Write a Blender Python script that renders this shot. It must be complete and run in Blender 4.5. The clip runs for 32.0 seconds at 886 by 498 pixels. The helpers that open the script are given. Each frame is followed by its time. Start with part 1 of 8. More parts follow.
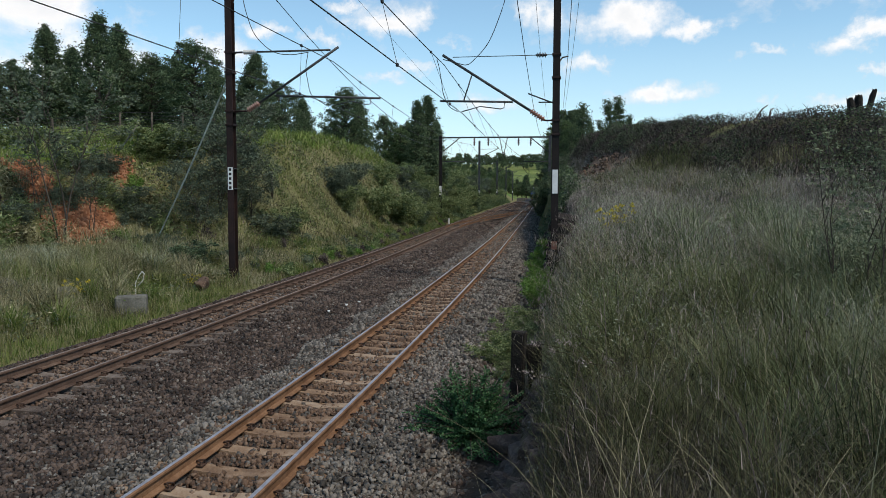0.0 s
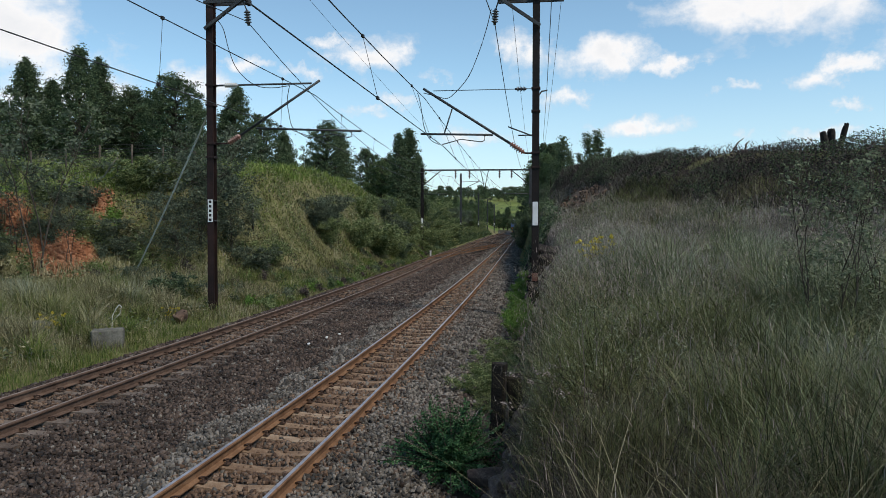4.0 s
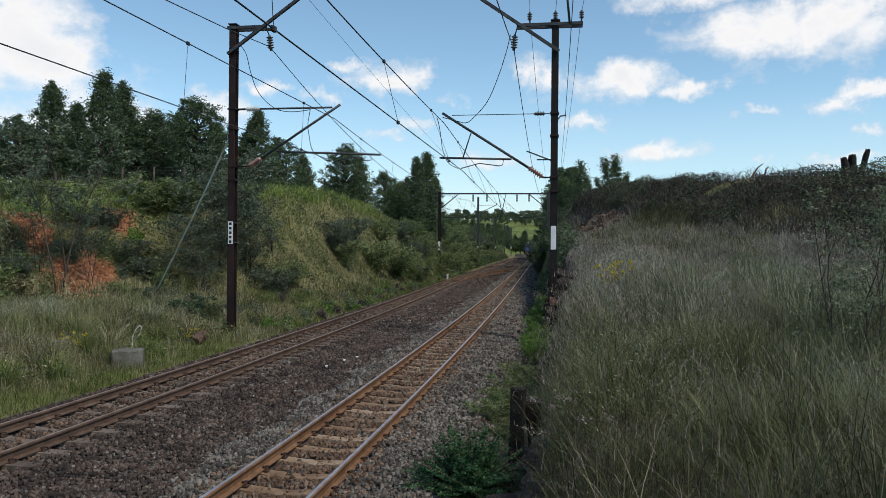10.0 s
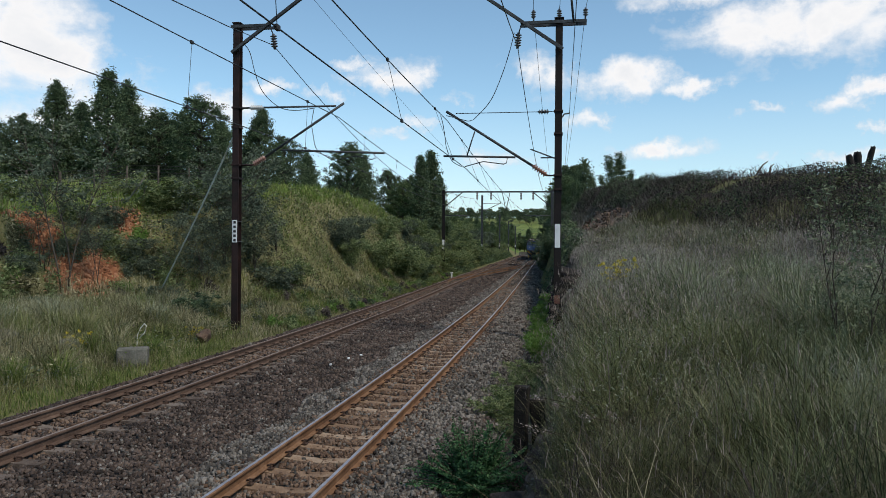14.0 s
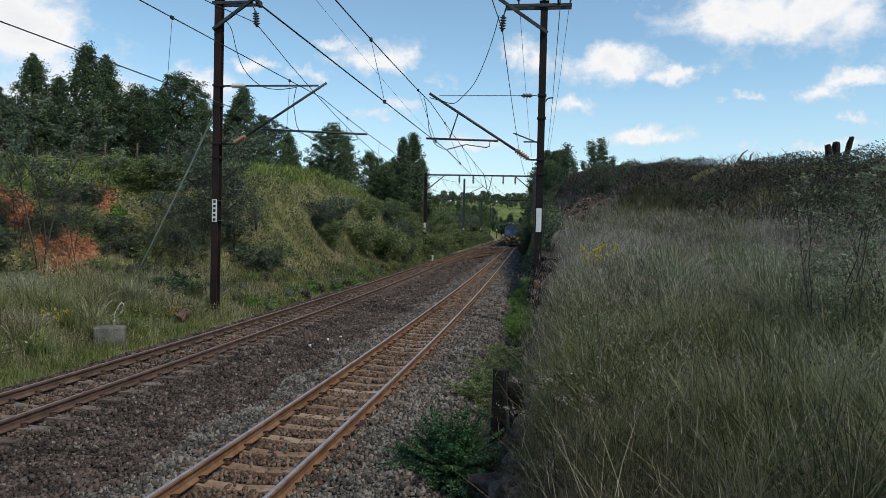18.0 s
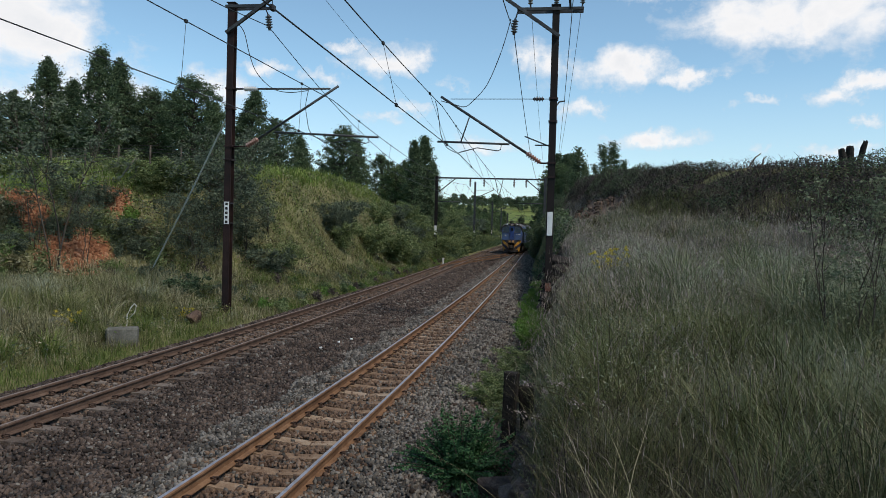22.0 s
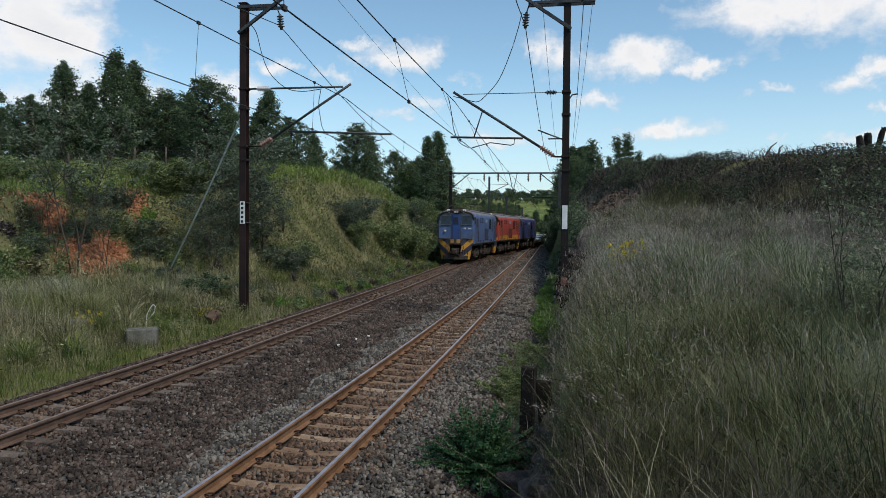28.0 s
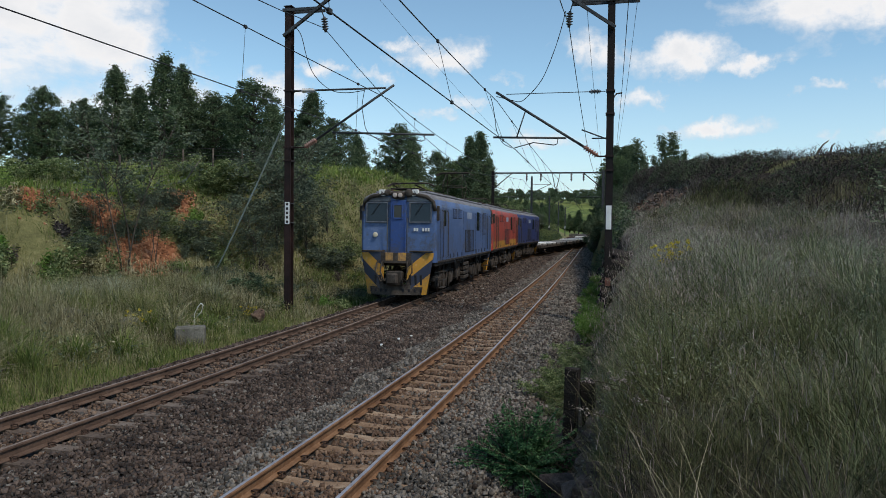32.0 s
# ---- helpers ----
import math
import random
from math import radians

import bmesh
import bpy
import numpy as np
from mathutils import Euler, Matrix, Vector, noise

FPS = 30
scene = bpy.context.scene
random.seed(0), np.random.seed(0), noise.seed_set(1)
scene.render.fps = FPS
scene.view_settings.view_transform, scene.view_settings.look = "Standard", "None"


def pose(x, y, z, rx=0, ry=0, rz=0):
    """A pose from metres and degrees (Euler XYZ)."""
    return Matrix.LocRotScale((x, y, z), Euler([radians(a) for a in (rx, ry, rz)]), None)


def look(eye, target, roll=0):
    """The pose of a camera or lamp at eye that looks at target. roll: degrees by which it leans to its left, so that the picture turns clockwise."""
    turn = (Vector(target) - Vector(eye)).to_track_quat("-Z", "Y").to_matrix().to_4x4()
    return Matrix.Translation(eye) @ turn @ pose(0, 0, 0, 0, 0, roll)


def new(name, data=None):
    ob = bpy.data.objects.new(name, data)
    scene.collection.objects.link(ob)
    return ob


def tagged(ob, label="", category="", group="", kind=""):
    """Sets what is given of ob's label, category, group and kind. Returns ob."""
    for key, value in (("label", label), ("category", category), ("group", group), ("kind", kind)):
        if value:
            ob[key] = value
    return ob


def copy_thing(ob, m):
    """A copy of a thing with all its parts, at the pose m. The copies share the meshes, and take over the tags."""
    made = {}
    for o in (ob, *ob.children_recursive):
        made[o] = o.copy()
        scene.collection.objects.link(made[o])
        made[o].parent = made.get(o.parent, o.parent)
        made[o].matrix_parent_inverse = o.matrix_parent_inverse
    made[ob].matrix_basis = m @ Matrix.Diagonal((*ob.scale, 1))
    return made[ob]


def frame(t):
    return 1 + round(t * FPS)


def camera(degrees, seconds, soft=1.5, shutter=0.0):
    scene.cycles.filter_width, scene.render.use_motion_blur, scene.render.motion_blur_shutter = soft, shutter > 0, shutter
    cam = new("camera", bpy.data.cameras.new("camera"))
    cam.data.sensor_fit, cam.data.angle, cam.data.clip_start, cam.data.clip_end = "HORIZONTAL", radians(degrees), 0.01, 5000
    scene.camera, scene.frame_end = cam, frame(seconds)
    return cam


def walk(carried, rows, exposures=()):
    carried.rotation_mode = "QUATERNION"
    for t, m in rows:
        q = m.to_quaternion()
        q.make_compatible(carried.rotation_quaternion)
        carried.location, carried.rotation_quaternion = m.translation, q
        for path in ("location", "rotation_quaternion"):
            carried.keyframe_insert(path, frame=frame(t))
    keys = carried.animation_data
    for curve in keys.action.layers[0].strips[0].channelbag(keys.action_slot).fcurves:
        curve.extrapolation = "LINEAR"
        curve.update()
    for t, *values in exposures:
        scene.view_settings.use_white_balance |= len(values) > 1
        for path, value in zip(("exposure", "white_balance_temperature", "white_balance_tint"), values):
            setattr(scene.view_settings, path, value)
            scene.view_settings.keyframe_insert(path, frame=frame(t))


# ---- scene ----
# ---- camera and its walk ----
cam = camera(60.6, 32.0, soft=0.6)
PATH = [
    (0, -0.006, 0.033, 2.737, 10.65, -4.18, 0.18),
    (0.5, 0.001, 0.028, 2.736, 10.60, -3.90, 0.39),
    (1, 0.005, 0.044, 2.732, 10.12, -3.63, 0.36),
    (1.5, 0.020, 0.052, 2.729, 9.29, -3.42, -0.06),
    (2, 0.027, 0.058, 2.732, 9.33, -2.93, -0.15),
    (2.5, 0.030, 0.057, 2.728, 9.03, -2.22, 0.09),
    (3, 0.020, 0.049, 2.728, 9.24, -2.07, 0.14),
    (3.5, 0.027, 0.040, 2.726, 9.28, -1.92, 0.08),
    (5.5, 0.026, 0.027, 2.733, 9.46, -1.45, 0.41),
    (6, 0.007, 0.013, 2.730, 9.60, -1.72, 0.77),
    (6.5, -0.013, -0.010, 2.731, 10.75, -1.63, 1.07),
    (7, -0.017, -0.035, 2.728, 11.40, -1.17, 1.05),
    (7.5, -0.012, -0.029, 2.731, 11.41, -1.19, 0.86),
    (8, -0.009, -0.024, 2.733, 11.33, -1.47, 0.75),
    (8.5, -0.007, -0.030, 2.736, 11.90, -0.93, 0.61),
    (9, -0.006, -0.039, 2.733, 12.26, 0.13, 0.43),
    (9.5, -0.009, -0.025, 2.732, 11.91, 0.21, 0.39),
    (10, -0.009, -0.007, 2.735, 10.56, -0.00, 0.54),
    (10.5, -0.003, 0.002, 2.728, 10.20, -0.01, 0.54),
    (11, 0.007, 0.010, 2.726, 10.10, 0.17, 0.38),
    (11.5, 0.003, 0.009, 2.731, 10.08, 0.35, 0.35),
    (12, 0.004, 0.014, 2.730, 10.00, 0.53, 0.37),
    (12.5, 0.006, 0.011, 2.731, 10.11, 0.47, 0.39),
    (13, 0.005, 0.006, 2.727, 10.18, 0.54, 0.48),
    (13.5, 0.001, -0.000, 2.729, 10.52, 0.46, 0.64),
    (14, -0.005, -0.006, 2.734, 10.87, -0.13, 0.46),
    (14.5, -0.009, -0.008, 2.729, 11.07, -1.00, 0.34),
    (15, 0.003, 0.007, 2.722, 10.56, -1.79, 0.38),
    (15.5, 0.006, 0.013, 2.718, 10.09, -2.22, 0.30),
    (17.5, 0.007, 0.019, 2.714, 9.26, -1.87, 1.20),
    (18, -0.001, 0.007, 2.722, 9.44, -1.38, 1.34),
    (18.5, 0.004, 0.010, 2.730, 9.60, -0.99, 1.31),
    (19, 0.004, 0.006, 2.724, 9.58, -1.02, 1.25),
    (19.5, 0.010, 0.007, 2.723, 9.67, -0.92, 1.07),
    (20, 0.011, 0.004, 2.726, 9.75, -0.82, 1.13),
    (20.5, 0.010, 0.005, 2.726, 9.96, -0.89, 1.18),
    (21, 0.012, -0.002, 2.724, 10.05, -0.89, 1.24),
    (21.5, -0.003, -0.002, 2.727, 9.98, -0.85, 1.40),
    (22, -0.009, -0.008, 2.727, 10.24, -1.18, 1.57),
    (22.5, -0.005, -0.007, 2.729, 10.44, -1.34, 1.51),
    (23, 0.004, -0.005, 2.722, 10.55, -1.24, 1.45),
    (23.5, -0.001, -0.000, 2.731, 10.45, -1.29, 1.45),
    (24, -0.012, -0.003, 2.734, 10.55, -1.51, 1.61),
    (24.5, -0.015, -0.006, 2.727, 10.60, -1.62, 1.69),
    (25, -0.010, -0.003, 2.732, 10.69, -1.77, 1.65),
    (25.5, -0.003, -0.012, 2.730, 10.86, -1.91, 1.09),
    (27.5, -0.002, -0.018, 2.730, 11.01, -1.51, 0.52),
    (28, -0.006, -0.028, 2.733, 11.38, -1.54, 0.50),
    (28.5, -0.007, -0.024, 2.739, 11.75, -1.55, 0.69),
    (29, -0.008, -0.015, 2.732, 11.75, -1.60, 0.84),
    (29.5, -0.012, -0.021, 2.732, 11.66, -1.39, 0.76),
    (30, -0.016, -0.018, 2.735, 11.56, -1.08, 0.76),
    (30.5, -0.014, -0.016, 2.731, 11.50, -1.29, 0.69),
    (30.9, -0.006, -0.018, 2.735, 12.12, -1.43, 0.43),
    (31, -0.001, -0.028, 2.741, 12.47, -1.63, 0.49),
    (31.5, -0.005, -0.038, 2.739, 13.68, -1.62, 0.37),
    (32, -0.018, -0.043, 2.743, 14.55, -1.57, 0.52),
]
walk(cam, [(t, pose(x, y, z, 90 + pitch, 0, yaw) @ pose(0, 0, 0, 0, 0, roll)) for t, x, y, z, yaw, pitch, roll in PATH],
     exposures=[(0.0, 0.08, 7150, 12), (3.5, 0.02, 7150, 12.5), (20.0, -0.02, 7100, 12.5), (32.0, -0.08, 7100, 12.5)])

# ---- sky and sun ----
SUN_AZ, SUN_EL = radians(119), radians(54)   # behind the viewpoint and to the right, softened by thin cloud


def node(nt, kind, **sets):
    n = nt.nodes.new(kind)
    for key, value in sets.items():
        if key in n.inputs:
            n.inputs[key].default_value = value
        else:
            setattr(n, key, value)
    return n


def math_node(nt, op, a, b=None, clamp=False):
    n = nt.nodes.new("ShaderNodeMath")
    n.operation, n.use_clamp = op, clamp
    for i, v in enumerate((a, b)):
        if v is None:
            continue
        if isinstance(v, (int, float)):
            n.inputs[i].default_value = v
        else:
            nt.links.new(v, n.inputs[i])
    return n.outputs[0]


def ramp_node(nt, fac, stops):
    r = nt.nodes.new("ShaderNodeValToRGB")
    while len(r.color_ramp.elements) < len(stops):
        r.color_ramp.elements.new(0.5)
    for e, (p, c) in zip(r.color_ramp.elements, stops):
        e.position, e.color = p, (*c, 1)
    nt.links.new(fac, r.inputs[0])
    return r.outputs[0]


def build_world():
    world = bpy.data.worlds.new("sky")
    scene.world = world
    world.use_nodes = True
    nt = world.node_tree
    nt.nodes.clear()
    out = nt.nodes.new("ShaderNodeOutputWorld")
    bg = nt.nodes.new("ShaderNodeBackground")
    nt.links.new(bg.outputs[0], out.inputs[0])
    sky = nt.nodes.new("ShaderNodeTexSky")
    sky.sky_type, sky.sun_disc = "NISHITA", False
    sky.sun_elevation, sky.sun_rotation = SUN_EL, SUN_AZ
    sky.altitude, sky.air_density, sky.dust_density, sky.ozone_density = 1500, 1.0, 0.8, 1.6
    co = nt.nodes.new("ShaderNodeTexCoord")
    sep = nt.nodes.new("ShaderNodeSeparateXYZ")
    nt.links.new(co.outputs["Generated"], sep.inputs[0])
    X, Y, Z = sep.outputs
    # clouds by bearing and height: billowy noise, gathered into a few heaps
    az = math_node(nt, "ARCTAN2", X, Y)
    el = math_node(nt, "ARCSINE", Z)
    curl = node(nt, "ShaderNodeTexNoise", Scale=26.0, Detail=7.0, Roughness=0.62)
    nt.links.new(co.outputs["Generated"], curl.inputs["Vector"])
    cs = nt.nodes.new("ShaderNodeSeparateColor")
    nt.links.new(curl.outputs["Color"], cs.inputs[0])
    comb = nt.nodes.new("ShaderNodeCombineXYZ")
    nt.links.new(az, comb.inputs[0])
    nt.links.new(math_node(nt, "MULTIPLY", el, 1.7), comb.inputs[1])
    n1 = node(nt, "ShaderNodeTexNoise", Scale=9.0, Detail=10.0, Roughness=0.58, Distortion=0.25)
    n2 = node(nt, "ShaderNodeTexNoise", Scale=3.0, Detail=3.0, Roughness=0.5)
    mp = nt.nodes.new("ShaderNodeMapping")
    mp.inputs["Location"].default_value = (CLOUD_SHIFT[0], CLOUD_SHIFT[1], 0)
    nt.links.new(comb.outputs[0], mp.inputs[0])
    for n in (n1, n2):
        nt.links.new(mp.outputs[0], n.inputs["Vector"])
    total = math_node(nt, "ADD", math_node(nt, "MULTIPLY", n1.outputs[0], 0.62), math_node(nt, "MULTIPLY", n2.outputs[0], 0.20))
    # ragged outlines: the heaps are pushed about by finer noise
    az_w = math_node(nt, "ADD", az, math_node(nt, "MULTIPLY", math_node(nt, "SUBTRACT", cs.outputs[0], 0.5), 0.13))
    el_w = math_node(nt, "ADD", el, math_node(nt, "MULTIPLY", math_node(nt, "SUBTRACT", cs.outputs[1], 0.5), 0.055))
    heap = None
    for a, e, wa, we, gain in CLOUD_BANKS:
        da = math_node(nt, "DIVIDE", math_node(nt, "SUBTRACT", az_w, radians(a)), radians(wa))
        de = math_node(nt, "DIVIDE", math_node(nt, "SUBTRACT", el_w, radians(e)), radians(we))
        r2 = math_node(nt, "ADD", math_node(nt, "MULTIPLY", da, da), math_node(nt, "MULTIPLY", de, de))
        w = math_node(nt, "MULTIPLY", math_node(nt, "POWER", 2.718, math_node(nt, "MULTIPLY", r2, -1.0)), gain)
        heap = w if heap is None else math_node(nt, "MAXIMUM", heap, w)
    total = math_node(nt, "ADD", total, heap)
    cover = ramp_node(nt, total, [(0.50, (0, 0, 0)), (0.58, (0.45, 0.45, 0.45)), (0.70, (1, 1, 1))])
    shade = ramp_node(nt, total, [(0.52, (0.72, 0.79, 0.86)), (0.66, (1.0, 1.0, 1.0)), (0.82, (0.84, 0.87, 0.90))])
    mix = nt.nodes.new("ShaderNodeMixRGB")
    nt.links.new(cover, mix.inputs[0])
    tint = nt.nodes.new("ShaderNodeMixRGB")
    tint.blend_type = "MULTIPLY"
    tint.inputs[0].default_value, tint.inputs[2].default_value = 1.0, (0.82, 1.0, 0.97, 1)
    nt.links.new(sky.outputs[0], tint.inputs[1])
    haze = nt.nodes.new("ShaderNodeMixRGB")
    haze.inputs[2].default_value = (3.0, 3.75, 4.65, 1)
    nt.links.new(ramp_node(nt, el, [(0.0, (0.8, 0.8, 0.8)), (0.09, (0.32, 0.32, 0.32)), (0.20, (0, 0, 0))]), haze.inputs[0])
    nt.links.new(tint.outputs[0], haze.inputs[1])
    nt.links.new(haze.outputs[0], mix.inputs[1])
    white = nt.nodes.new("ShaderNodeMixRGB")
    white.blend_type = "MULTIPLY"
    white.inputs[0].default_value, white.inputs[2].default_value = 1.0, (CLOUD_LIGHT * 0.93, CLOUD_LIGHT * 0.985, CLOUD_LIGHT * 1.06, 1)
    nt.links.new(shade, white.inputs[1])
    nt.links.new(white.outputs[0], mix.inputs[2])
    nt.links.new(mix.outputs[0], bg.inputs[0])
    bg.inputs[1].default_value = SKY_STRENGTH


CLOUD_SHIFT = (3.2, 1.4)
CLOUD_LIGHT = 5.4
SKY_STRENGTH = 0.185
# bearing, height, half-width, half-height, weight
CLOUD_BANKS = [(-39.1, 13.2, 5.6, 4.4, 0.34), (-37.1, 9.0, 6.0, 2.2, 0.3), (-46, 14, 8, 8, 0.33), (-27.2, 9.9, 3.4, 1.2, 0.25), (-23.9, 11.6, 2.0, 0.6, 0.24), (-20.2, 11.1, 1.9, 0.5, 0.2), (-14.9, 12.5, 3.4, 1.0, 0.27),
               (-18.2, 13.4, 1.5, 0.5, 0.2), (-9.8, 11.1, 2.3, 0.6, 0.22), (-12.2, 9.2, 1.9, 0.7, 0.24), (-15.1, 8.4, 2.1, 0.5, 0.17), (-3.6, 12.9, 2.1, 1.2, 0.25), (2.6, 12.5, 3.3, 1.4, 0.29), (0.3, 9.7, 1.9, 0.7, 0.23),
               (7.4, 11.4, 2.1, 0.7, 0.24), (4.6, 7.2, 3.3, 0.7, 0.26), (12.1, 15.4, 5.6, 2.1, 0.31), (17.4, 15.1, 5.0, 2.8, 0.33), (7.2, 17.9, 5.0, 1.2, 0.28), (11.8, 9.8, 2.1, 0.5, 0.23), (16.9, 9.8, 2.2, 0.9, 0.26),
               (18.9, 10.7, 2.1, 0.8, 0.25), (18.8, 8.0, 1.7, 0.5, 0.24), (13.0, 6.3, 1.3, 0.9, 0.2), (17.1, 6.4, 2.9, 0.6, 0.2), (-7.5, 6.6, 3.0, 0.8, 0.2), (26, 12, 6, 3, 0.3), (45, 22, 14, 9, 0.2), (70, 18, 12, 6, 0.2), (-80, 20, 14, 7, 0.2), (150, 25, 25, 9, 0.2)]
build_world()
sun = new("sun", bpy.data.lights.new("sun", "SUN"))
sun.data.energy, sun.data.angle, sun.data.color = 2.6, radians(7), (1.0, 0.95, 0.87)
sun.matrix_basis = look((0, 0, 50), (-math.sin(SUN_AZ) * math.cos(SUN_EL), -math.cos(SUN_AZ) * math.cos(SUN_EL), 50 - math.sin(SUN_EL)))


# ---- materials ----
def material(name, stops, scale=3.0, rough=0.8, metal=0.0, bump=0.3, bump_scale=None, fine=None, island=0.0, per_object=0.0,
             space="Object", spread=1.0, translucent=0.0, spec=0.3):
    """Colours along a noise of two scales, with fine relief. island: how far each loose piece differs; per_object: the same for each object."""
    m = bpy.data.materials.new(name)
    m.use_nodes = True
    nt = m.node_tree
    b = nt.nodes["Principled BSDF"]
    co = nt.nodes.new("ShaderNodeTexCoord")
    big = node(nt, "ShaderNodeTexNoise", Scale=scale, Detail=6.0, Roughness=0.62)
    small = node(nt, "ShaderNodeTexNoise", Scale=fine or scale * 11, Detail=4.0, Roughness=0.6)
    for n in (big, small):
        nt.links.new(co.outputs[space], n.inputs["Vector"])
    v = math_node(nt, "ADD", math_node(nt, "MULTIPLY", big.outputs[0], 0.65), math_node(nt, "MULTIPLY", small.outputs[0], 0.35))
    v = math_node(nt, "ADD", math_node(nt, "MULTIPLY", math_node(nt, "SUBTRACT", v, 0.5), 2.2 * spread), 0.5)
    if island:
        g = nt.nodes.new("ShaderNodeNewGeometry")
        v = math_node(nt, "ADD", v, math_node(nt, "MULTIPLY", math_node(nt, "SUBTRACT", g.outputs["Random Per Island"], 0.5), island))
    if per_object:
        oi = nt.nodes.new("ShaderNodeObjectInfo")
        v = math_node(nt, "ADD", v, math_node(nt, "MULTIPLY", math_node(nt, "SUBTRACT", oi.outputs["Random"], 0.5), per_object))
    k = len(stops) - 1
    colour = ramp_node(nt, v, [(0.15 + 0.7 * i / max(k, 1), c) for i, c in enumerate(stops)])
    nt.links.new(colour, b.inputs["Base Color"])
    b.inputs["Roughness"].default_value, b.inputs["Metallic"].default_value = rough, metal
    b.inputs["Specular IOR Level"].default_value = 0.08 if translucent else spec
    if bump:
        bn = node(nt, "ShaderNodeBump", Strength=bump, Distance=0.02)
        nb = node(nt, "ShaderNodeTexNoise", Scale=bump_scale or scale * 14, Detail=5.0)
        nt.links.new(co.outputs[space], nb.inputs["Vector"])
        nt.links.new(nb.outputs[0], bn.inputs["Height"])
        nt.links.new(bn.outputs[0], b.inputs["Normal"])
    if translucent:
        tr = nt.nodes.new("ShaderNodeBsdfTranslucent")
        nt.links.new(colour, tr.inputs[0])
        ms = nt.nodes.new("ShaderNodeMixShader")
        ms.inputs[0].default_value = translucent
        nt.links.new(b.outputs[0], ms.inputs[1])
        nt.links.new(tr.outputs[0], ms.inputs[2])
        nt.links.new(ms.outputs[0], nt.nodes["Material Output"].inputs[0])
    return m


M = {}
# bed darker than its stones: shade of the gaps put into the colour
M["ballast"] = material("ballast_bed", [(0.03, 0.025, 0.022), (0.06, 0.051, 0.045), (0.10, 0.086, 0.076)], 6, 0.95, bump=0.8, bump_scale=40)
M["stone_grey"] = material("stone_grey", [(0.042, 0.038, 0.033), (0.110, 0.10, 0.087), (0.235, 0.214, 0.187)], 2.0, 0.9, bump=0.4, bump_scale=60, island=0.65)
M["stone_brown"] = material("stone_brown", [(0.022, 0.016, 0.0132), (0.062, 0.0445, 0.036), (0.135, 0.10, 0.081)], 2.0, 0.9, bump=0.4, bump_scale=60, island=0.65)
M["stone_rust"] = material("stone_rust", [(0.07, 0.042, 0.028), (0.135, 0.085, 0.057), (0.22, 0.152, 0.108)], 2.0, 0.9, bump=0.4, bump_scale=60, island=0.6)
M["sleeper"] = material("concrete_sleeper", [(0.14, 0.083, 0.05), (0.245, 0.16, 0.1), (0.35, 0.262, 0.185)], 5, 0.9, bump=0.45, bump_scale=90, per_object=0.45)
M["sleeper_grey"] = material("grimy_sleeper", [(0.075, 0.053, 0.04), (0.135, 0.102, 0.08), (0.21, 0.17, 0.14)], 5, 0.9, bump=0.45, bump_scale=90, per_object=0.45)
M["rail_side"] = material("rail_rust", [(0.10, 0.05, 0.026), (0.175, 0.092, 0.048), (0.26, 0.15, 0.085)], 3, 0.85, bump=0.3, bump_scale=80)
M["rail_dark"] = material("rail_dark_rust", [(0.06, 0.036, 0.026), (0.105, 0.065, 0.046), (0.16, 0.105, 0.075)], 3, 0.85, bump=0.3, bump_scale=80)
M["rail_top"] = material("rail_polished", [(0.30, 0.27, 0.27), (0.42, 0.39, 0.40), (0.55, 0.53, 0.55)], 6, 0.45, 0.6, bump=0.03)
M["rail_dull"] = material("rail_dull", [(0.20, 0.13, 0.09), (0.29, 0.21, 0.16), (0.38, 0.30, 0.25)], 6, 0.5, 0.5, bump=0.08)
M["clip"] = material("rail_clip", [(0.025, 0.015, 0.012), (0.055, 0.032, 0.023), (0.10, 0.06, 0.04)], 20, 0.75, 0.2, bump=0.2)
M["ground"] = None
M["mast"] = material("oxide_steel", [(0.008, 0.0045, 0.0042), (0.020, 0.009, 0.008), (0.044, 0.019, 0.016)], 1.5, 0.7, 0.0, bump=0.12, fine=30)
M["mast_black"] = material("black_steel", [(0.004, 0.0032, 0.0032), (0.009, 0.006, 0.0058), (0.02, 0.012, 0.011)], 1.5, 0.75, 0.0, bump=0.12, fine=30)
M["galv"] = material("galvanised_steel", [(0.03, 0.033, 0.036), (0.055, 0.059, 0.063), (0.10, 0.104, 0.108)], 3, 0.6, 0.3, bump=0.1)
M["wire"] = material("contact_wire", [(0.02, 0.02, 0.022), (0.04, 0.04, 0.042), (0.07, 0.068, 0.066)], 8, 0.6, 0.5, bump=0)
M["guy"] = material("guy_wire", [(0.5, 0.52, 0.48), (0.7, 0.72, 0.67)], 8, 0.6, 0.0, bump=0)
M["soil"] = material("red_soil_clods", [(0.12, 0.048, 0.024), (0.26, 0.105, 0.052), (0.40, 0.205, 0.12)], 1.5, 0.95, bump=0.6, bump_scale=20, island=0.6)
M["porcelain"] = material("porcelain_dark", [(0.05, 0.05, 0.055), (0.11, 0.11, 0.115)], 12, 0.3, 0, bump=0.0, spec=0.6)
M["porcelain_brown"] = material("porcelain_brown", [(0.16, 0.06, 0.04), (0.32, 0.15, 0.11)], 12, 0.3, 0, bump=0.0, spec=0.6)
M["porcelain_white"] = material("porcelain_white", [(0.35, 0.36, 0.36), (0.52, 0.53, 0.52)], 12, 0.35, 0, bump=0.0, spec=0.6)
M["plate"] = material("enamel_plate", [(0.62, 0.63, 0.62), (0.78, 0.79, 0.78)], 4, 0.5, bump=0.03)
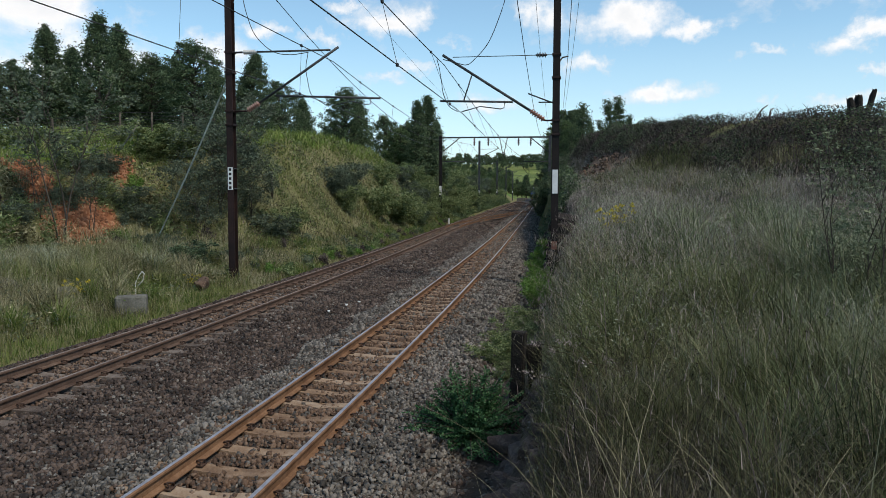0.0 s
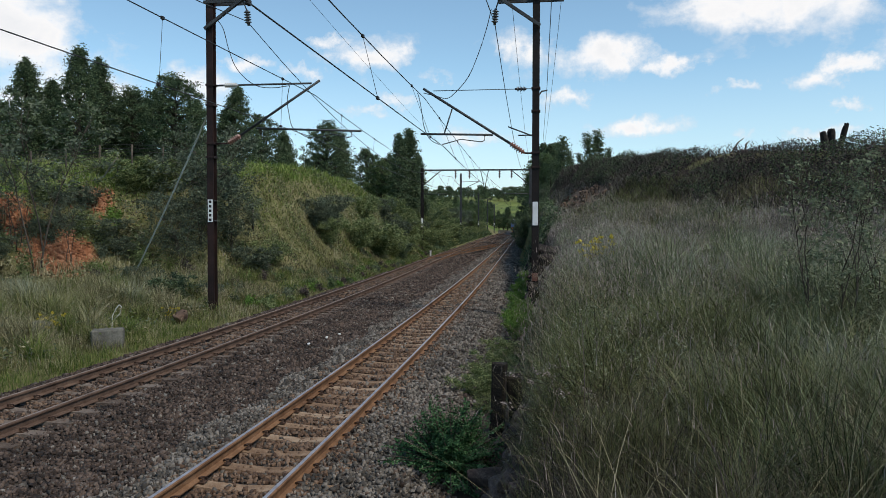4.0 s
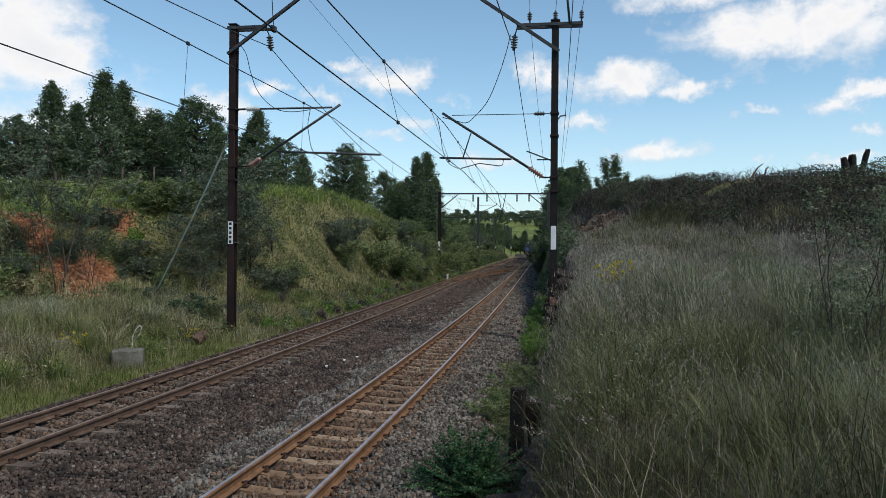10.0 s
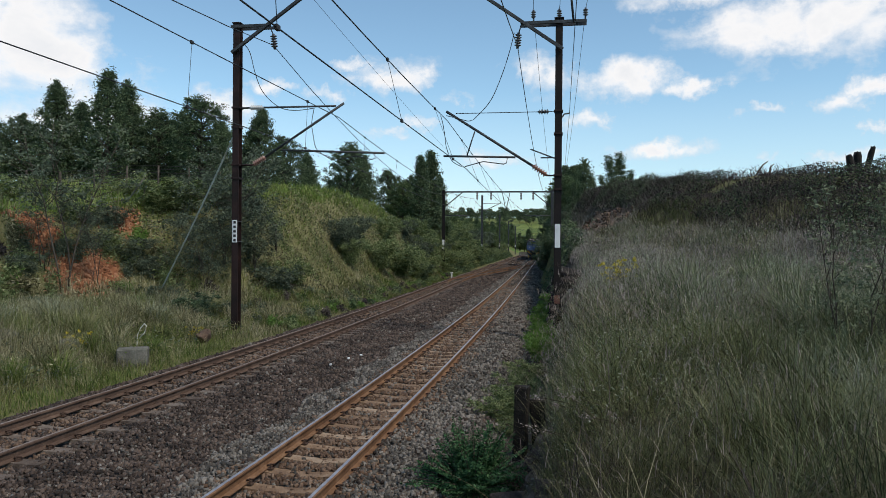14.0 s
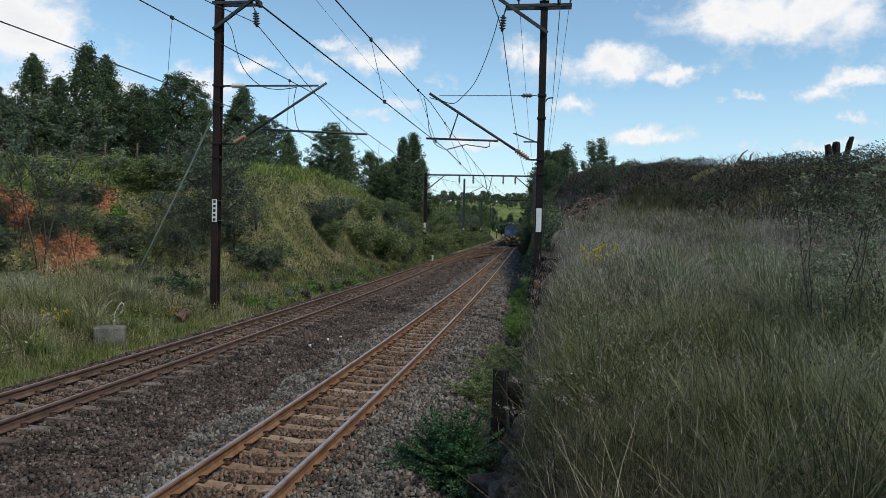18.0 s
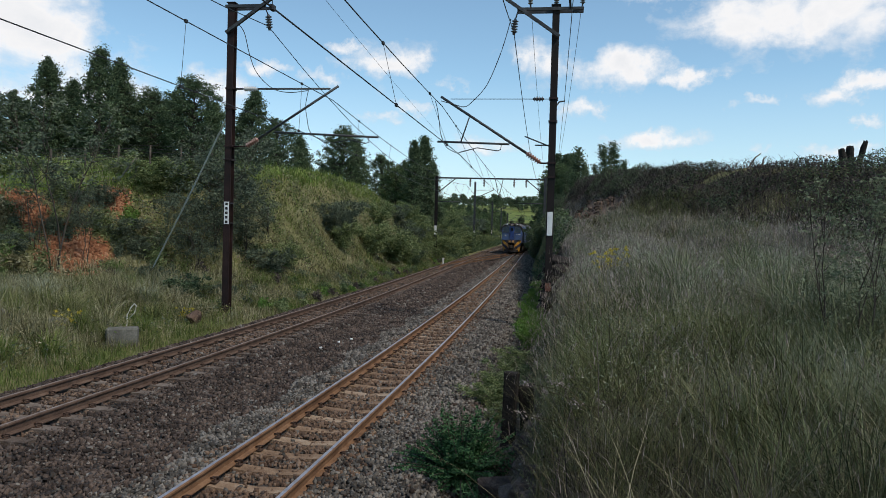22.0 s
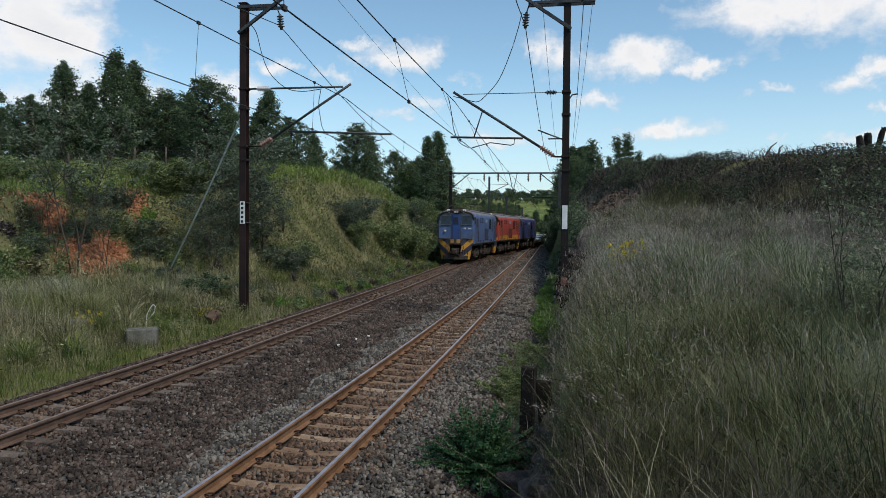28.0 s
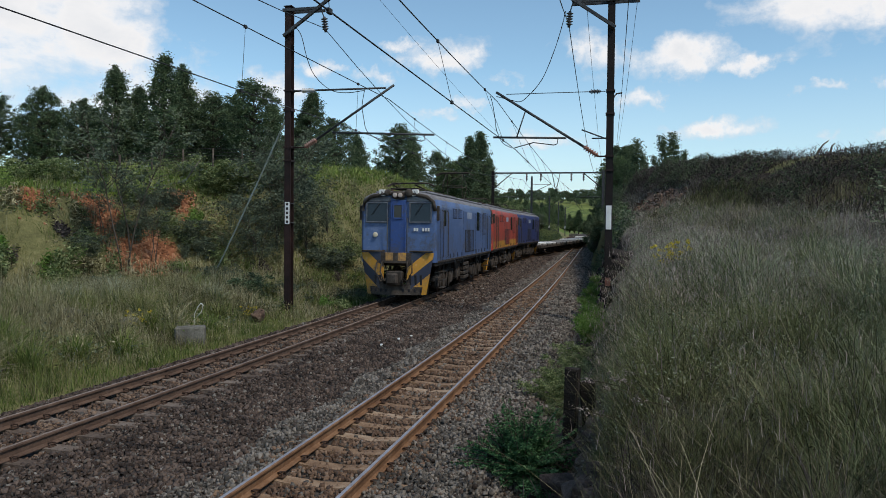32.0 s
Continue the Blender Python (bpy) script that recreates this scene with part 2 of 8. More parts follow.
M["plate_red"] = material("rusty_red_plate", [(0.10, 0.04, 0.03), (0.20, 0.085, 0.065)], 8, 0.7, bump=0.05)
M["ink"] = material("black_paint", [(0.015, 0.015, 0.015), (0.03, 0.03, 0.03)], 6, 0.6, bump=0)
M["concrete"] = material("weathered_concrete", [(0.06, 0.058, 0.048), (0.13, 0.125, 0.105), (0.24, 0.23, 0.20)], 3, 0.92, bump=0.6)
M["timber"] = material("old_timber", [(0.005, 0.0045, 0.004), (0.014, 0.012, 0.010), (0.036, 0.03, 0.026)], 4, 0.95, bump=0.9, bump_scale=30)
M["timber_brown"] = material("tarred_timber", [(0.018, 0.013, 0.011), (0.04, 0.03, 0.024), (0.085, 0.064, 0.05)], 4, 0.95, bump=0.7, bump_scale=30, per_object=0.4)
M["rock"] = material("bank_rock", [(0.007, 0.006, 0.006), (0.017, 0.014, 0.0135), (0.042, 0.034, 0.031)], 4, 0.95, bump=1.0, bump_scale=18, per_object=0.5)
M["ledge_rock"] = material("ledge_rock", [(0.055, 0.035, 0.026), (0.125, 0.08, 0.056), (0.23, 0.155, 0.11)], 2.0, 0.92, bump=0.8, bump_scale=12, per_object=0.4)
M["bark"] = material("tree_bark", [(0.03, 0.025, 0.02), (0.07, 0.058, 0.047), (0.13, 0.11, 0.09)], 5, 0.95, bump=0.6)
M["grass_dry"] = material("grass_dry", [(0.04, 0.036, 0.021), (0.14, 0.125, 0.07), (0.37, 0.335, 0.215)], 0.5, 0.8, bump=0, fine=3.5, island=0.7, translucent=0.12)
M["grass_reed"] = material("grass_reed", [(0.05, 0.068, 0.032), (0.135, 0.165, 0.08), (0.28, 0.31, 0.17)], 0.5, 0.75, bump=0, fine=3.5, island=0.65, translucent=0.2)
M["grass_grey"] = material("grass_grey", [(0.075, 0.066, 0.06), (0.20, 0.178, 0.162), (0.40, 0.36, 0.325)], 0.6, 0.85, bump=0, fine=3.5, island=0.7, translucent=0.12)
M["grass_mid"] = material("grass_mid", [(0.036, 0.047, 0.020), (0.105, 0.122, 0.05), (0.245, 0.26, 0.125)], 0.5, 0.75, bump=0, fine=3.5, island=0.65, translucent=0.2)
M["meadow"] = material("meadow_blades", [(0.085, 0.14, 0.03), (0.175, 0.245, 0.06), (0.29, 0.34, 0.115)], 0.4, 0.7, bump=0, fine=2, island=0.8, translucent=0.35)
# dead-grass tone, darkened to stand in for shade between the near blades
M["grass_old_shaded"] = material("grass_old_shaded", [(0.014, 0.012, 0.009), (0.055, 0.049, 0.033), (0.21, 0.19, 0.13)], 0.6, 0.85, bump=0, fine=3.5, island=0.7, translucent=0.08)
M["edge_rock"] = material("edge_rock", [(0.025, 0.018, 0.016), (0.062, 0.044, 0.037), (0.14, 0.103, 0.088)], 5, 0.95, bump=1.0, bump_scale=24, per_object=0.5)
M["grass_pale"] = material("grass_pale", [(0.085, 0.105, 0.07), (0.21, 0.24, 0.16), (0.40, 0.42, 0.30)], 0.6, 0.8, bump=0, fine=3.5, island=0.65, translucent=0.22)
M["verge_dry"] = material("verge_dry", [(0.095, 0.088, 0.045), (0.235, 0.22, 0.12), (0.44, 0.41, 0.265)], 0.35, 0.75, bump=0, fine=2.5, island=0.95, translucent=0.22)
M["verge_mid"] = material("verge_mid", [(0.065, 0.085, 0.028), (0.15, 0.172, 0.062), (0.29, 0.29, 0.13)], 0.35, 0.7, bump=0, fine=2.5, island=0.95, translucent=0.28)
M["grass_green"] = material("grass_green", [(0.05, 0.09, 0.02), (0.12, 0.175, 0.042), (0.22, 0.255, 0.085)], 0.4, 0.7, bump=0, fine=2, island=0.8, translucent=0.3)
M["tussock"] = material("tussock_blades", [(0.03, 0.045, 0.02), (0.085, 0.108, 0.05), (0.205, 0.225, 0.125)], 0.8, 0.6, bump=0, fine=5, island=0.9, translucent=0.15)
M["seed"] = material("seed_heads", [(0.18, 0.14, 0.13), (0.31, 0.255, 0.235), (0.46, 0.395, 0.355)], 0.8, 0.85, bump=0, island=0.6, translucent=0.2)
M["leaf_dark"] = material("leaf_dark", [(0.036, 0.062, 0.036), (0.085, 0.13, 0.07), (0.16, 0.21, 0.115)], 0.5, 0.6, bump=0, fine=3, island=0.85, translucent=0.22)
M["leaf_blue"] = material("leaf_blue", [(0.057, 0.079, 0.056), (0.108, 0.138, 0.095), (0.165, 0.192, 0.126)], 0.6, 0.6, bump=0, fine=3, island=0.6, translucent=0.22)
M["leaf_reed"] = material("leaf_reed", [(0.10, 0.125, 0.075), (0.17, 0.20, 0.125), (0.26, 0.285, 0.18)], 0.6, 0.6, bump=0, fine=3, island=0.6, translucent=0.3)
M["leaf_green"] = material("leaf_green", [(0.042, 0.08, 0.038), (0.098, 0.152, 0.068), (0.175, 0.225, 0.11)], 0.6, 0.6, bump=0, fine=3, island=0.85, translucent=0.22)
M["leaf_bright"] = material("leaf_bright", [(0.055, 0.12, 0.025), (0.11, 0.215, 0.045), (0.19, 0.30, 0.085)], 0.9, 0.6, bump=0, fine=3, island=0.6, translucent=0.3)
M["leaf_mound"] = material("leaf_mound", [(0.07, 0.105, 0.04), (0.175, 0.23, 0.095), (0.32, 0.37, 0.185)], 0.9, 0.6, bump=0, fine=4, island=0.9, translucent=0.35)
M["leaf_fern"] = material("leaf_fern", [(0.018, 0.06, 0.026), (0.05, 0.13, 0.055), (0.105, 0.215, 0.10)], 2.5, 0.7, bump=0, fine=7, island=0.8, translucent=0.25)
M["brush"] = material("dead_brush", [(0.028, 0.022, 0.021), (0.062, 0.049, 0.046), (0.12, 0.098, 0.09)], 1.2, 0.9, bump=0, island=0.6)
M["yellow_case"] = material("yellow_case", [(0.20, 0.14, 0.05), (0.33, 0.25, 0.10)], 5, 0.6, bump=0.05)
M["yellow_flower"] = material("yellow_flower", [(0.35, 0.28, 0.02), (0.55, 0.45, 0.05)], 3, 0.7, bump=0, island=0.4)


# ---- the lie of the land ----
def lerp_table(y, table, col):
    return np.interp(y, [r[0] for r in table], [r[col] for r in table])


def track_x(y):
    """The middle of the near track, which bends gently to the left."""
    return -3.447 - 0.055 * (np.hypot(y, 19.64) - 19.64)


SPACING, GAUGE = -4.41, 1.135


def far_u(y):
    """How far the far track lies from the near one; they draw apart before the turnout."""
    return SPACING - 0.32 * smooth((np.asarray(y, float) - 20) / 45)


def grade(y):
    """The line climbs gently beyond the masts."""
    y = np.asarray(y, float)
    return 0.0033 * np.where(y < 50, np.clip(y - 30, 0, 20) ** 2 / 40, y - 40) * (y < 340) + 0.99 * (y >= 340)


# y, foot x, foot z, crest x, crest z
RIGHT = [(-40, 34, 2.2, 44, 5.55), (10, 20, 2.6, 30, 5.75), (15, 14, 2.8, 25, 5.85), (18, 9.5, 2.7, 21, 5.75), (21.5, 6.5, 2.6, 17.5, 5.55),
         (25, 4.4, 2.7, 13.0, 5.45), (29.6, 2.4, 3.0, 9.0, 5.4), (36, 0.4, 3.3, 5.2, 5.9), (45, -1.4, 3.2, 2.2, 6.3), (55, -2.7, 2.6, 0.2, 6.6),
         (65, -3.6, 1.0, -0.7, 6.7), (85, -5.0, -0.3, -2.2, 6.9), (110, -6.4, -0.3, -3.6, 6.9), (150, -8.2, -0.3, -4.2, 6.5), (200, -10.8, -0.3, -5.0, 5.7),
         (300, -15, 0, -6, 3.7), (3000, -160, 0, -100, 2.7)]
LEFT = [(-40, -30, 0.3, -42, 4.2), (12, -28, 0.5, -38, 4.3), (24, -19.5, 0.8, -25, 4.1), (27.5, -17.6, 0.75, -22.7, 4.25), (30, -14.6, 0.5, -20.9, 4.4), (32, -13.2, 0.3, -19.8, 4.8), (34, -12.8, 0.2, -19.0, 5.2), (37, -12.5, 0.1, -18.3, 5.6), (40, -12.3, 0.05, -17.8, 6.0),
        (48, -12.6, 0, -17.2, 6.4), (58, -13.0, 0, -16.8, 6.0), (70, -13.6, 0, -17.0, 4.6), (100, -15.4, 0, -19, 4.2), (180, -20, 0, -25, 4), (300, -27, 0, -34, 4), (3000, -190, 0, -220, 4)]


def smooth(v):
    v = np.clip(v, 0, 1)
    return v * v * (3 - 2 * v)


def waves(x, y, k):
    return (np.sin(x * k + 1.3 * np.sin(y * k * 0.7 + 0.4)) + np.sin(y * k * 1.17 + 1.7 * np.sin(x * k * 0.53 + 2.1))) * 0.5


def ground_z(x, y):
    x, y = np.asarray(x, float), np.asarray(y, float)
    u = x - track_x(y)
    fx, fz, cx, cz = (lerp_table(y, RIGHT, i) for i in (1, 2, 3, 4))
    top = np.interp(y, [0, 12, 20, 30, 40, 55, 70, 90], [1.15, 1.35, 1.85, 2.6, 3.1, 2.4, 0.9, -0.36]) + 0.05 * np.clip(u - 4, 0, 30) * np.clip((32 - y) / 20, 0, 1)
    shelf = -0.36 + (top + 0.36) * smooth((u - 2.55) / np.interp(y, [0, 12, 22, 30, 60], [1.1, 1.3, 1.8, 1.5, 1.2]))
    v = (x - fx) / (cx - fx)
    hill = fz + (cz - fz) * smooth(v * 0.85 + 0.02) / smooth(0.87) + np.clip(x - cx, 0, 30) * 0.015
    toe = np.where((y < 33) & (u > 5), fz + v * (cx - fx) * 0.35, -1)
    right = np.maximum(shelf, np.where(v > 0, np.minimum(hill, cz + np.clip(x - cx, 0, 30) * 0.015), toe))
    right = np.where(u > 8, right + 0.10 * waves(x, y, 0.9) + 0.05 * waves(x, y, 2.3), right + 0.05 * waves(x, y, 1.3) * smooth((u - 3) / 2))
    fx, fz, cx, cz = (lerp_table(y, LEFT, i) for i in (1, 2, 3, 4))
    v = (fx - x) / (fx - cx)
    verge = -0.38 + 0.18 * smooth((-u - 5.9) / 0.6) + 0.42 * smooth((-u - 7.0) / 4.0)
    left = np.where(v < 0, np.minimum(verge, np.maximum(fz, verge)), 0)
    bank = fz + (cz - fz) * smooth(v * 0.9) / smooth(0.9)
    left = np.maximum(verge, np.where(v > 0, np.minimum(bank, cz), -1)) + np.clip(cx - x, 0, 60) * 0.02
    left = left + (0.10 * waves(x, y, 1.1) + 0.05 * waves(x, y, 2.7)) * smooth((-u - 8) / 3)
    z = np.where(u > -2.2, right, left)
    z = np.where((u > -6.2) & (u < 2.5), -0.42, z)
    z = z + grade(y) * np.clip(1 - (np.abs(u + 2.3) - 5.5) / 8, 0, 1)
    far = smooth((y - 330) / 420)
    hillside = 3 + 31 * smooth((y - 330) / 330) + 3 * waves(x, y, 0.012)
    return z * (1 - far) + hillside * far


# ---- small builders ----
def mesh_from(name, verts, faces, mats, mat_index=None, smooth_shade=False):
    me = bpy.data.meshes.new(name)
    verts, faces = np.asarray(verts, np.float32), np.asarray(faces, np.int32)
    me.vertices.add(len(verts))
    me.vertices.foreach_set("co", verts.ravel())
    k = faces.shape[1]
    me.loops.add(faces.size)
    me.loops.foreach_set("vertex_index", faces.ravel())
    me.polygons.add(len(faces))
    me.polygons.foreach_set("loop_start", np.arange(0, faces.size, k, dtype=np.int32))
    for m in mats:
        me.materials.append(m)
    if mat_index is not None:
        me.polygons.foreach_set("material_index", np.asarray(mat_index, np.int32))
    if smooth_shade:
        me.polygons.foreach_set("use_smooth", np.ones(len(faces), bool))
    me.update()
    return me


def part(name, bm, mat, parent, label=""):
    me = bpy.data.meshes.new(name)
    bm.to_mesh(me)
    bm.free()
    for m in (mat if isinstance(mat, (list, tuple)) else [mat]):
        me.materials.append(m)
    ob = new(name, me)
    ob.parent = parent
    if label:
        ob["label"] = label
    return ob


def root(name, m, label, category, group="", kind=""):
    ob = new(name)
    ob.empty_display_size = 0.2
    ob.matrix_basis = m
    return tagged(ob, label, category, group, kind)


def box(bm, lo, hi, bevel=0.0, m=None, index=0):
    """A bevelled block between two corners."""
    c = [(a + b) / 2 for a, b in zip(lo, hi)]
    s = [b - a for a, b in zip(lo, hi)]
    r = bmesh.ops.create_cube(bm, size=1.0, matrix=(m or Matrix()) @ Matrix.Translation(c) @ Matrix.Diagonal((*s, 1)))
    faces = {f for v in r["verts"] for f in v.link_faces}
    for f in faces:
        f.material_index = index
    if bevel:
        edges = {e for f in faces for e in f.edges}
        bmesh.ops.bevel(bm, geom=list(edges), offset=bevel, segments=1, affect="EDGES", profile=0.5)
    return bm


def rod(bm, a, b, r, r2=None, seg=8, index=0):
    """A round bar from a to b."""
    a, b = Vector(a), Vector(b)
    d = b - a
    turn = d.to_track_quat("Z", "Y").to_matrix().to_4x4()
    res = bmesh.ops.create_cone(bm, cap_ends=True, segments=seg, radius1=r, radius2=r if r2 is None else r2, depth=d.length,
                                matrix=Matrix.Translation((a + b) / 2) @ turn)
    for f in {f for v in res["verts"] for f in v.link_faces}:
        f.material_index = index
        f.smooth = len(f.verts) == 4
    return bm


def tube(bm, pts, r, seg=5):
    """A bent bar or wire through points."""
    pts = [Vector(p) for p in pts]
    rings = []
    for i, p in enumerate(pts):
        d = (pts[min(i + 1, len(pts) - 1)] - pts[max(i - 1, 0)]).normalized()
        side = d.cross(Vector((0, 0, 1)) if abs(d.z) < 0.95 else Vector((1, 0, 0))).normalized()
        up = side.cross(d)
        rings.append([bm.verts.new(p + (side * math.cos(q) + up * math.sin(q)) * r) for q in (2 * math.pi * j / seg for j in range(seg))])
    for a, b in zip(rings, rings[1:]):
        for j in range(seg):
            bm.faces.new((a[j], a[(j + 1) % seg], b[(j + 1) % seg], b[j])).smooth = True
    for ring in (rings[0], rings[-1]):
        bm.faces.new(ring)
    return bm


def lathe(bm, profile, m=None, seg=14):
    """Turned shape: profile of (radius, height)."""
    m = m or Matrix()
    rings = [[bm.verts.new(m @ Vector((r * math.cos(a), r * math.sin(a), h))) for a in (2 * math.pi * j / seg for j in range(seg))] for r, h in profile]
    for a, b in zip(rings, rings[1:]):
        for j in range(seg):
            bm.faces.new((a[j], a[(j + 1) % seg], b[(j + 1) % seg], b[j])).smooth = True
    bm.faces.new(rings[0][::-1])
    bm.faces.new(rings[-1])
    return bm


def sweep(bm, profile, pts, index_of=None):
    """Sweeps a closed profile (across, up) along points on the ground plane."""
    rings = []
    for i, p in enumerate(pts):
        a, b = Vector(pts[max(i - 1, 0)]), Vector(pts[min(i + 1, len(pts) - 1)])
        d = (b - a).normalized()
        side = Vector((d.y, -d.x, 0)).normalized()
        rings.append([bm.verts.new(Vector(p) + side * q[0] + Vector((0, 0, q[1]))) for q in profile])
    n = len(profile)
    for a, b in zip(rings, rings[1:]):
        for j in range(n):
            f = bm.faces.new((a[j], b[j], b[(j + 1) % n], a[(j + 1) % n]))
            if index_of:
                f.material_index = index_of(j)
    bm.faces.new(rings[0])
    bm.faces.new(rings[-1][::-1])
    bmesh.ops.recalc_face_normals(bm, faces=bm.faces)
    return bm


# ---- ground, ballast and rails ----
def ground_material():
    """Grass turf, with bare red soil where the banks are cut."""
    m = bpy.data.materials.new("turf_and_soil")
    m.use_nodes = True
    nt = m.node_tree
    b = nt.nodes["Principled BSDF"]
    co = nt.nodes.new("ShaderNodeTexCoord")
    n1 = node(nt, "ShaderNodeTexNoise", Scale=0.22, Detail=8.0, Roughness=0.65)
    n2 = node(nt, "ShaderNodeTexNoise", Scale=3.2, Detail=6.0, Roughness=0.7)
    n3 = node(nt, "ShaderNodeTexNoise", Scale=0.9, Detail=7.0, Roughness=0.6)
    for n in (n1, n2, n3):
        nt.links.new(co.outputs["Object"], n.inputs["Vector"])
    v = math_node(nt, "ADD", math_node(nt, "MULTIPLY", n1.outputs[0], 0.55), math_node(nt, "MULTIPLY", n2.outputs[0], 0.45))
    turf = ramp_node(nt, v, [(0.32, (0.06, 0.065, 0.028)), (0.5, (0.155, 0.152, 0.066)), (0.68, (0.27, 0.235, 0.125))])
    lush = ramp_node(nt, v, [(0.32, (0.05, 0.09, 0.018)), (0.5, (0.09, 0.15, 0.03)), (0.68, (0.15, 0.20, 0.055))])
    soil = ramp_node(nt, math_node(nt, "ADD", math_node(nt, "MULTIPLY", n2.outputs[0], 0.6), math_node(nt, "MULTIPLY", n3.outputs[0], 0.4)),
                     [(0.32, (0.11, 0.045, 0.022)), (0.5, (0.25, 0.10, 0.05)), (0.68, (0.37, 0.185, 0.105))])
    # earth, set darker for the shaded gaps seen between grass blades
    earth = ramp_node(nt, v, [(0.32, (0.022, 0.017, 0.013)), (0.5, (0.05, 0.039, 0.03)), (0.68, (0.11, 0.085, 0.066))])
    ledge = ramp_node(nt, v, [(0.32, (0.09, 0.055, 0.04)), (0.5, (0.20, 0.125, 0.085)), (0.68, (0.32, 0.215, 0.15))])
    n4 = node(nt, "ShaderNodeTexNoise", Scale=0.03, Detail=9.0, Roughness=0.75)
    nt.links.new(co.outputs["Object"], n4.inputs["Vector"])
    field = ramp_node(nt, n4.outputs[0], [(0.36, (0.06, 0.095, 0.03)), (0.48, (0.14, 0.18, 0.05)), (0.62, (0.25, 0.27, 0.09))])
    out = turf
    for name, colour in (("lush", lush), ("field", field), ("earth", earth), ("ledge", ledge), ("soil", soil)):
        a = nt.nodes.new("ShaderNodeAttribute")
        a.attribute_name = name
        edge = math_node(nt, "ADD", a.outputs["Fac"], math_node(nt, "MULTIPLY", math_node(nt, "SUBTRACT", n3.outputs[0], 0.5), 1.6))
        fac = ramp_node(nt, edge, [(0.42, (0, 0, 0)), (0.58, (1, 1, 1))])
        mx = nt.nodes.new("ShaderNodeMixRGB")
        nt.links.new(fac, mx.inputs[0])
        nt.links.new(out, mx.inputs[1])
        nt.links.new(colour, mx.inputs[2])
        out = mx.outputs[0]
    nt.links.new(out, b.inputs["Base Color"])
    b.inputs["Roughness"].default_value = 0.95
    b.inputs["Specular IOR Level"].default_value = 0.15
    bn = node(nt, "ShaderNodeBump", Strength=0.9, Distance=0.12)
    nt.links.new(n2.outputs[0], bn.inputs["Height"])
    nt.links.new(bn.outputs[0], b.inputs["Normal"])
    return m


M["ground"] = ground_material()


def blob(x, y, cx, cy, rx, ry):
    return np.exp(-((x - cx) / rx) ** 2 - ((y - cy) / ry) ** 2)


def soil_mask(x, y):
    fx, cx = lerp_table(y, LEFT, 1), lerp_table(y, LEFT, 3)
    v = (fx - x) / (fx - cx)
    cut = np.clip(1.12 * (blob(x, y, -21.7, 26.7, 0.9, 0.75) + 0.66 * blob(x, y, -19.9, 29.8, 0.7, 0.7) + 1.1 * blob(x, y, -19.5, 26.7, 0.95, 1.35) + 0.7 * blob(x, y, -23.6, 25.2, 0.8, 0.8)), 0, 1)
    cut = cut * (v > -0.05)
    return np.clip(cut, 0, 1)


def ledge_mask(x, y):
    z = ground_z(x, y)
    return np.clip(1.1 * blob(x, y, 0.9, 42.0, 1.5, 4.5), 0, 1) * smooth((z - 3.3) / 0.4) * smooth((5.1 - z) / 0.4)


def earth_shade_mask(x, y):
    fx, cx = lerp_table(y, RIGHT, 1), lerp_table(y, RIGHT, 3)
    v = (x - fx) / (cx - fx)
    # bank: dark earth that also stands in for shade under the grass
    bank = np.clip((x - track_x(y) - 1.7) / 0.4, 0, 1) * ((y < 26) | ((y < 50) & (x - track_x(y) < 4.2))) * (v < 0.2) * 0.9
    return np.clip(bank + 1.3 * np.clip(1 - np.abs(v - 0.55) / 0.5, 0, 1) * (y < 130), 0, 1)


def lush_mask(x, y):
    cx = lerp_table(y, LEFT, 3)
    return np.clip(0.9 * (x < cx + 0.5) * (x - track_x(y) < -8) + 0.9 * (y > 300), 0, 1) * 1.0


def build_ground():
    def lines(lo, hi, step, far_lo, far_hi):
        mid = list(np.arange(lo, hi + 1e-6, step))
        d, out = step, []
        v = hi
        while v < far_hi:
            d *= 1.25
            v += d
            out.append(v)
        d, low = step, []
        v = lo
        while v > far_lo:
            d *= 1.25
            v -= d
            low.append(v)
        return np.array(low[::-1] + mid + out)
    xs, ys = lines(-40, 26, 0.45, -1600, 1600), lines(0, 120, 0.55, -200, 2600)
    X, Y = np.meshgrid(xs, ys)
    Z = ground_z(X, Y)
    rng = np.random.default_rng(3)
    U = X - track_x(Y)
    Z = Z + rng.normal(0, 0.025, Z.shape) * ((U > 3.2) | (U < -7.6))
    nx, ny = len(xs), len(ys)
    i = np.arange(nx * ny).reshape(ny, nx)
    faces = np.stack([i[:-1, :-1], i[:-1, 1:], i[1:, 1:], i[1:, :-1]], -1).reshape(-1, 4)
    me = mesh_from("ground", np.stack([X, Y, Z], -1).reshape(-1, 3), faces, [M["ground"]], smooth_shade=True)
    for name, mask in (("soil", soil_mask), ("earth", earth_shade_mask), ("lush", lush_mask), ("ledge", ledge_mask), ("field", lambda x, y: 1.4 * (y > 320))):
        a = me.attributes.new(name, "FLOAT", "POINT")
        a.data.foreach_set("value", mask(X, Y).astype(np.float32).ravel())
    return tagged(new("ground", me), "grassy railway cutting with red soil and rough turf", "ground", kind="structure")


build_ground()


def along(u, y0, y1, step, z=0.0):
    ys = np.arange(y0, y1 + 1e-6, step)
    return [(float(track_x(y) + (u(y) if callable(u) else u)), float(y), z + float(grade(y))) for y in ys]


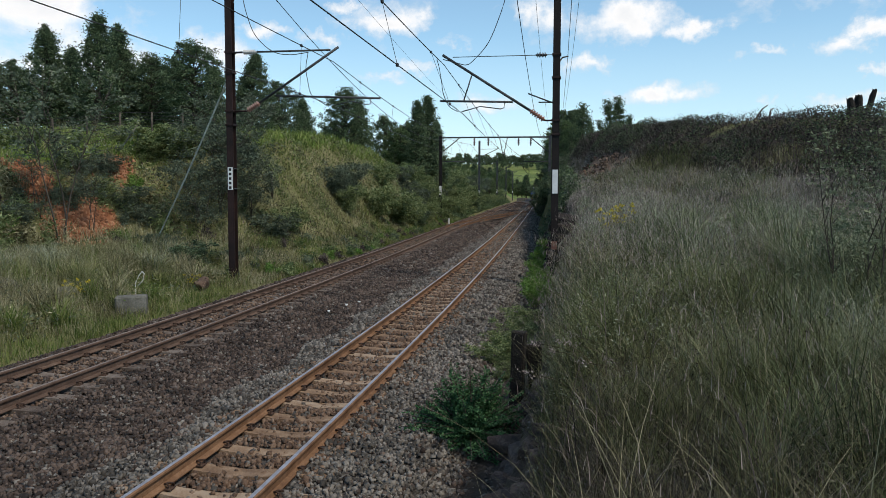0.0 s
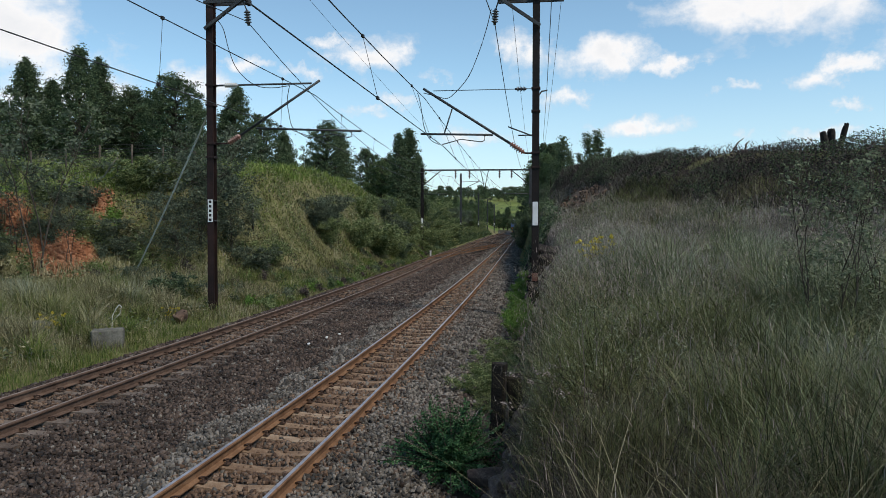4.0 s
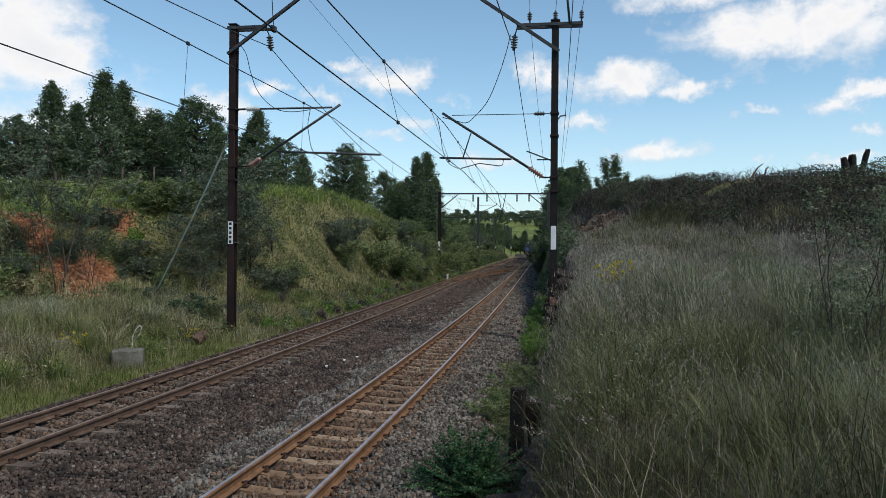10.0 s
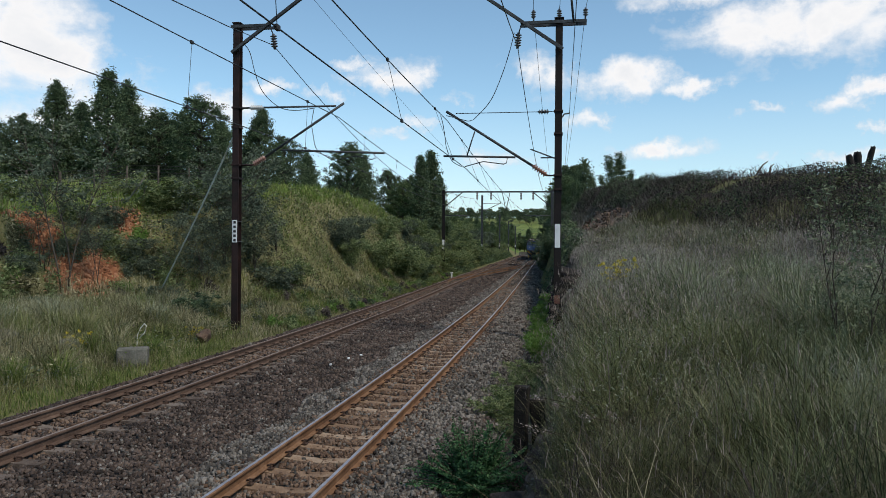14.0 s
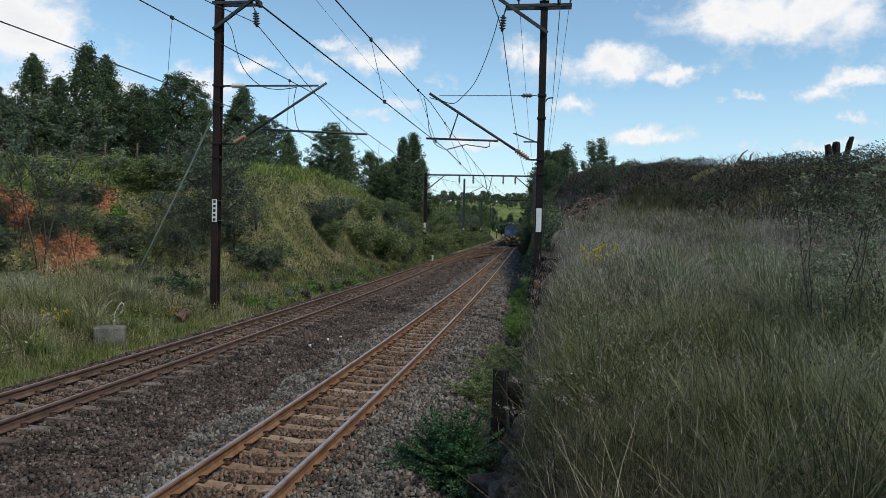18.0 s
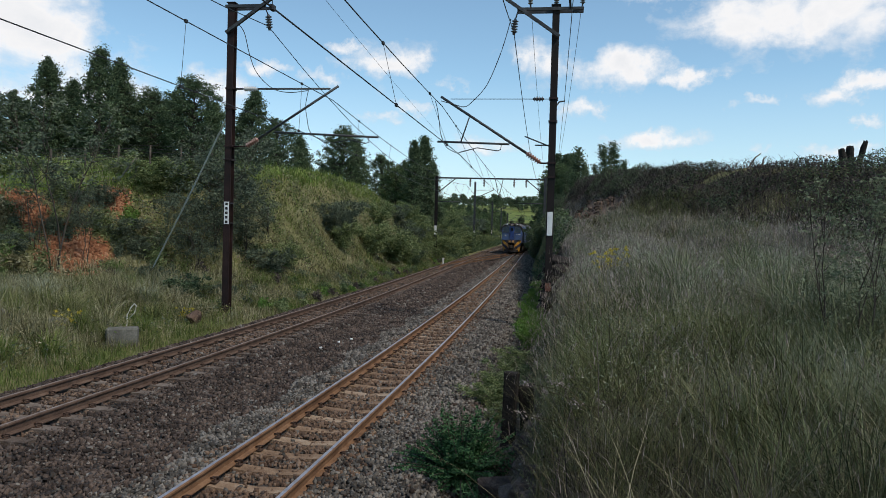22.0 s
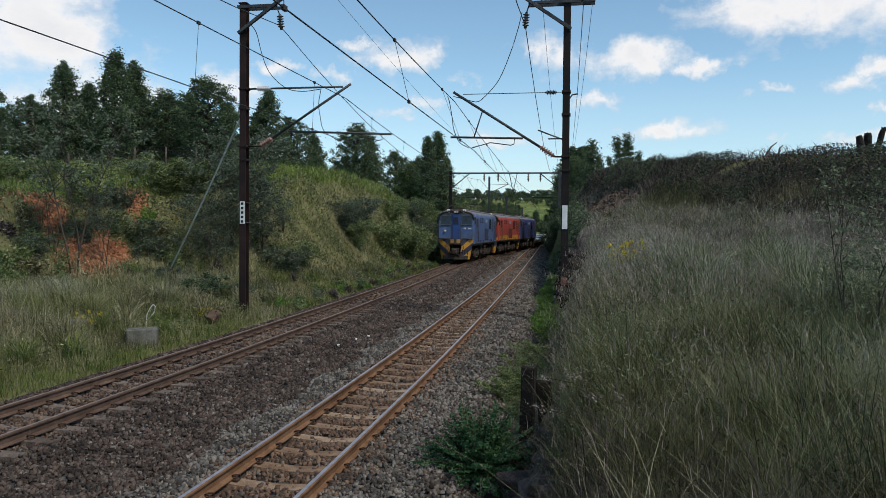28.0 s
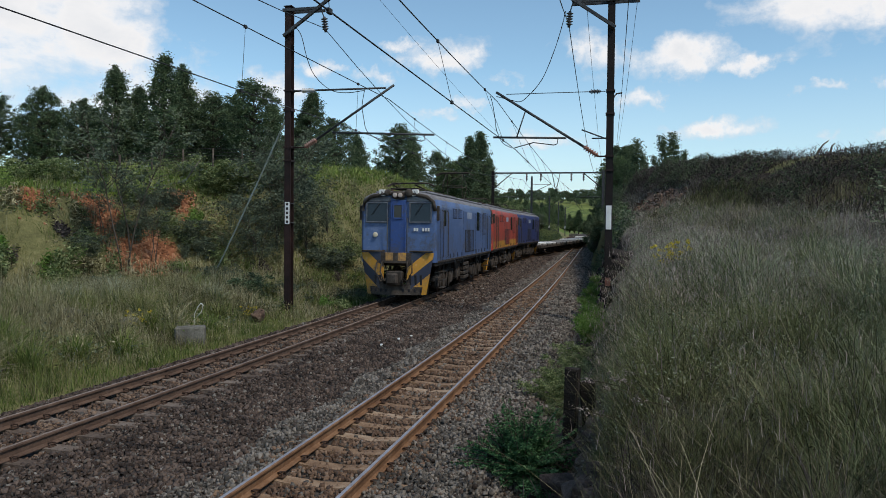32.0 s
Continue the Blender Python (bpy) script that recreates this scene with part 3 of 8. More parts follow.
def build_ballast():
    bm = bmesh.new()
    prof = [(2.35, -0.50), (1.75, -0.20), (0.85, -0.18), (0.62, -0.175), (0.5, -0.235), (-0.5, -0.235), (-0.62, -0.175), (-0.85, -0.18), (-2.2, -0.25), (-3.45, -0.15), (-3.75, -0.17), (-5.05, -0.17), (-5.6, -0.15), (-5.85, -0.19), (-6.3, -0.50)]
    pts = along(0, -12, 30, 1.0) + along(0, 33, 330, 3.0)
    sweep(bm, prof, pts)
    me = bpy.data.meshes.new("ballast_bed")
    bm.to_mesh(me)
    bm.free()
    # dark bed colour shows as shade between the loose stones
    me.materials.append(M["ballast"])
    return tagged(new("ballast_bed", me), "bed of crushed stone under both railway tracks", "ballast", kind="structure")


build_ballast()

RAIL = [(-0.065, -0.155), (0.065, -0.155), (0.065, -0.143), (0.012, -0.122), (0.010, -0.045), (0.034, -0.034), (0.035, -0.012), (0.022, 0.0),
        (-0.022, 0.0), (-0.035, -0.012), (-0.034, -0.034), (-0.010, -0.045), (-0.012, -0.122), (-0.065, -0.143)]
CROSS = (60.0, 123.0)      # where the crossover leaves the far track and meets the near one


def blend(y, lo, hi):
    v, e = min(max((y - lo) / (hi - lo), 0.0), 1.0), 0.2
    w = min(v, 1 - v)
    k = w * w / (2 * e * (1 - e)) if w < e else (w - e / 2) / (1 - e)
    return k if v < 0.5 else 1 - k


def route_x(y):
    """The way the train takes: the near track, the crossover, then the far track."""
    return float(track_x(y)) + float(far_u(y)) * (1 - blend(y, *CROSS))


def rail_mesh(name, pts, parent, top):
    bm = bmesh.new()
    sweep(bm, RAIL, pts, lambda j: 1 if j == 7 else 0)
    return part(name, bm, [M["rail_dark"] if top is M["rail_dull"] else M["rail_side"], top], parent)


def sleeper_mesh(mat):
    bm = bmesh.new()
    w0, w1 = 0.11, 0.13
    sec = [(-1.02, 0.02), (-0.62, 0.03), (-0.4, 0.0), (0, -0.025), (0.4, 0.0), (0.62, 0.03), (1.02, 0.02)]
    rings = []
    for x, dz in sec:
        rings.append([bm.verts.new((x, -w1, -0.22)), bm.verts.new((x, w1, -0.22)), bm.verts.new((x, w0, dz)), bm.verts.new((x, -w0, dz))])
    for a, b in zip(rings, rings[1:]):
        for j in range(4):
            bm.faces.new((a[j], b[j], b[(j + 1) % 4], a[(j + 1) % 4]))
    bm.faces.new(rings[0]), bm.faces.new(rings[-1][::-1])
    bmesh.ops.recalc_face_normals(bm, faces=bm.faces)
    me = bpy.data.meshes.new("sleeper")
    bm.to_mesh(me)
    bm.free()
    me.materials.append(mat)
    return me


def clip_mesh():
    bm = bmesh.new()
    box(bm, (-0.02, -0.055, 0.0), (0.075, 0.055, 0.018), 0.004)
    tube(bm, [(0.055, -0.045, 0.012), (0.06, -0.04, 0.05), (0.015, -0.02, 0.055), (-0.015, 0.0, 0.045), (0.015, 0.02, 0.055), (0.06, 0.04, 0.05), (0.055, 0.045, 0.012)], 0.011, 5)
    me = bpy.data.meshes.new("rail_clip")
    bm.to_mesh(me)
    bm.free()
    me.materials.append(M["clip"])
    return me


SLEEPER, FAR_SLEEPER, CLIP = sleeper_mesh(M["sleeper"]), sleeper_mesh(M["sleeper_grey"]), clip_mesh()
PITCH, FAR_PITCH, FAR_LIFT = 0.645, 0.615, 0.06


def child(name, me, parent, m):
    ob = new(name, me)
    ob.parent, ob.matrix_basis = parent, m
    return ob


def build_track(u, label, top, phase, pitch, lift, y_end, clips_to):
    tr = root("railway_track", pose(0, 0, lift), label, "railway track", "railway tracks")
    for side in (-0.5, 0.5):
        rail_mesh("rail", along(lambda v, q=side * GAUGE: u(v) + q, -10, 30, 1.0) + along(lambda v, q=side * GAUGE: u(v) + q, 33, y_end, 3.0), tr, top)
    y = phase
    while y < 190:
        turn = math.degrees(math.atan(0.055 * y / math.hypot(y, 19.64)))
        m = pose(float(track_x(y) + u(y)), y, float(grade(y)) - 0.187 + random.uniform(-0.006, 0.003), 0, 0, turn + random.uniform(-0.5, 0.5))
        child("sleeper", SLEEPER if top is M["rail_top"] else FAR_SLEEPER, tr, m)
        if y < clips_to:
            for side in (-0.5, 0.5):
                for inner in (0, 180):
                    child("rail_clip", CLIP, tr, m @ pose(side * GAUGE + (0.058 if inner == 0 else -0.058), 0, 0.022, 0, 0, inner))
        y += pitch if y < 110 else 3 * pitch
    return tr


near_track = build_track(lambda y: 0.0 * y, "railway track with polished rails on rust-stained concrete sleepers", M["rail_top"], 4.10, PITCH, 0.0, 330, 34)
far_track = build_track(far_u, "railway track with dull rusty rails on concrete sleepers", M["rail_dull"], 6.18, FAR_PITCH, FAR_LIFT, 330, 34)


def timber_mesh():
    bm = bmesh.new()
    box(bm, (-1.25, -0.13, -0.12), (1.25, 0.13, 0.03), 0.012)
    me = bpy.data.meshes.new("timber")
    bm.to_mesh(me)
    bm.free()
    me.materials.append(M["timber_brown"])
    return me


TIMBER = timber_mesh()


def build_crossover(lo, hi, flip, label):
    tr = root("crossover_track", Matrix(), label, "railway track", "railway tracks")
    for side in (-0.5, 0.5):
        pts = []
        for y in np.arange(lo, hi + 0.1, 2.0):
            b = blend(y, lo, hi)
            k = (1 - b) if not flip else b
            pts.append((float(track_x(y) + far_u(y)) * k + float(track_x(y)) * (1 - k) + side * GAUGE, float(y), 0.004 + FAR_LIFT * k + float(grade(y))))
        # rusty tops kept dark, standing in for the rails' shaded sides
        rail_mesh("rail", pts, tr, M["rail_dark"])
    for y in np.arange(lo + 4, hi - 4, 0.75 if lo < 100 else 2.4):
        b = blend(y, lo, hi)
        k = (1 - b) if not flip else b
        child("timber", TIMBER, tr, pose(float(track_x(y) + far_u(y)) * k + float(track_x(y)) * (1 - k), float(y), float(grade(y)) - 0.165 + FAR_LIFT * k, 0, 0, 4))
    return tr


build_crossover(*CROSS, False, "rusty crossover rails linking the two tracks")
build_crossover(168.0, 214.0, True, "distant crossover rails linking the two tracks")


# ---- overhead line: masts, brackets and wires ----
def insulator(name, parent, a, b, r, mat, sheds=5, label=""):
    """A string of porcelain sheds between two points."""
    a, b = Vector(a), Vector(b)
    d = b - a
    m = Matrix.Translation(a) @ d.to_track_quat("Z", "Y").to_matrix().to_4x4()
    L, prof = d.length, [(r * 0.35, 0)]
    for i in range(sheds):
        z = L * (0.1 + 0.8 * i / sheds)
        s = L * 0.8 / sheds
        prof += [(r * 0.45, z), (r, z + s * 0.25), (r * 0.95, z + s * 0.4), (r * 0.45, z + s * 0.75)]
    prof.append((r * 0.35, L))
    bm = bmesh.new()
    lathe(bm, prof, m, 12)
    return part(name, bm, mat, parent, label)


def h_column(bm, w, d, t, z0, z1):
    """A rolled steel column: two flanges and a web."""
    box(bm, (-w / 2, -d / 2, z0), (w / 2, -d / 2 + t, z1), 0.004)
    box(bm, (-w / 2, d / 2 - t, z0), (w / 2, d / 2, z1), 0.004)
    box(bm, (-t / 2, -d / 2 + t, z0), (t / 2, d / 2 - t, z1))


def marker(mast, z0, z1, w, digits):
    bm = bmesh.new()
    box(bm, (-w / 2, -0.155, z0), (w / 2, -0.140, z1), 0.004)
    plate = part("number_plate", bm, M["plate"], mast, "white enamel plate")
    if digits:
        n = 5
        for i in range(n):
            bm = bmesh.new()
            z = z1 - (z1 - z0) * (i + 0.5) / n
            box(bm, (-w * 0.25, -0.160, z - 0.042), (w * 0.25, -0.1555, z + 0.042))
            part("dark_bar", bm, M["ink"], plate)
    for z in (z0 + 0.04, z1 - 0.04):
        bm = bmesh.new()
        box(bm, (-0.135, -0.139, z - 0.012), (0.135, 0.145, z + 0.012))
        part("plate_strap", bm, M["galv"], mast)


def eased(pts, n=5):
    """Points of a smooth curve through the given ones."""
    P = [Vector(p) for p in pts]
    P = [P[0] * 2 - P[1]] + P + [P[-1] * 2 - P[-2]]
    out = []
    for a, b, c, d in zip(P, P[1:], P[2:], P[3:]):
        for i in range(n):
            t = i / n
            out.append(b + (c - a) * (t / 2) + (a * 2 - b * 5 + c * 4 - d) * (t * t / 2) + (b * 3 - a - c * 3 + d) * (t ** 3 / 2))
    return out + [P[-2]]


def build_mast(x, y, side, z0, z_top, label, plate, digits, near, arm):
    """side: +1 when the line it carries lies to its right."""
    mast = root("overhead_line_mast", pose(x, y, 0, 0, 0, 1.5), label, "overhead mast", "overhead line masts")
    s = side
    bm = bmesh.new()
    h_column(bm, 0.225, 0.27, 0.018, z0 - 0.3, z_top)
    box(bm, (-0.15, -0.165, z_top), (0.15, 0.165, z_top + 0.03), 0.005)
    part("column", bm, M["mast_black"] if near else M["mast"], mast)
    bm = bmesh.new()
    box(bm, (-0.25, -0.25, z0 - 0.9), (0.25, 0.25, z0 - 0.28), 0.03)
    part("footing", bm, M["concrete"], mast)
    if plate:
        marker(mast, *plate, 0.17, digits)
    # top crossbar and the raking arm above it
    zt = z_top - 0.12
    for k in (-1, 1):
        bm = bmesh.new()
        lo, hi = sorted((s * 1.22, -s * (0.86 if near else 0.18)))
        box(bm, (lo, k * 0.165 - 0.025, zt - 0.05), (hi, k * 0.165 + 0.025, zt + 0.05), 0.006)
        part("crossbar", bm, M["galv"], mast)
    bm = bmesh.new()
    a, b = Vector((-s * 0.12, -0.22, z_top - 1.0)), Vector((s * 2.6, -0.22, z_top + 0.92))
    turn = (b - a).to_track_quat("Z", "Y").to_matrix().to_4x4()
    box(bm, (-0.05, -0.05, 0), (0.05, 0.05, (b - a).length), 0.006, Matrix.Translation(a) @ turn)
    part("raking_arm", bm, M["galv"], mast)
    bm = bmesh.new()
    rod(bm, (s * 1.18, -0.2, zt - 0.02), (s * 1.28, -0.1, zt - 0.3), 0.02)
    part("hanger", bm, M["galv"], mast)
    insulator("feeder_insulator", mast, (s * 1.28, -0.1, zt - 0.28), (s * 1.32, -0.05, zt - 0.78), 0.115, M["porcelain"], 5, "dark porcelain insulator string")
    if near:
        for dx in (-0.82, 0.0, 0.82):
            bm = bmesh.new()
            rod(bm, (-s * dx, 0, zt + 0.04), (-s * dx, 0, zt + 0.22), 0.018)
            pin = part("insulator_pin", bm, M["galv"], mast)
            insulator("pin_insulator", pin, (-s * dx, 0, zt + 0.18), (-s * dx, 0, zt + 0.46), 0.085, M["porcelain"], 3)
        bm = bmesh.new()
        rod(bm, (-s * 0.45, -0.16, zt - 0.02), (-s * 0.30, -0.5, zt + 1.35), 0.04)
        part("strut", bm, M["galv"], mast)
    # cantilever: stay, raking tube and registration bar
    def at(p):
        return Vector((s * p[0], 0, p[1]))
    bm = bmesh.new()
    rod(bm, at((0.15, arm["stay"][1])), at(arm["stay"]), 0.012 if near else 0.032)
    part("stay", bm, M["galv"], mast)
    insulator("stay_insulator", mast, at((arm["stay_ins"][0], arm["stay"][1])), at((arm["stay_ins"][1], arm["stay"][1])), 0.085, M["porcelain"] if near else M["porcelain_white"], 6)
    low, tip, foot = at(arm["low"]), at(arm["tip"]), at(arm["foot"])
    bm = bmesh.new()
    rod(bm, low, tip + (tip - low).normalized() * 0.12, 0.042)
    part("cantilever_tube", bm, M["galv"], mast)
    insulator("cantilever_insulator", mast, foot, low + (low - foot) * 0.12, 0.10, M["porcelain_brown"], 6, "brown porcelain insulator")
    bm = bmesh.new()
    rod(bm, at((0.14, foot.z)), foot, 0.028)
    part("bracket", bm, M["mast"], mast)
    for z in (foot.z, arm["stay"][1], (foot.z + arm["stay"][1]) / 2 + 0.3, foot.z - 0.45):
        bm = bmesh.new()
        box(bm, (-0.14, -0.165, z - 0.03), (0.14, 0.165, z + 0.03), 0.004)
        part("clamp", bm, M["mast"], mast)
    bm = bmesh.new()
    rod(bm, at(arm["bar"][0]), at(arm["bar"][1]), 0.034)
    part("registration_bar", bm, M["galv"], mast)
    if near:
        bm = bmesh.new()
        rod(bm, at((2.68, 6.50)), at((2.93, 5.72)), 0.022)
        part("strut", bm, M["galv"], mast)
        bm = bmesh.new()
        rod(bm, at((0.88, 5.90)), at((0.06, 5.58)), 0.022)
        part("bracket_bar", bm, M["galv"], mast)
        bm = bmesh.new()
        rod(bm, at((0.55, 5.62)), at((0.06, 5.62)), 0.022)
        part("bracket_bar", bm, M["galv"], mast)
        bm = bmesh.new()
        tube(bm, [at((-0.08, 6.86)), at((-0.18, 7.0)), at((-0.36, 7.03))], 0.025, 6)
        part("side_arm", bm, M["galv"], mast)
    bm = bmesh.new()
    e = arm["steady"]
    tube(bm, [at(q) for q in e], 0.017)
    part("steady_arm", bm, M["galv"], mast)
    # slack jumper cable from the feeder to the catenary
    bm = bmesh.new()
    tube(bm, eased([at(q) + Vector((0, -0.12, 0)) for q in arm["jumper"]]), 0.013)
    part("jumper_cable", bm, M["wire"], mast)
    bm = bmesh.new()
    tube(bm, eased([at(q) + Vector((0, 0.06, 0)) for q in arm["drop"]]), 0.012)
    part("jumper_cable", bm, M["wire"], mast)
    return mast


ARM_R = {"stay": (3.30, 7.09), "stay_ins": (0.30, 0.66), "low": (0.80, 5.36), "tip": (3.52, 7.10), "foot": (0.34, 5.05), "bar": ((1.36, 5.645), (3.70, 5.71)),
         "steady": [(1.62, 5.63), (1.64, 5.47), (1.74, 5.43), (2.4, 5.52), (3.0, 5.36)],
         "jumper": [(1.42, 9.62), (1.54, 9.11), (1.77, 8.37), (2.14, 7.5), (2.62, 6.95), (2.85, 6.82), (3.12, 6.88), (3.6, 7.01)],
         "drop": [(3.82, 7.05), (3.75, 6.81), (3.67, 6.37), (3.61, 5.97), (3.42, 5.55), (3.1, 5.36)]}
ARM_L = {"stay": (3.41, 7.32), "stay_ins": (0.42, 0.95), "low": (0.98, 5.67), "tip": (3.58, 7.34), "foot": (0.55, 5.42), "bar": ((1.54, 5.90), (5.05, 5.76)),
         "steady": [(4.72, 5.76), (4.74, 5.60), (4.62, 5.56), (4.1, 5.68), (3.5, 5.56)],
         "jumper": [(0.20, 9.50), (0.47, 9.15), (0.65, 8.5), (0.87, 7.93), (1.21, 7.52), (1.63, 7.25), (2.14, 7.18), (2.72, 7.24)],
         "drop": [(2.65, 7.28), (2.57, 6.8), (2.62, 6.4), (2.75, 5.92), (3.2, 5.6)]}
mast_right = build_mast(-0.98, 24.4, -1, -0.3, 10.02, "black steel mast on the bank carrying the near line", (2.75, 3.50), False, True, ARM_R)
bm = bmesh.new()
box(bm, (-0.085, -0.152, 0.98), (0.085, -0.138, 1.24), 0.004)
part("small_plate", bm, M["plate_red"], mast_right, "small rusty red plate")
mast_left = build_mast(-11.55, 23.55, 1, 0.15, 10.12, "dark oxide-red steel mast with a white number plate", (2.84, 3.58), True, False, ARM_L)


def build_portal(y, z_beam, label):
    cx = float(track_x(y))
    p = root("overhead_line_portal", pose(cx, y, 0, 0, 0, 3), label, "overhead mast", "overhead line masts")
    for x in (3.1, SPACING - 3.4):
        bm = bmesh.new()
        h_column(bm, 0.28, 0.28, 0.02, -0.45, z_beam + 0.2)
        leg = part("leg", bm, M["mast_black"] if x < 0 else M["galv"], p)
        bm = bmesh.new()
        box(bm, (x - 0.12, -0.17, 2.6), (x + 0.12, -0.15, 3.5), 0.004, pose(-x, 0, 0))
        part("number_plate", bm, M["plate"], leg, "white enamel plate")
        leg.matrix_basis = pose(x, 0, 0)
        s = 1 if x < 0 else -1
        bm = bmesh.new()
        rod(bm, (x, 0, z_beam - 1.6), (x + s * 1.9, 0, z_beam - 0.05), 0.05)
        part("knee_brace", bm, M["galv"], p)
        bm = bmesh.new()
        rod(bm, (x, 0, z_beam - 2.4), (x + s * 2.6, 0, z_beam - 2.4), 0.045)
        part("lower_bar", bm, M["galv"], p)
    bm = bmesh.new()
    for k in (-0.1, 0.1):
        box(bm, (SPACING - 3.6, k - 0.03, z_beam - 0.07), (3.25, k + 0.03, z_beam + 0.07), 0.01)
    part("beam", bm, M["galv"], p)
    for x in (0.0, SPACING, SPACING + 1.4, 1.2):
        insulator("hanging_insulator", p, (x, 0, z_beam - 0.05), (x, 0, z_beam - 0.85), 0.12, M["porcelain"], 4)
    bm = bmesh.new()
    for x0, x1, x2 in ((-1.9, -1.5, -1.1),):
        rod(bm, (x0, 0, z_beam), (x1, 0, z_beam - 1.9), 0.035)
        rod(bm, (x2, 0, z_beam), (x1, 0, z_beam - 1.9), 0.035)
    part("v_hanger", bm, M["galv"], p)
    return p


build_portal(76.0, 8.35, "steel portal spanning both tracks with hanging insulators")


def build_far_mast(x, y, h, z0=-0.4):
    m = root("overhead_line_mast", pose(x, y, z0), "slender distant steel mast beside the far track", "overhead mast", "overhead line masts")
    bm = bmesh.new()
    h_column(bm, 0.28, 0.28, 0.02, 0, h)
    part("column", bm, M["galv"], m)
    bm = bmesh.new()
    rod(bm, (0, 0, h - 2.6), (3.0, 0, h - 1.2), 0.05)
    rod(bm, (0, 0, h - 1.3), (2.9, 0, h - 1.25), 0.03)
    part("cantilever_tube", bm, M["galv"], m)
    bm = bmesh.new()
    box(bm, (-0.12, -0.17, 3.0), (0.12, -0.15, 3.7))
    part("number_plate", bm, M["plate"], m, "white enamel plate")
    return m


build_far_mast(-16.6, 119, 11.4)
for y, h in ((165, 10), (205, 10), (250, 10)):
    build_far_mast(float(track_x(y)) + SPACING - 3.2, y, h, 0.0)


def sag(a, b, drop, n=14):
    a, b = Vector(a), Vector(b)
    return [a.lerp(b, i / n) - Vector((0, 0, 4 * drop * (i / n) * (1 - i / n))) for i in range(n + 1)]


def wire_run(name, supports, r, drop, label, cat="wire"):
    w = root(name, Matrix(), label, cat, "overhead wires")
    for a, b in zip(supports, supports[1:]):
        bm = bmesh.new()
        tube(bm, sag(a, b, drop), r, 5)
        part("wire_span", bm, M["wire"], w)
    return w


YS = (-28.0, 24.0, 76.0, 120.0, 165.0, 250.0)


def over(u, y, z):
    return (float(track_x(y)) + u, y, z)


def build_catenary(contact, messenger, drop_c, drop_m, label):
    cat = root("overhead_catenary", Matrix(), label, "overhead wires", "overhead wires")
    for name, pts, r, drop in (("contact_wire", contact, 0.0115, drop_c), ("messenger_wire", messenger, 0.0125, drop_m)):
        for a, b in zip(pts, pts[1:]):
            bm = bmesh.new()
            tube(bm, sag(a, b, drop[0] if a[1] < 0 else drop[1]), r if b[1] < 100 else r * 1.5, 5)
            part(name, bm, M["wire"], cat)
    for (a, b), (c, d) in zip(zip(contact, contact[1:]), zip(messenger, messenger[1:])):
        if b[1] > 130:
            continue
        i = 0 if a[1] < 0 else 1
        A, B = sag(a, b, drop_c[i], 56), sag(c, d, drop_m[i], 56)
        for i in range(4, 56, 7):
            bm = bmesh.new()
            rod(bm, A[i], B[i], 0.0055, seg=4)
            dr = part("dropper", bm, M["wire"], cat)
            for q in (A[i], B[i]):
                bm = bmesh.new()
                box(bm, (q[0] - 0.025, q[1] - 0.05, q[2] - 0.035), (q[0] + 0.025, q[1] + 0.05, q[2] + 0.035), 0.008)
                part("clamp", bm, M["wire"], dr)
    return cat


far_rest = (76, 120, 165, 250)
build_catenary([over(1.15, -28, 5.55), (-3.92, 24.4, 5.28)] + [over(0.3, y, 5.72) for y in far_rest],
               [over(2.4, -28, 7.1), (-4.57, 24.4, 6.87)] + [over(0.15, y, 6.5) for y in far_rest], (0.03, 0.25), (0.58, 0.34), "catenary and contact wire over the near track")
build_catenary([over(-4.34, -28, 5.72), (-8.05, 23.55, 5.56)] + [over(-5.2, y, 6.3) for y in far_rest],
               [over(-4.07, -28, 7.23), (-8.0, 23.55, 6.92)] + [over(-4.84, y, 7.7) for y in far_rest], (0.01, 0.2), (0.11, 0.6), "catenary and contact wire over the far track")
wire_run("feeder_cable", [over(-2.0, -28, 9.9), (-10.27, 23.5, 9.35), over(-6.5, 76, 8.43), over(-6.0, 120, 8.8)], 0.014, 1.9, "heavy feeder cable hung from the mast beside the far track")
wire_run("feeder_cable", [over(3.53, -28, 8.5), (-2.29, 24.3, 9.18), over(2.42, 76, 8.1), over(2.0, 120, 8.6)], 0.014, 1.1, "heavy feeder cable hung from the mast on the bank")
for dx, top, a, c in ((-0.82, 10.30, (6.16, 10.45), (3.2, 7.94)), (0.0, 10.32, (6.3, 10.3), (3.5, 8.6)), (0.82, 10.30, (6.72, 10.05), (4.09, 9.2))):
    wire_run("line_wire", [over(a[0], -28, a[1]), (-0.98 + dx, 24.4, top), over(c[0], 76, c[1]), over(c[0], 120, c[1] + 0.3)], 0.008, 1.0, "thin line wire on pin insulators above the bank")
wire_run("line_wire", [over(5.44, -28, 7.3), (-0.64, 24.4, 7.03), over(4.1, 76, 8.9), over(4.0, 120, 9.0)], 0.008, 0.3, "thin line wire on a side arm of the mast")
wire_run("line_wire", [(-9.05, 23.35, 11.0), over(-5.14, 76, 10.2), over(-4.9, 120, 9.8)], 0.007, 0.25, "thin earth wire from the raking arm")


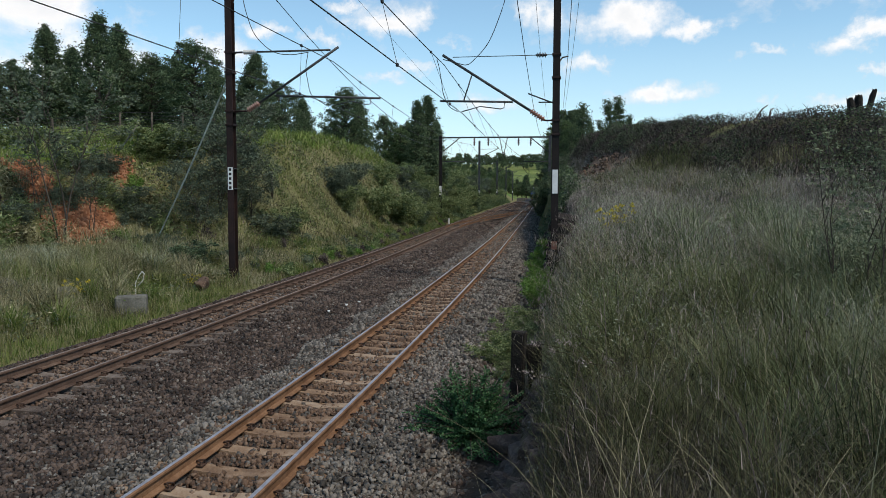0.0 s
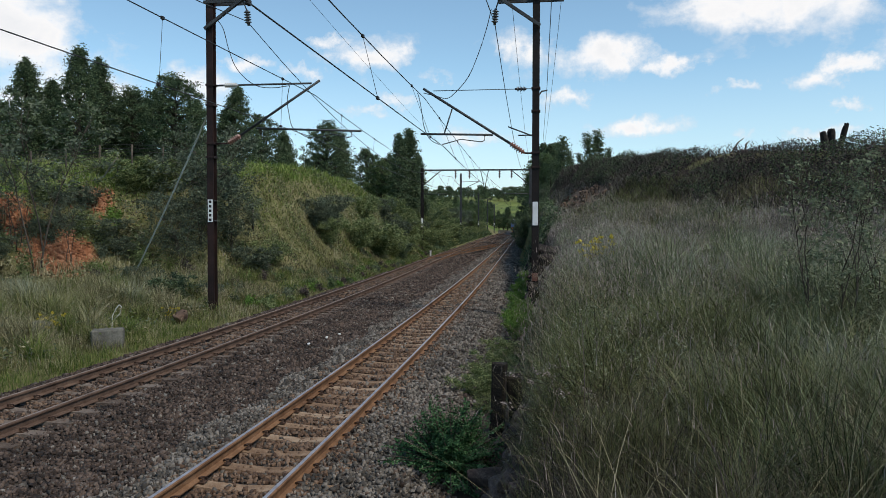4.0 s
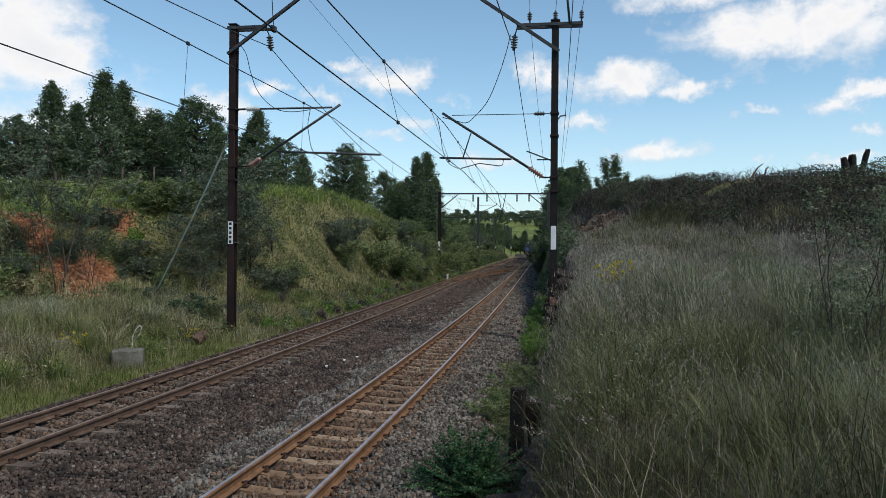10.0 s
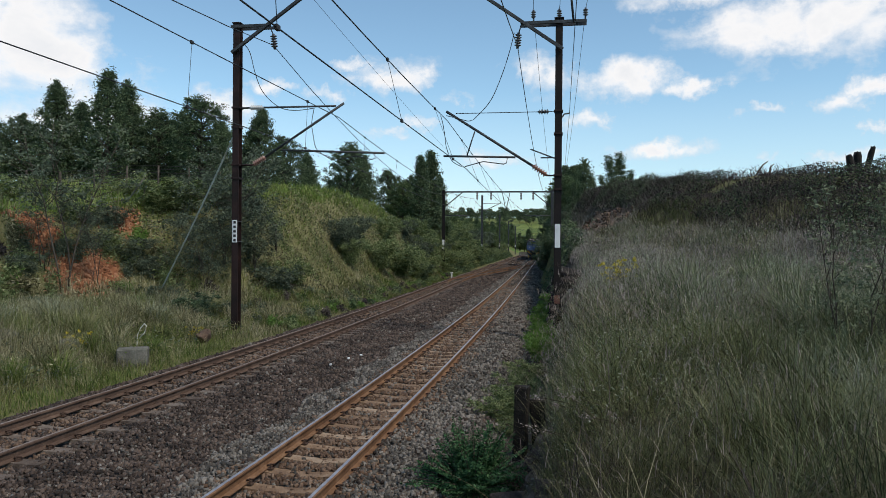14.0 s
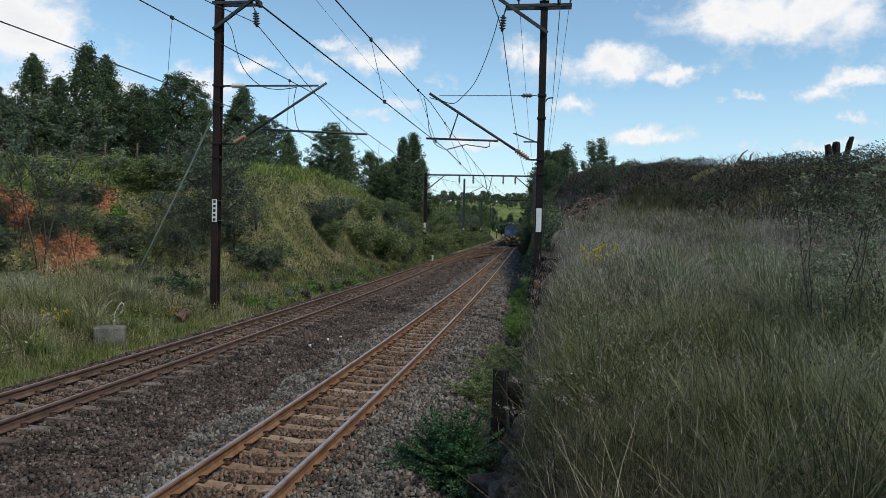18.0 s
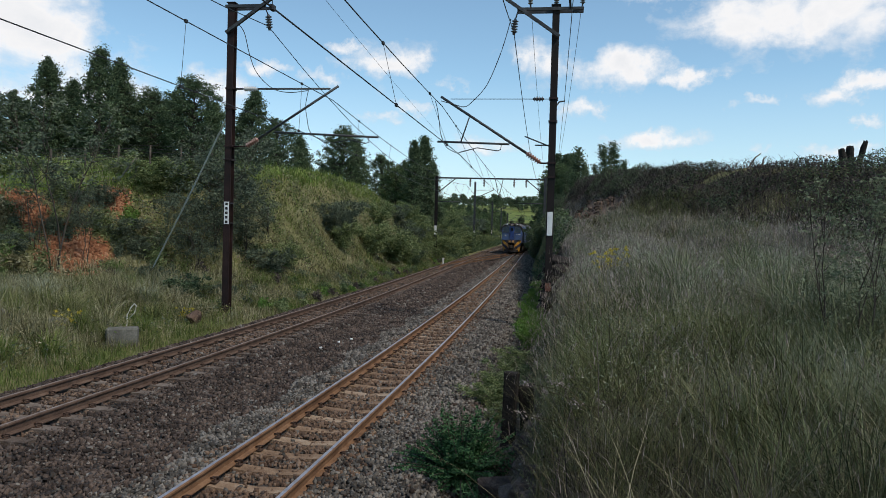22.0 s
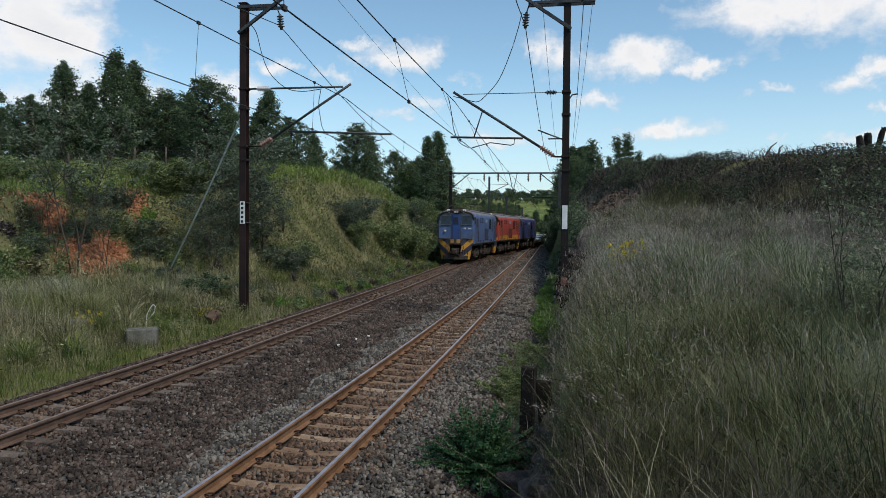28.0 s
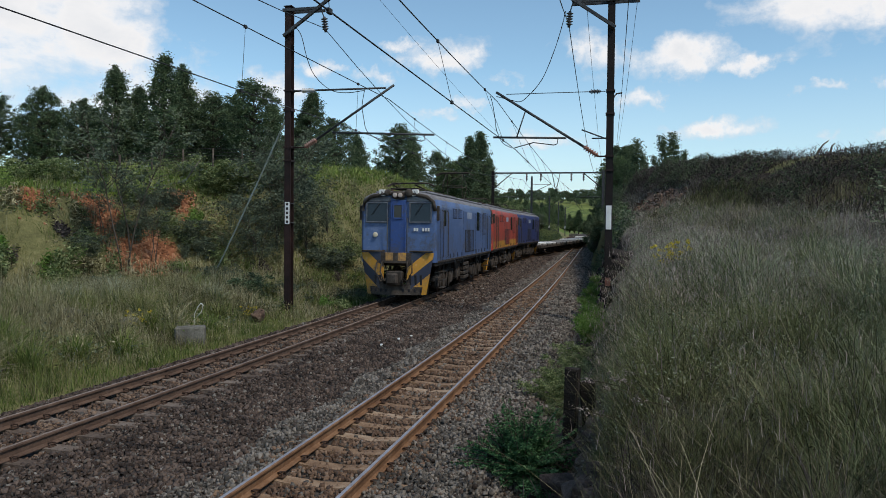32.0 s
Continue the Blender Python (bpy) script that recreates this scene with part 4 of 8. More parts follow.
# ---- crushed stone ----
def stones(name, xs, ys, zs, size, mats, index, seed, label):
    """Loose angular stones: each a skewed six-sided lump."""
    rng = np.random.default_rng(seed)
    n = len(xs)
    cube = np.array([(-1, -1, -1), (1, -1, -1), (1, 1, -1), (-1, 1, -1), (-1, -1, 1), (1, -1, 1), (1, 1, 1), (-1, 1, 1)], float)
    V = cube[None] * (1 + rng.uniform(-0.62, 0.3, (n, 8, 3)))
    V *= (size * rng.uniform(0.55, 1.3, n))[:, None, None] * rng.uniform(0.42, 1.35, (n, 1, 3)) * 0.5
    a, b = rng.uniform(0, math.tau, n), rng.normal(0, 0.6, n)
    ca, sa, cb, sb = np.cos(a)[:, None], np.sin(a)[:, None], np.cos(b)[:, None], np.sin(b)[:, None]
    X, Y, Z = V[..., 0], V[..., 1], V[..., 2]
    Y, Z = Y * cb - Z * sb, Y * sb + Z * cb
    X, Y = X * ca - Y * sa, X * sa + Y * ca
    P = np.stack([X + np.asarray(xs)[:, None], Y + np.asarray(ys)[:, None], Z + np.asarray(zs)[:, None]], -1).reshape(-1, 3)
    q = np.array([(4, 5, 6, 7), (0, 1, 5, 4), (1, 2, 6, 5), (2, 3, 7, 6), (3, 0, 4, 7)])
    F = (np.arange(n)[:, None, None] * 8 + q[None]).reshape(-1, 4)
    me = mesh_from(name, P, F, mats, np.repeat(index, 5))
    return tagged(new(name, me), label, "ballast", kind="stuff")


def bed_z(u):
    return np.interp(u, [-6.3, -5.85, -5.6, -5.05, -3.75, -3.45, -2.2, -0.85, -0.62, -0.5, 0.5, 0.62, 0.85, 1.75, 2.35],
                     [-0.50, -0.18, -0.14, -0.155, -0.155, -0.13, -0.24, -0.165, -0.16, -0.215, -0.215, -0.16, -0.165, -0.19, -0.50])


def build_stones():
    rng = np.random.default_rng(11)
    for y0, y1, density, size in ((4.0, 13.0, 620, 0.043), (13.0, 27.0, 290, 0.055), (27.0, 56.0, 95, 0.085), (56.0, 108.0, 30, 0.14), (108.0, 190.0, 9, 0.24)):
        n = int((y1 - y0) * 9.1 * density)
        y, u = rng.uniform(y0, y1, n), rng.uniform(-6.15, 2.35, n)
        keep = np.ones(n, bool)
        for c in (0.0, far_u(y)):
            for s in (-0.5, 0.5):
                keep &= np.abs(u - c - s * GAUGE) > 0.075
        phase = ((y - 4.10) / PITCH) % 1.0
        on_sleeper = (np.abs(u) < 0.55) & (np.minimum(phase, 1 - phase) * PITCH < 0.15)
        keep &= ~on_sleeper | (rng.random(n) < 0.10)
        phase = ((y - 6.18) / FAR_PITCH) % 1.0
        on_sleeper = (np.abs(u - far_u(y)) < 1.05) & (np.minimum(phase, 1 - phase) * PITCH < 0.15)
        keep &= ~on_sleeper | (rng.random(n) < 0.30)
        y, u = y[keep], u[keep]
        n = len(y)
        z = bed_z(u) + grade(y) + rng.uniform(-0.01, 0.028, n)
        kind = np.zeros(n, int)
        kind[(u < -1.45 + 0.15 * np.sin(y * 1.7)) & (rng.random(n) < 0.9)] = 1
        kind[(u > -1.45) & (rng.random(n) < 0.12)] = 1
        near = np.abs(u) < 0.95 + 0.12 * np.sin(y * 2.3)
        kind[near & (rng.random(n) < np.where(np.abs(u) < 0.6, 0.85, 0.28) * np.interp(y, [20, 40], [1, 0.4]))] = 2
        farr = np.abs(u - far_u(y)) < 0.8
        kind[farr & (rng.random(n) < 0.45)] = 2
        stones("ballast_stones", track_x(y) + u, y, z, size, [M["stone_grey"], M["stone_brown"], M["stone_rust"]], kind, int(y0), "loose grey, brown and rust-stained crushed stone")


def build_foot_stones():
    # stray stones between the ballast and the foot of the bank
    rng = np.random.default_rng(15)
    y, u = rng.uniform(4.5, 13, 3200), rng.uniform(2.1, 3.05, 3200)
    x = track_x(y) + u
    stones("foot_stones", x, y, ground_z(x, y) + 0.01, 0.05, [M["stone_brown"], M["stone_grey"]], (rng.random(3200) < 0.3).astype(int), 16, "stray brown stones below the bank")


build_stones()
build_foot_stones()


# ---- plants ----
def blades(name, x, y, z, h, w, mat, seed, label, lean=0.35, segs=3, category="grass", heads=None):
    """Thin bent blades standing on the ground, as one sheet of grass."""
    rng = np.random.default_rng(seed)
    n = len(x)
    a = rng.uniform(0, math.tau, n)
    face = a + math.pi / 2 + rng.normal(0, 0.5, n)
    bend = np.where(rng.random(n) < 0.36, rng.uniform(0.6, 1.25, n), np.abs(rng.normal(lean, lean * 0.6, n))) * h
    cols = []
    for k in range(segs + 1):
        f = k / segs
        cx, cy = x + np.cos(a) * bend * f ** 1.8, y + np.sin(a) * bend * f ** 1.8
        cz = z - 0.03 + h * f * (1 - 0.18 * f * np.minimum(bend / np.maximum(h, 0.01), 1))
        if k < segs:
            ww = w * (1 - 0.55 * f) * 0.5
            cols += [np.stack([cx - np.cos(face) * ww, cy - np.sin(face) * ww, cz], -1), np.stack([cx + np.cos(face) * ww, cy + np.sin(face) * ww, cz], -1)]
        else:
            cols.append(np.stack([cx, cy, cz], -1))
            tip = np.stack([cx, cy, cz], -1)
    m = len(cols)
    P = np.stack(cols, 1).reshape(-1, 3)
    tri = []
    for k in range(segs - 1):
        b = 2 * k
        tri += [(b, b + 1, b + 3), (b, b + 3, b + 2)]
    tri.append((m - 3, m - 2, m - 1))
    F = (np.arange(n)[:, None, None] * m + np.array(tri)[None]).reshape(-1, 3)
    ob = tagged(new(name, mesh_from(name, P, F, [mat])), label, category, kind="stuff")
    return tip


def leaves(name, C, size, mat, rng, up=0.4, long=1.6):
    """Small flat leaves at the given places, turned every way."""
    n = len(C)
    d = rng.normal(0, 1, (n, 3))
    d[:, 2] = d[:, 2] * 0.6 - 0.25
    d /= np.linalg.norm(d, axis=1)[:, None]
    e = rng.normal(0, 1, (n, 3))
    e[:, 2] += up
    s = np.cross(d, e)
    s /= np.maximum(np.linalg.norm(s, axis=1), 1e-6)[:, None]
    k = (size * rng.uniform(0.6, 1.35, n))[:, None]
    P = np.stack([C - d * k * 0.5 * long, C + s * k * 0.38, C + d * k * 0.5 * long, C - s * k * 0.38], 1).reshape(-1, 3)
    F = np.arange(n * 4).reshape(-1, 4)
    return mesh_from(name, P, F, [mat])


def limb(bm, pts, r0, r1, seg=6):
    rings = []
    pts = [Vector(p) for p in pts]
    for i, p in enumerate(pts):
        d = (pts[min(i + 1, len(pts) - 1)] - pts[max(i - 1, 0)]).normalized()
        side = d.cross(Vector((0.3, 1, 0.1))).normalized()
        up = side.cross(d)
        r = r0 + (r1 - r0) * i / (len(pts) - 1)
        rings.append([bm.verts.new(p + (side * math.cos(q) + up * math.sin(q)) * r) for q in (math.tau * j / seg for j in range(seg))])
    for a, b in zip(rings, rings[1:]):
        for j in range(seg):
            bm.faces.new((a[j], a[(j + 1) % seg], b[(j + 1) % seg], b[j])).smooth = True
    bm.faces.new(rings[0][::-1]), bm.faces.new(rings[-1])


def build_tree(name, seed, height, spread, bare, leaf, leaf_size, count, label, shape="cone", clumps=90, droop=0.0, clump_r=0.11, category="tree", trunks=1, group=""):
    """A tapered trunk with limbs and a ragged crown of many leaves in clumps. Built at the origin, to be copied into place."""
    rng = np.random.default_rng(seed)
    tree = root(name, Matrix(), label, category, group)
    bm = bmesh.new()
    ends = []
    for q in range(trunks):
        off = Vector((rng.normal(0, 0.05), rng.normal(0, 0.05), 0)) * height * (0 if trunks == 1 else 1)
        tilt = Vector((rng.normal(0, 0.04 + 0.10 * (trunks > 1)), rng.normal(0, 0.04 + 0.10 * (trunks > 1)), 0)) * height
        stem = [off * 0.3 + tilt * (i / 7) ** 1.5 + Vector((0, 0, height * 0.94 * i / 7)) + Vector((rng.normal(0, 0.01), rng.normal(0, 0.01), 0)) * height for i in range(8)]
        stem[0] = Vector((stem[0].x, stem[0].y, -0.35))
        limb(bm, stem, height * (0.02 if trunks == 1 else 0.005), height * 0.003 if trunks == 1 else height * 0.0010, 7)
        for i in range(clumps // trunks):
            f = bare + (1 - bare) * ((i + rng.random()) / (clumps // trunks))
            f = min(f, 0.99)
            g = (f - bare) / (1 - bare)
            if shape == "cone":
                rad = spread * (1 - g) ** 0.75 * (0.35 + 0.65 * min(1, g * 5 + 0.3))
            elif shape == "round":
                rad = spread * math.sqrt(max(0.03, 1 - (2 * g - 0.9) ** 2 * 0.85))
            else:
                rad = spread * (0.45 + 0.75 * g)
            a = i * 2.39996 + rng.normal(0, 0.5)
            rr = rad * rng.uniform(0.35, 1.05)
            k = f * 7 / 0.94 * 0.94
            j = min(int(k), 6)
            base = stem[j].lerp(stem[j + 1], k - j)
            end = base + Vector((math.cos(a) * rr, math.sin(a) * rr, height * rng.uniform(-0.02, 0.07) - droop * rr))
            ends.append(end)
            if i % 2 == 0:
                low = stem[max(j - 1, 0)].lerp(base, 0.6)
                limb(bm, [low, low.lerp(end, 0.55) + Vector((0, 0, 0.03 * rr)), end], height * (0.0055 if trunks == 1 else 0.0022), height * 0.0008, 4)
    me = bpy.data.meshes.new("trunk")
    bm.to_mesh(me)
    bm.free()
    me.materials.append(M["bark"])
    new("trunk", me).parent = tree
    E = np.array([tuple(e) for e in ends])
    pick = rng.integers(0, len(E), count)
    size = height * clump_r * rng.uniform(0.35, 1.25, len(E))
    C = E[pick] + rng.normal(0, 1, (count, 3)) * (size[pick] * 0.55)[:, None] * np.array([1, 1, 0.75])
    C[:, 2] = np.maximum(C[:, 2], 0.15)
    cr = new("crown", leaves("crown", C, leaf_size, leaf, rng))
    cr.parent = tree
    return tree


def at_bearing(az, d):
    return d * math.sin(radians(az)), d * math.cos(radians(az))


def place(tree, x, y, scale=1.0, turn=0.0, wide=1.0, first=[]):
    """Stands a tree or bush on the ground; the first use moves the original, later ones copy it."""
    m = pose(x, y, float(ground_z(x, y)) - 0.05, 0, 0, turn) @ Matrix.Diagonal((scale * wide, scale * wide, scale, 1))
    if tree.name not in first:
        first.append(tree.name)
        tree.matrix_basis = m
        return tree
    made = copy_thing(tree, Matrix())
    made.matrix_basis = m
    return made


def scatter(rng, n, d0, d1, a0, a1):
    """Places spread evenly over a fan in front of the viewpoint."""
    d = np.sqrt(rng.uniform(d0 * d0, d1 * d1, n))
    a = np.radians(rng.uniform(a0, a1, n))
    return d * np.sin(a), d * np.cos(a)


def tufted(rng, x, y, spread):
    return x + rng.normal(0, spread, x.shape), y + rng.normal(0, spread, y.shape)


def bank_edge(y):
    """How far from the track the grass of the bank begins."""
    return np.interp(y, [0, 11, 13, 21, 23.5, 44, 48], [3.06, 3.14, 2.85, 2.8, 3.75, 3.8, 3.3]) + 0.1 * np.sin(y * 3)


def on_bank(x, y, reach=0.26):
    fx, cx = lerp_table(y, RIGHT, 1), lerp_table(y, RIGHT, 3)
    return (x - track_x(y) > bank_edge(y)) & ((x - fx) / (cx - fx) < reach) & (np.hypot(x, y) > 1.7)


def build_right_grass():
    rng = np.random.default_rng(21)
    # the nearest ring carries the shade among its blades in its colour
    near = (("grass_old_shaded", "dead grass with shade in its dark colour, covering the bank"), ("grass_old_shaded", "dead grass with shade in its dark colour, tangled on the bank"), ("grass_mid", "tall olive-green grass covering the bank"))
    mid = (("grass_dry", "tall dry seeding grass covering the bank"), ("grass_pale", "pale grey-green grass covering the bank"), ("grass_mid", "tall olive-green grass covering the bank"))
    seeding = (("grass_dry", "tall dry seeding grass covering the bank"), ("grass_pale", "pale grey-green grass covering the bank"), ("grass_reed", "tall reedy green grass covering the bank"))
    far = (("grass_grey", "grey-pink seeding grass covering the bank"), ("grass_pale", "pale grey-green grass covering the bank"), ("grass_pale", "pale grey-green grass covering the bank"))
    for i, (d0, d1, tufts, per, w, segs, hmin, hmax) in enumerate(((1.7, 5.5, 2300, 40, 0.0022, 3, 0.14, 0.55), (5.5, 10.5, 5400, 32, 0.0032, 3, 0.18, 0.7),
                                                                   (10.5, 19.0, 8600, 24, 0.0050, 2, 0.25, 0.95), (19.0, 36.0, 8600, 22, 0.0075, 2, 0.3, 0.85))):
        tx, ty = scatter(rng, tufts, d0, d1, -9, 48)
        keep = on_bank(tx, ty)
        tx, ty = tx[keep], ty[keep]
        edge = np.clip(0.55 + (tx - track_x(ty) - bank_edge(ty)) * 0.7, 0.55, 1)
        th = rng.uniform(hmin, hmax, len(tx)) ** 1.1 * np.clip(0.78 + 0.42 * waves(tx, ty, 1.4) + 0.42 * waves(tx + 7, ty, 3.1), 0.22, 1.45) * edge
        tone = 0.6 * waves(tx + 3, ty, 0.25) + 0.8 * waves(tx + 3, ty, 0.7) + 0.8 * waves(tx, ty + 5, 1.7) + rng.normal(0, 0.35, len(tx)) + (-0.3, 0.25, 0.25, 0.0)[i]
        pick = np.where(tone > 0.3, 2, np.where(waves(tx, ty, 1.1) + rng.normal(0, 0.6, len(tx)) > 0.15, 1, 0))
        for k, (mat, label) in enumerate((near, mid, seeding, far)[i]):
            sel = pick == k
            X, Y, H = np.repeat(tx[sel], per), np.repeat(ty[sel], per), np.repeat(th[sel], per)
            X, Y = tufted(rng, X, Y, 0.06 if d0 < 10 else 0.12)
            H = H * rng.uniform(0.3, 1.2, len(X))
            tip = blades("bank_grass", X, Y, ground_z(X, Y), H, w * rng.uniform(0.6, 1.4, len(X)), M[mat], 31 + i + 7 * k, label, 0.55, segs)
            # feathery seed heads on the tallest stems
            tall = (H > np.quantile(H, 0.75)) & (rng.random(len(H)) < (0.05, 0.10, 0.55, 0.6)[i])
            T = tip[tall]
            if len(T):
                blades("grass_seed_heads", T[:, 0], T[:, 1], T[:, 2] - 0.02, rng.uniform(0.05, 0.16, len(T)), w * (1.7, 1.5, 1.3, 1.4)[i] * np.ones(len(T)), M["seed"], 41 + i, "pale purple-brown seed heads above the grass", 0.5, 2)
    # single straws that cross the rest, upright or fallen over
    for mat, n, d0, d1, w, label in (("grass_dry", 1300, 1.8, 6.5, 0.0030, "long pale straws crossing one another"), ("grass_dry", 3400, 6.5, 14, 0.0055, "long pale straws crossing one another"),
                                     ("brush", 420, 2.0, 12, 0.006, "thin dark stalks standing in the grass")):
        x, y = scatter(rng, n, d0, d1, -9, 45)
        ok = on_bank(x, y, 0.1)
        x, y = x[ok], y[ok]
        blades("straw", x, y, ground_z(x, y) + 0.02, rng.uniform(0.35, 1.0, len(x)), w * rng.uniform(0.7, 1.3, len(x)), M[mat], 47 + n, label, 0.75, 4)
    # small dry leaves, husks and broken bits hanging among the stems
    for mat, n, d0, d1, size, label in (("grass_old_shaded", 20000, 1.8, 6.0, 0.007, "dry husks and leaf bits among the stems"), ("grass_pale", 26000, 6.0, 13.0, 0.013, "grey husks and leaf bits among the stems"),
                                        ("grass_mid", 30000, 5.5, 13.0, 0.012, "green leaf bits among the stems"), ("grass_grey", 36000, 13.0, 30.0, 0.028, "grey-pink seeding haze over the far grass")):
        x, y = scatter(rng, n, d0, d1, -9, 45)
        ok = on_bank(x, y, 0.2) & (waves(x, y, 1.6) + rng.normal(0, 0.7, n) > -0.2)
        x, y = x[ok], y[ok]
        z = ground_z(x, y) + rng.uniform(0.05, 0.62, len(x)) * (0.85 + 0.35 * waves(x, y, 1.4))
        tagged(new("grass_bits", leaves("grass_bits", np.stack([x, y, z], -1), size, M[mat], rng, long=2.6)), label, "grass", kind="stuff")
    # matted litter, its dark colour standing in for shade at the foot of the blades
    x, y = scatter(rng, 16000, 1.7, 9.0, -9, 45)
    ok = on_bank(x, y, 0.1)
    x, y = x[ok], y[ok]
    blades("grass_litter", x, y, ground_z(x, y) + 0.03, rng.uniform(0.03, 0.14, len(x)), rng.uniform(0.004, 0.008, len(x)), M["brush"], 48, "matted dead grass, dark for the shade at the foot of the blades", 3.2, 3)


build_right_grass()


def tussock_at(rng, az, d, s, mat, label, wide=0.0):
    x, y = at_bearing(az, d)
    n = 210
    X, Y = x + rng.normal(0, 0.10 * s, n), y + rng.normal(0, 0.10 * s, n)
    a = np.arctan2(Y - y, X - x) + rng.normal(0, 0.9, n)
    H, B = rng.uniform(0.3, 0.78, n) * s, rng.uniform(0.15, 0.85, n) * s
    w = (wide or (0.005 if d < 7 else 0.0055 if d < 14 else 0.013)) * rng.uniform(0.7, 1.3, n)
    cols = []
    for k in range(6):
        f = k / 5
        cx, cy = X + np.cos(a) * B * f ** 1.7, Y + np.sin(a) * B * f ** 1.7
        cz = ground_z(X, Y) - 0.03 + H * (1.5 * f - 0.62 * f * f * (0.5 + B / np.maximum(H, 0.1) * 0.6))
        ww = w * (1 - f) ** 0.6 * 0.5 + 0.0004
        cols += [np.stack([cx - np.sin(a) * ww, cy + np.cos(a) * ww, cz], -1), np.stack([cx + np.sin(a) * ww, cy - np.cos(a) * ww, cz - ww * 0.6], -1)]
    P = np.stack(cols, 1).reshape(-1, 3)
    q = np.array([(2 * k, 2 * k + 1, 2 * k + 3, 2 * k + 2) for k in range(5)])
    F = (np.arange(n)[:, None, None] * 12 + q[None]).reshape(-1, 4)
    tagged(new("grass_tussock", mesh_from("grass_tussock", P, F, [M[mat]])), label, "grass tussock", "grass tussocks")


def build_tussocks():
    """Green tussocks of broad arching blades standing out of the finer grass."""
    rng = np.random.default_rng(27)
    spots = [(15.5, 4.6, 1.0), (19.0, 4.2, 1.1), (23.5, 4.6, 1.15), (27.0, 4.1, 1.0), (21.0, 5.6, 0.9), (13.0, 4.1, 0.8), (25.0, 6.3, 1.0), (16.5, 7.6, 1.0), (19.5, 9.0, 1.1), (22.5, 8.4, 1.1), (25.5, 9.6, 1.2),
             (21.0, 11.0, 1.1), (24.0, 12.5, 1.2), (17.5, 12.0, 0.9), (9.0, 10.0, 0.7), (11.5, 12.5, 0.8), (6.0, 13.0, 0.7), (27.5, 8.0, 1.0), (29.0, 5.2, 1.1)]
    for az, d, s in spots:
        tussock_at(rng, az, d, s, "tussock", "green tussock of broad arching grass blades")
    for i in range(40):
        az, d = rng.uniform(9, 31), rng.uniform(6.5, 15)
        k = i % 3
        tussock_at(rng, az, d, rng.uniform(0.8, 1.15), ("grass_pale", "grass_mid", "tussock")[k],
                   ("tall pale grey-green tussock of arching blades", "tall olive tussock of arching blades", "green tussock of broad arching grass blades")[k])
    for i in range(22):
        tussock_at(rng, 14.0 + i * 0.62 + rng.uniform(-0.3, 0.3), rng.uniform(8.6, 13.5), rng.uniform(1.1, 1.6), "grass_pale" if i % 3 else "grass_reed", "tall reedy grey-green grass clump on the bank", 0.009)
    for i in range(26):
        tussock_at(rng, rng.uniform(3.5, 17), rng.uniform(12, 21), rng.uniform(0.9, 1.4), "grass_pale" if i % 2 else "grass_reed", "pale reedy tussock of arching blades on the bank", 0.011)
    for i in range(30):
        y = rng.uniform(17.5, 27)
        x = float(track_x(y)) - rng.uniform(9.2, 14.5)
        if float(lerp_table(y, LEFT, 1)) > x:
            continue
        k = i % 3
        tussock_at(rng, math.degrees(math.atan2(x, y)), math.hypot(x, y), rng.uniform(0.95, 1.4), ("verge_dry", "grass_pale", "verge_mid")[k],
                   ("tall straw-coloured grass clump on the verge", "tall grey seeding grass clump on the verge", "tall olive grass clump on the verge")[k])
    # taller clumps on the verge beyond the far track
    for i in range(70):
        y = rng.uniform(11, 34)
        x = float(track_x(y)) - 7.4 - rng.uniform(0, 1) ** 1.3 * (2 + 0.32 * y)
        if float(lerp_table(y, LEFT, 1)) > x:
            continue
        kind = i % 3
        tussock_at(rng, math.degrees(math.atan2(x, y)), math.hypot(x, y), rng.uniform(0.7, 1.35), ("verge_dry", "verge_mid", "grass_green")[kind],
                   ("tall straw-coloured grass clump on the verge", "tall olive grass clump on the verge", "fresh green grass clump on the verge")[kind])


build_tussocks()


def build_slope_grass():
    rng = np.random.default_rng(23)
    n = 62000
    y = rng.uniform(22, 62, n)
    fx, cx = lerp_table(y, RIGHT, 1), lerp_table(y, RIGHT, 3)
    x = fx + rng.uniform(-0.35, 0.62, n) * (cx - fx)
    ok = (x - track_x(y) > bank_edge(y) + np.where(y < 34, 0.8, 0.1)) & (ledge_mask(x, y) < 0.3)
    x, y = x[ok], y[ok]
    pick = waves(x, y, 0.7) + rng.normal(0, 0.5, len(x))
    grey = (y > 37) & (rng.random(len(x)) < 0.75)
    for mat, sel, label in (("grass_dry", (pick < -0.1) & ~grey, "pale dry grass on the slope of the cutting"), ("grass_mid", (pick >= -0.1) & ~grey, "olive grass on the slope of the cutting"),
                            ("grass_grey", grey, "grey-pink dead grass on the slope of the cutting")):
        blades("slope_grass", x[sel], y[sel], ground_z(x[sel], y[sel]), rng.uniform(0.15, 0.55, sel.sum()), rng.uniform(0.007, 0.017, sel.sum()) * np.clip(y[sel] / 30, 0.8, 2), M[mat], 71, label, 0.5, 2)


build_slope_grass()


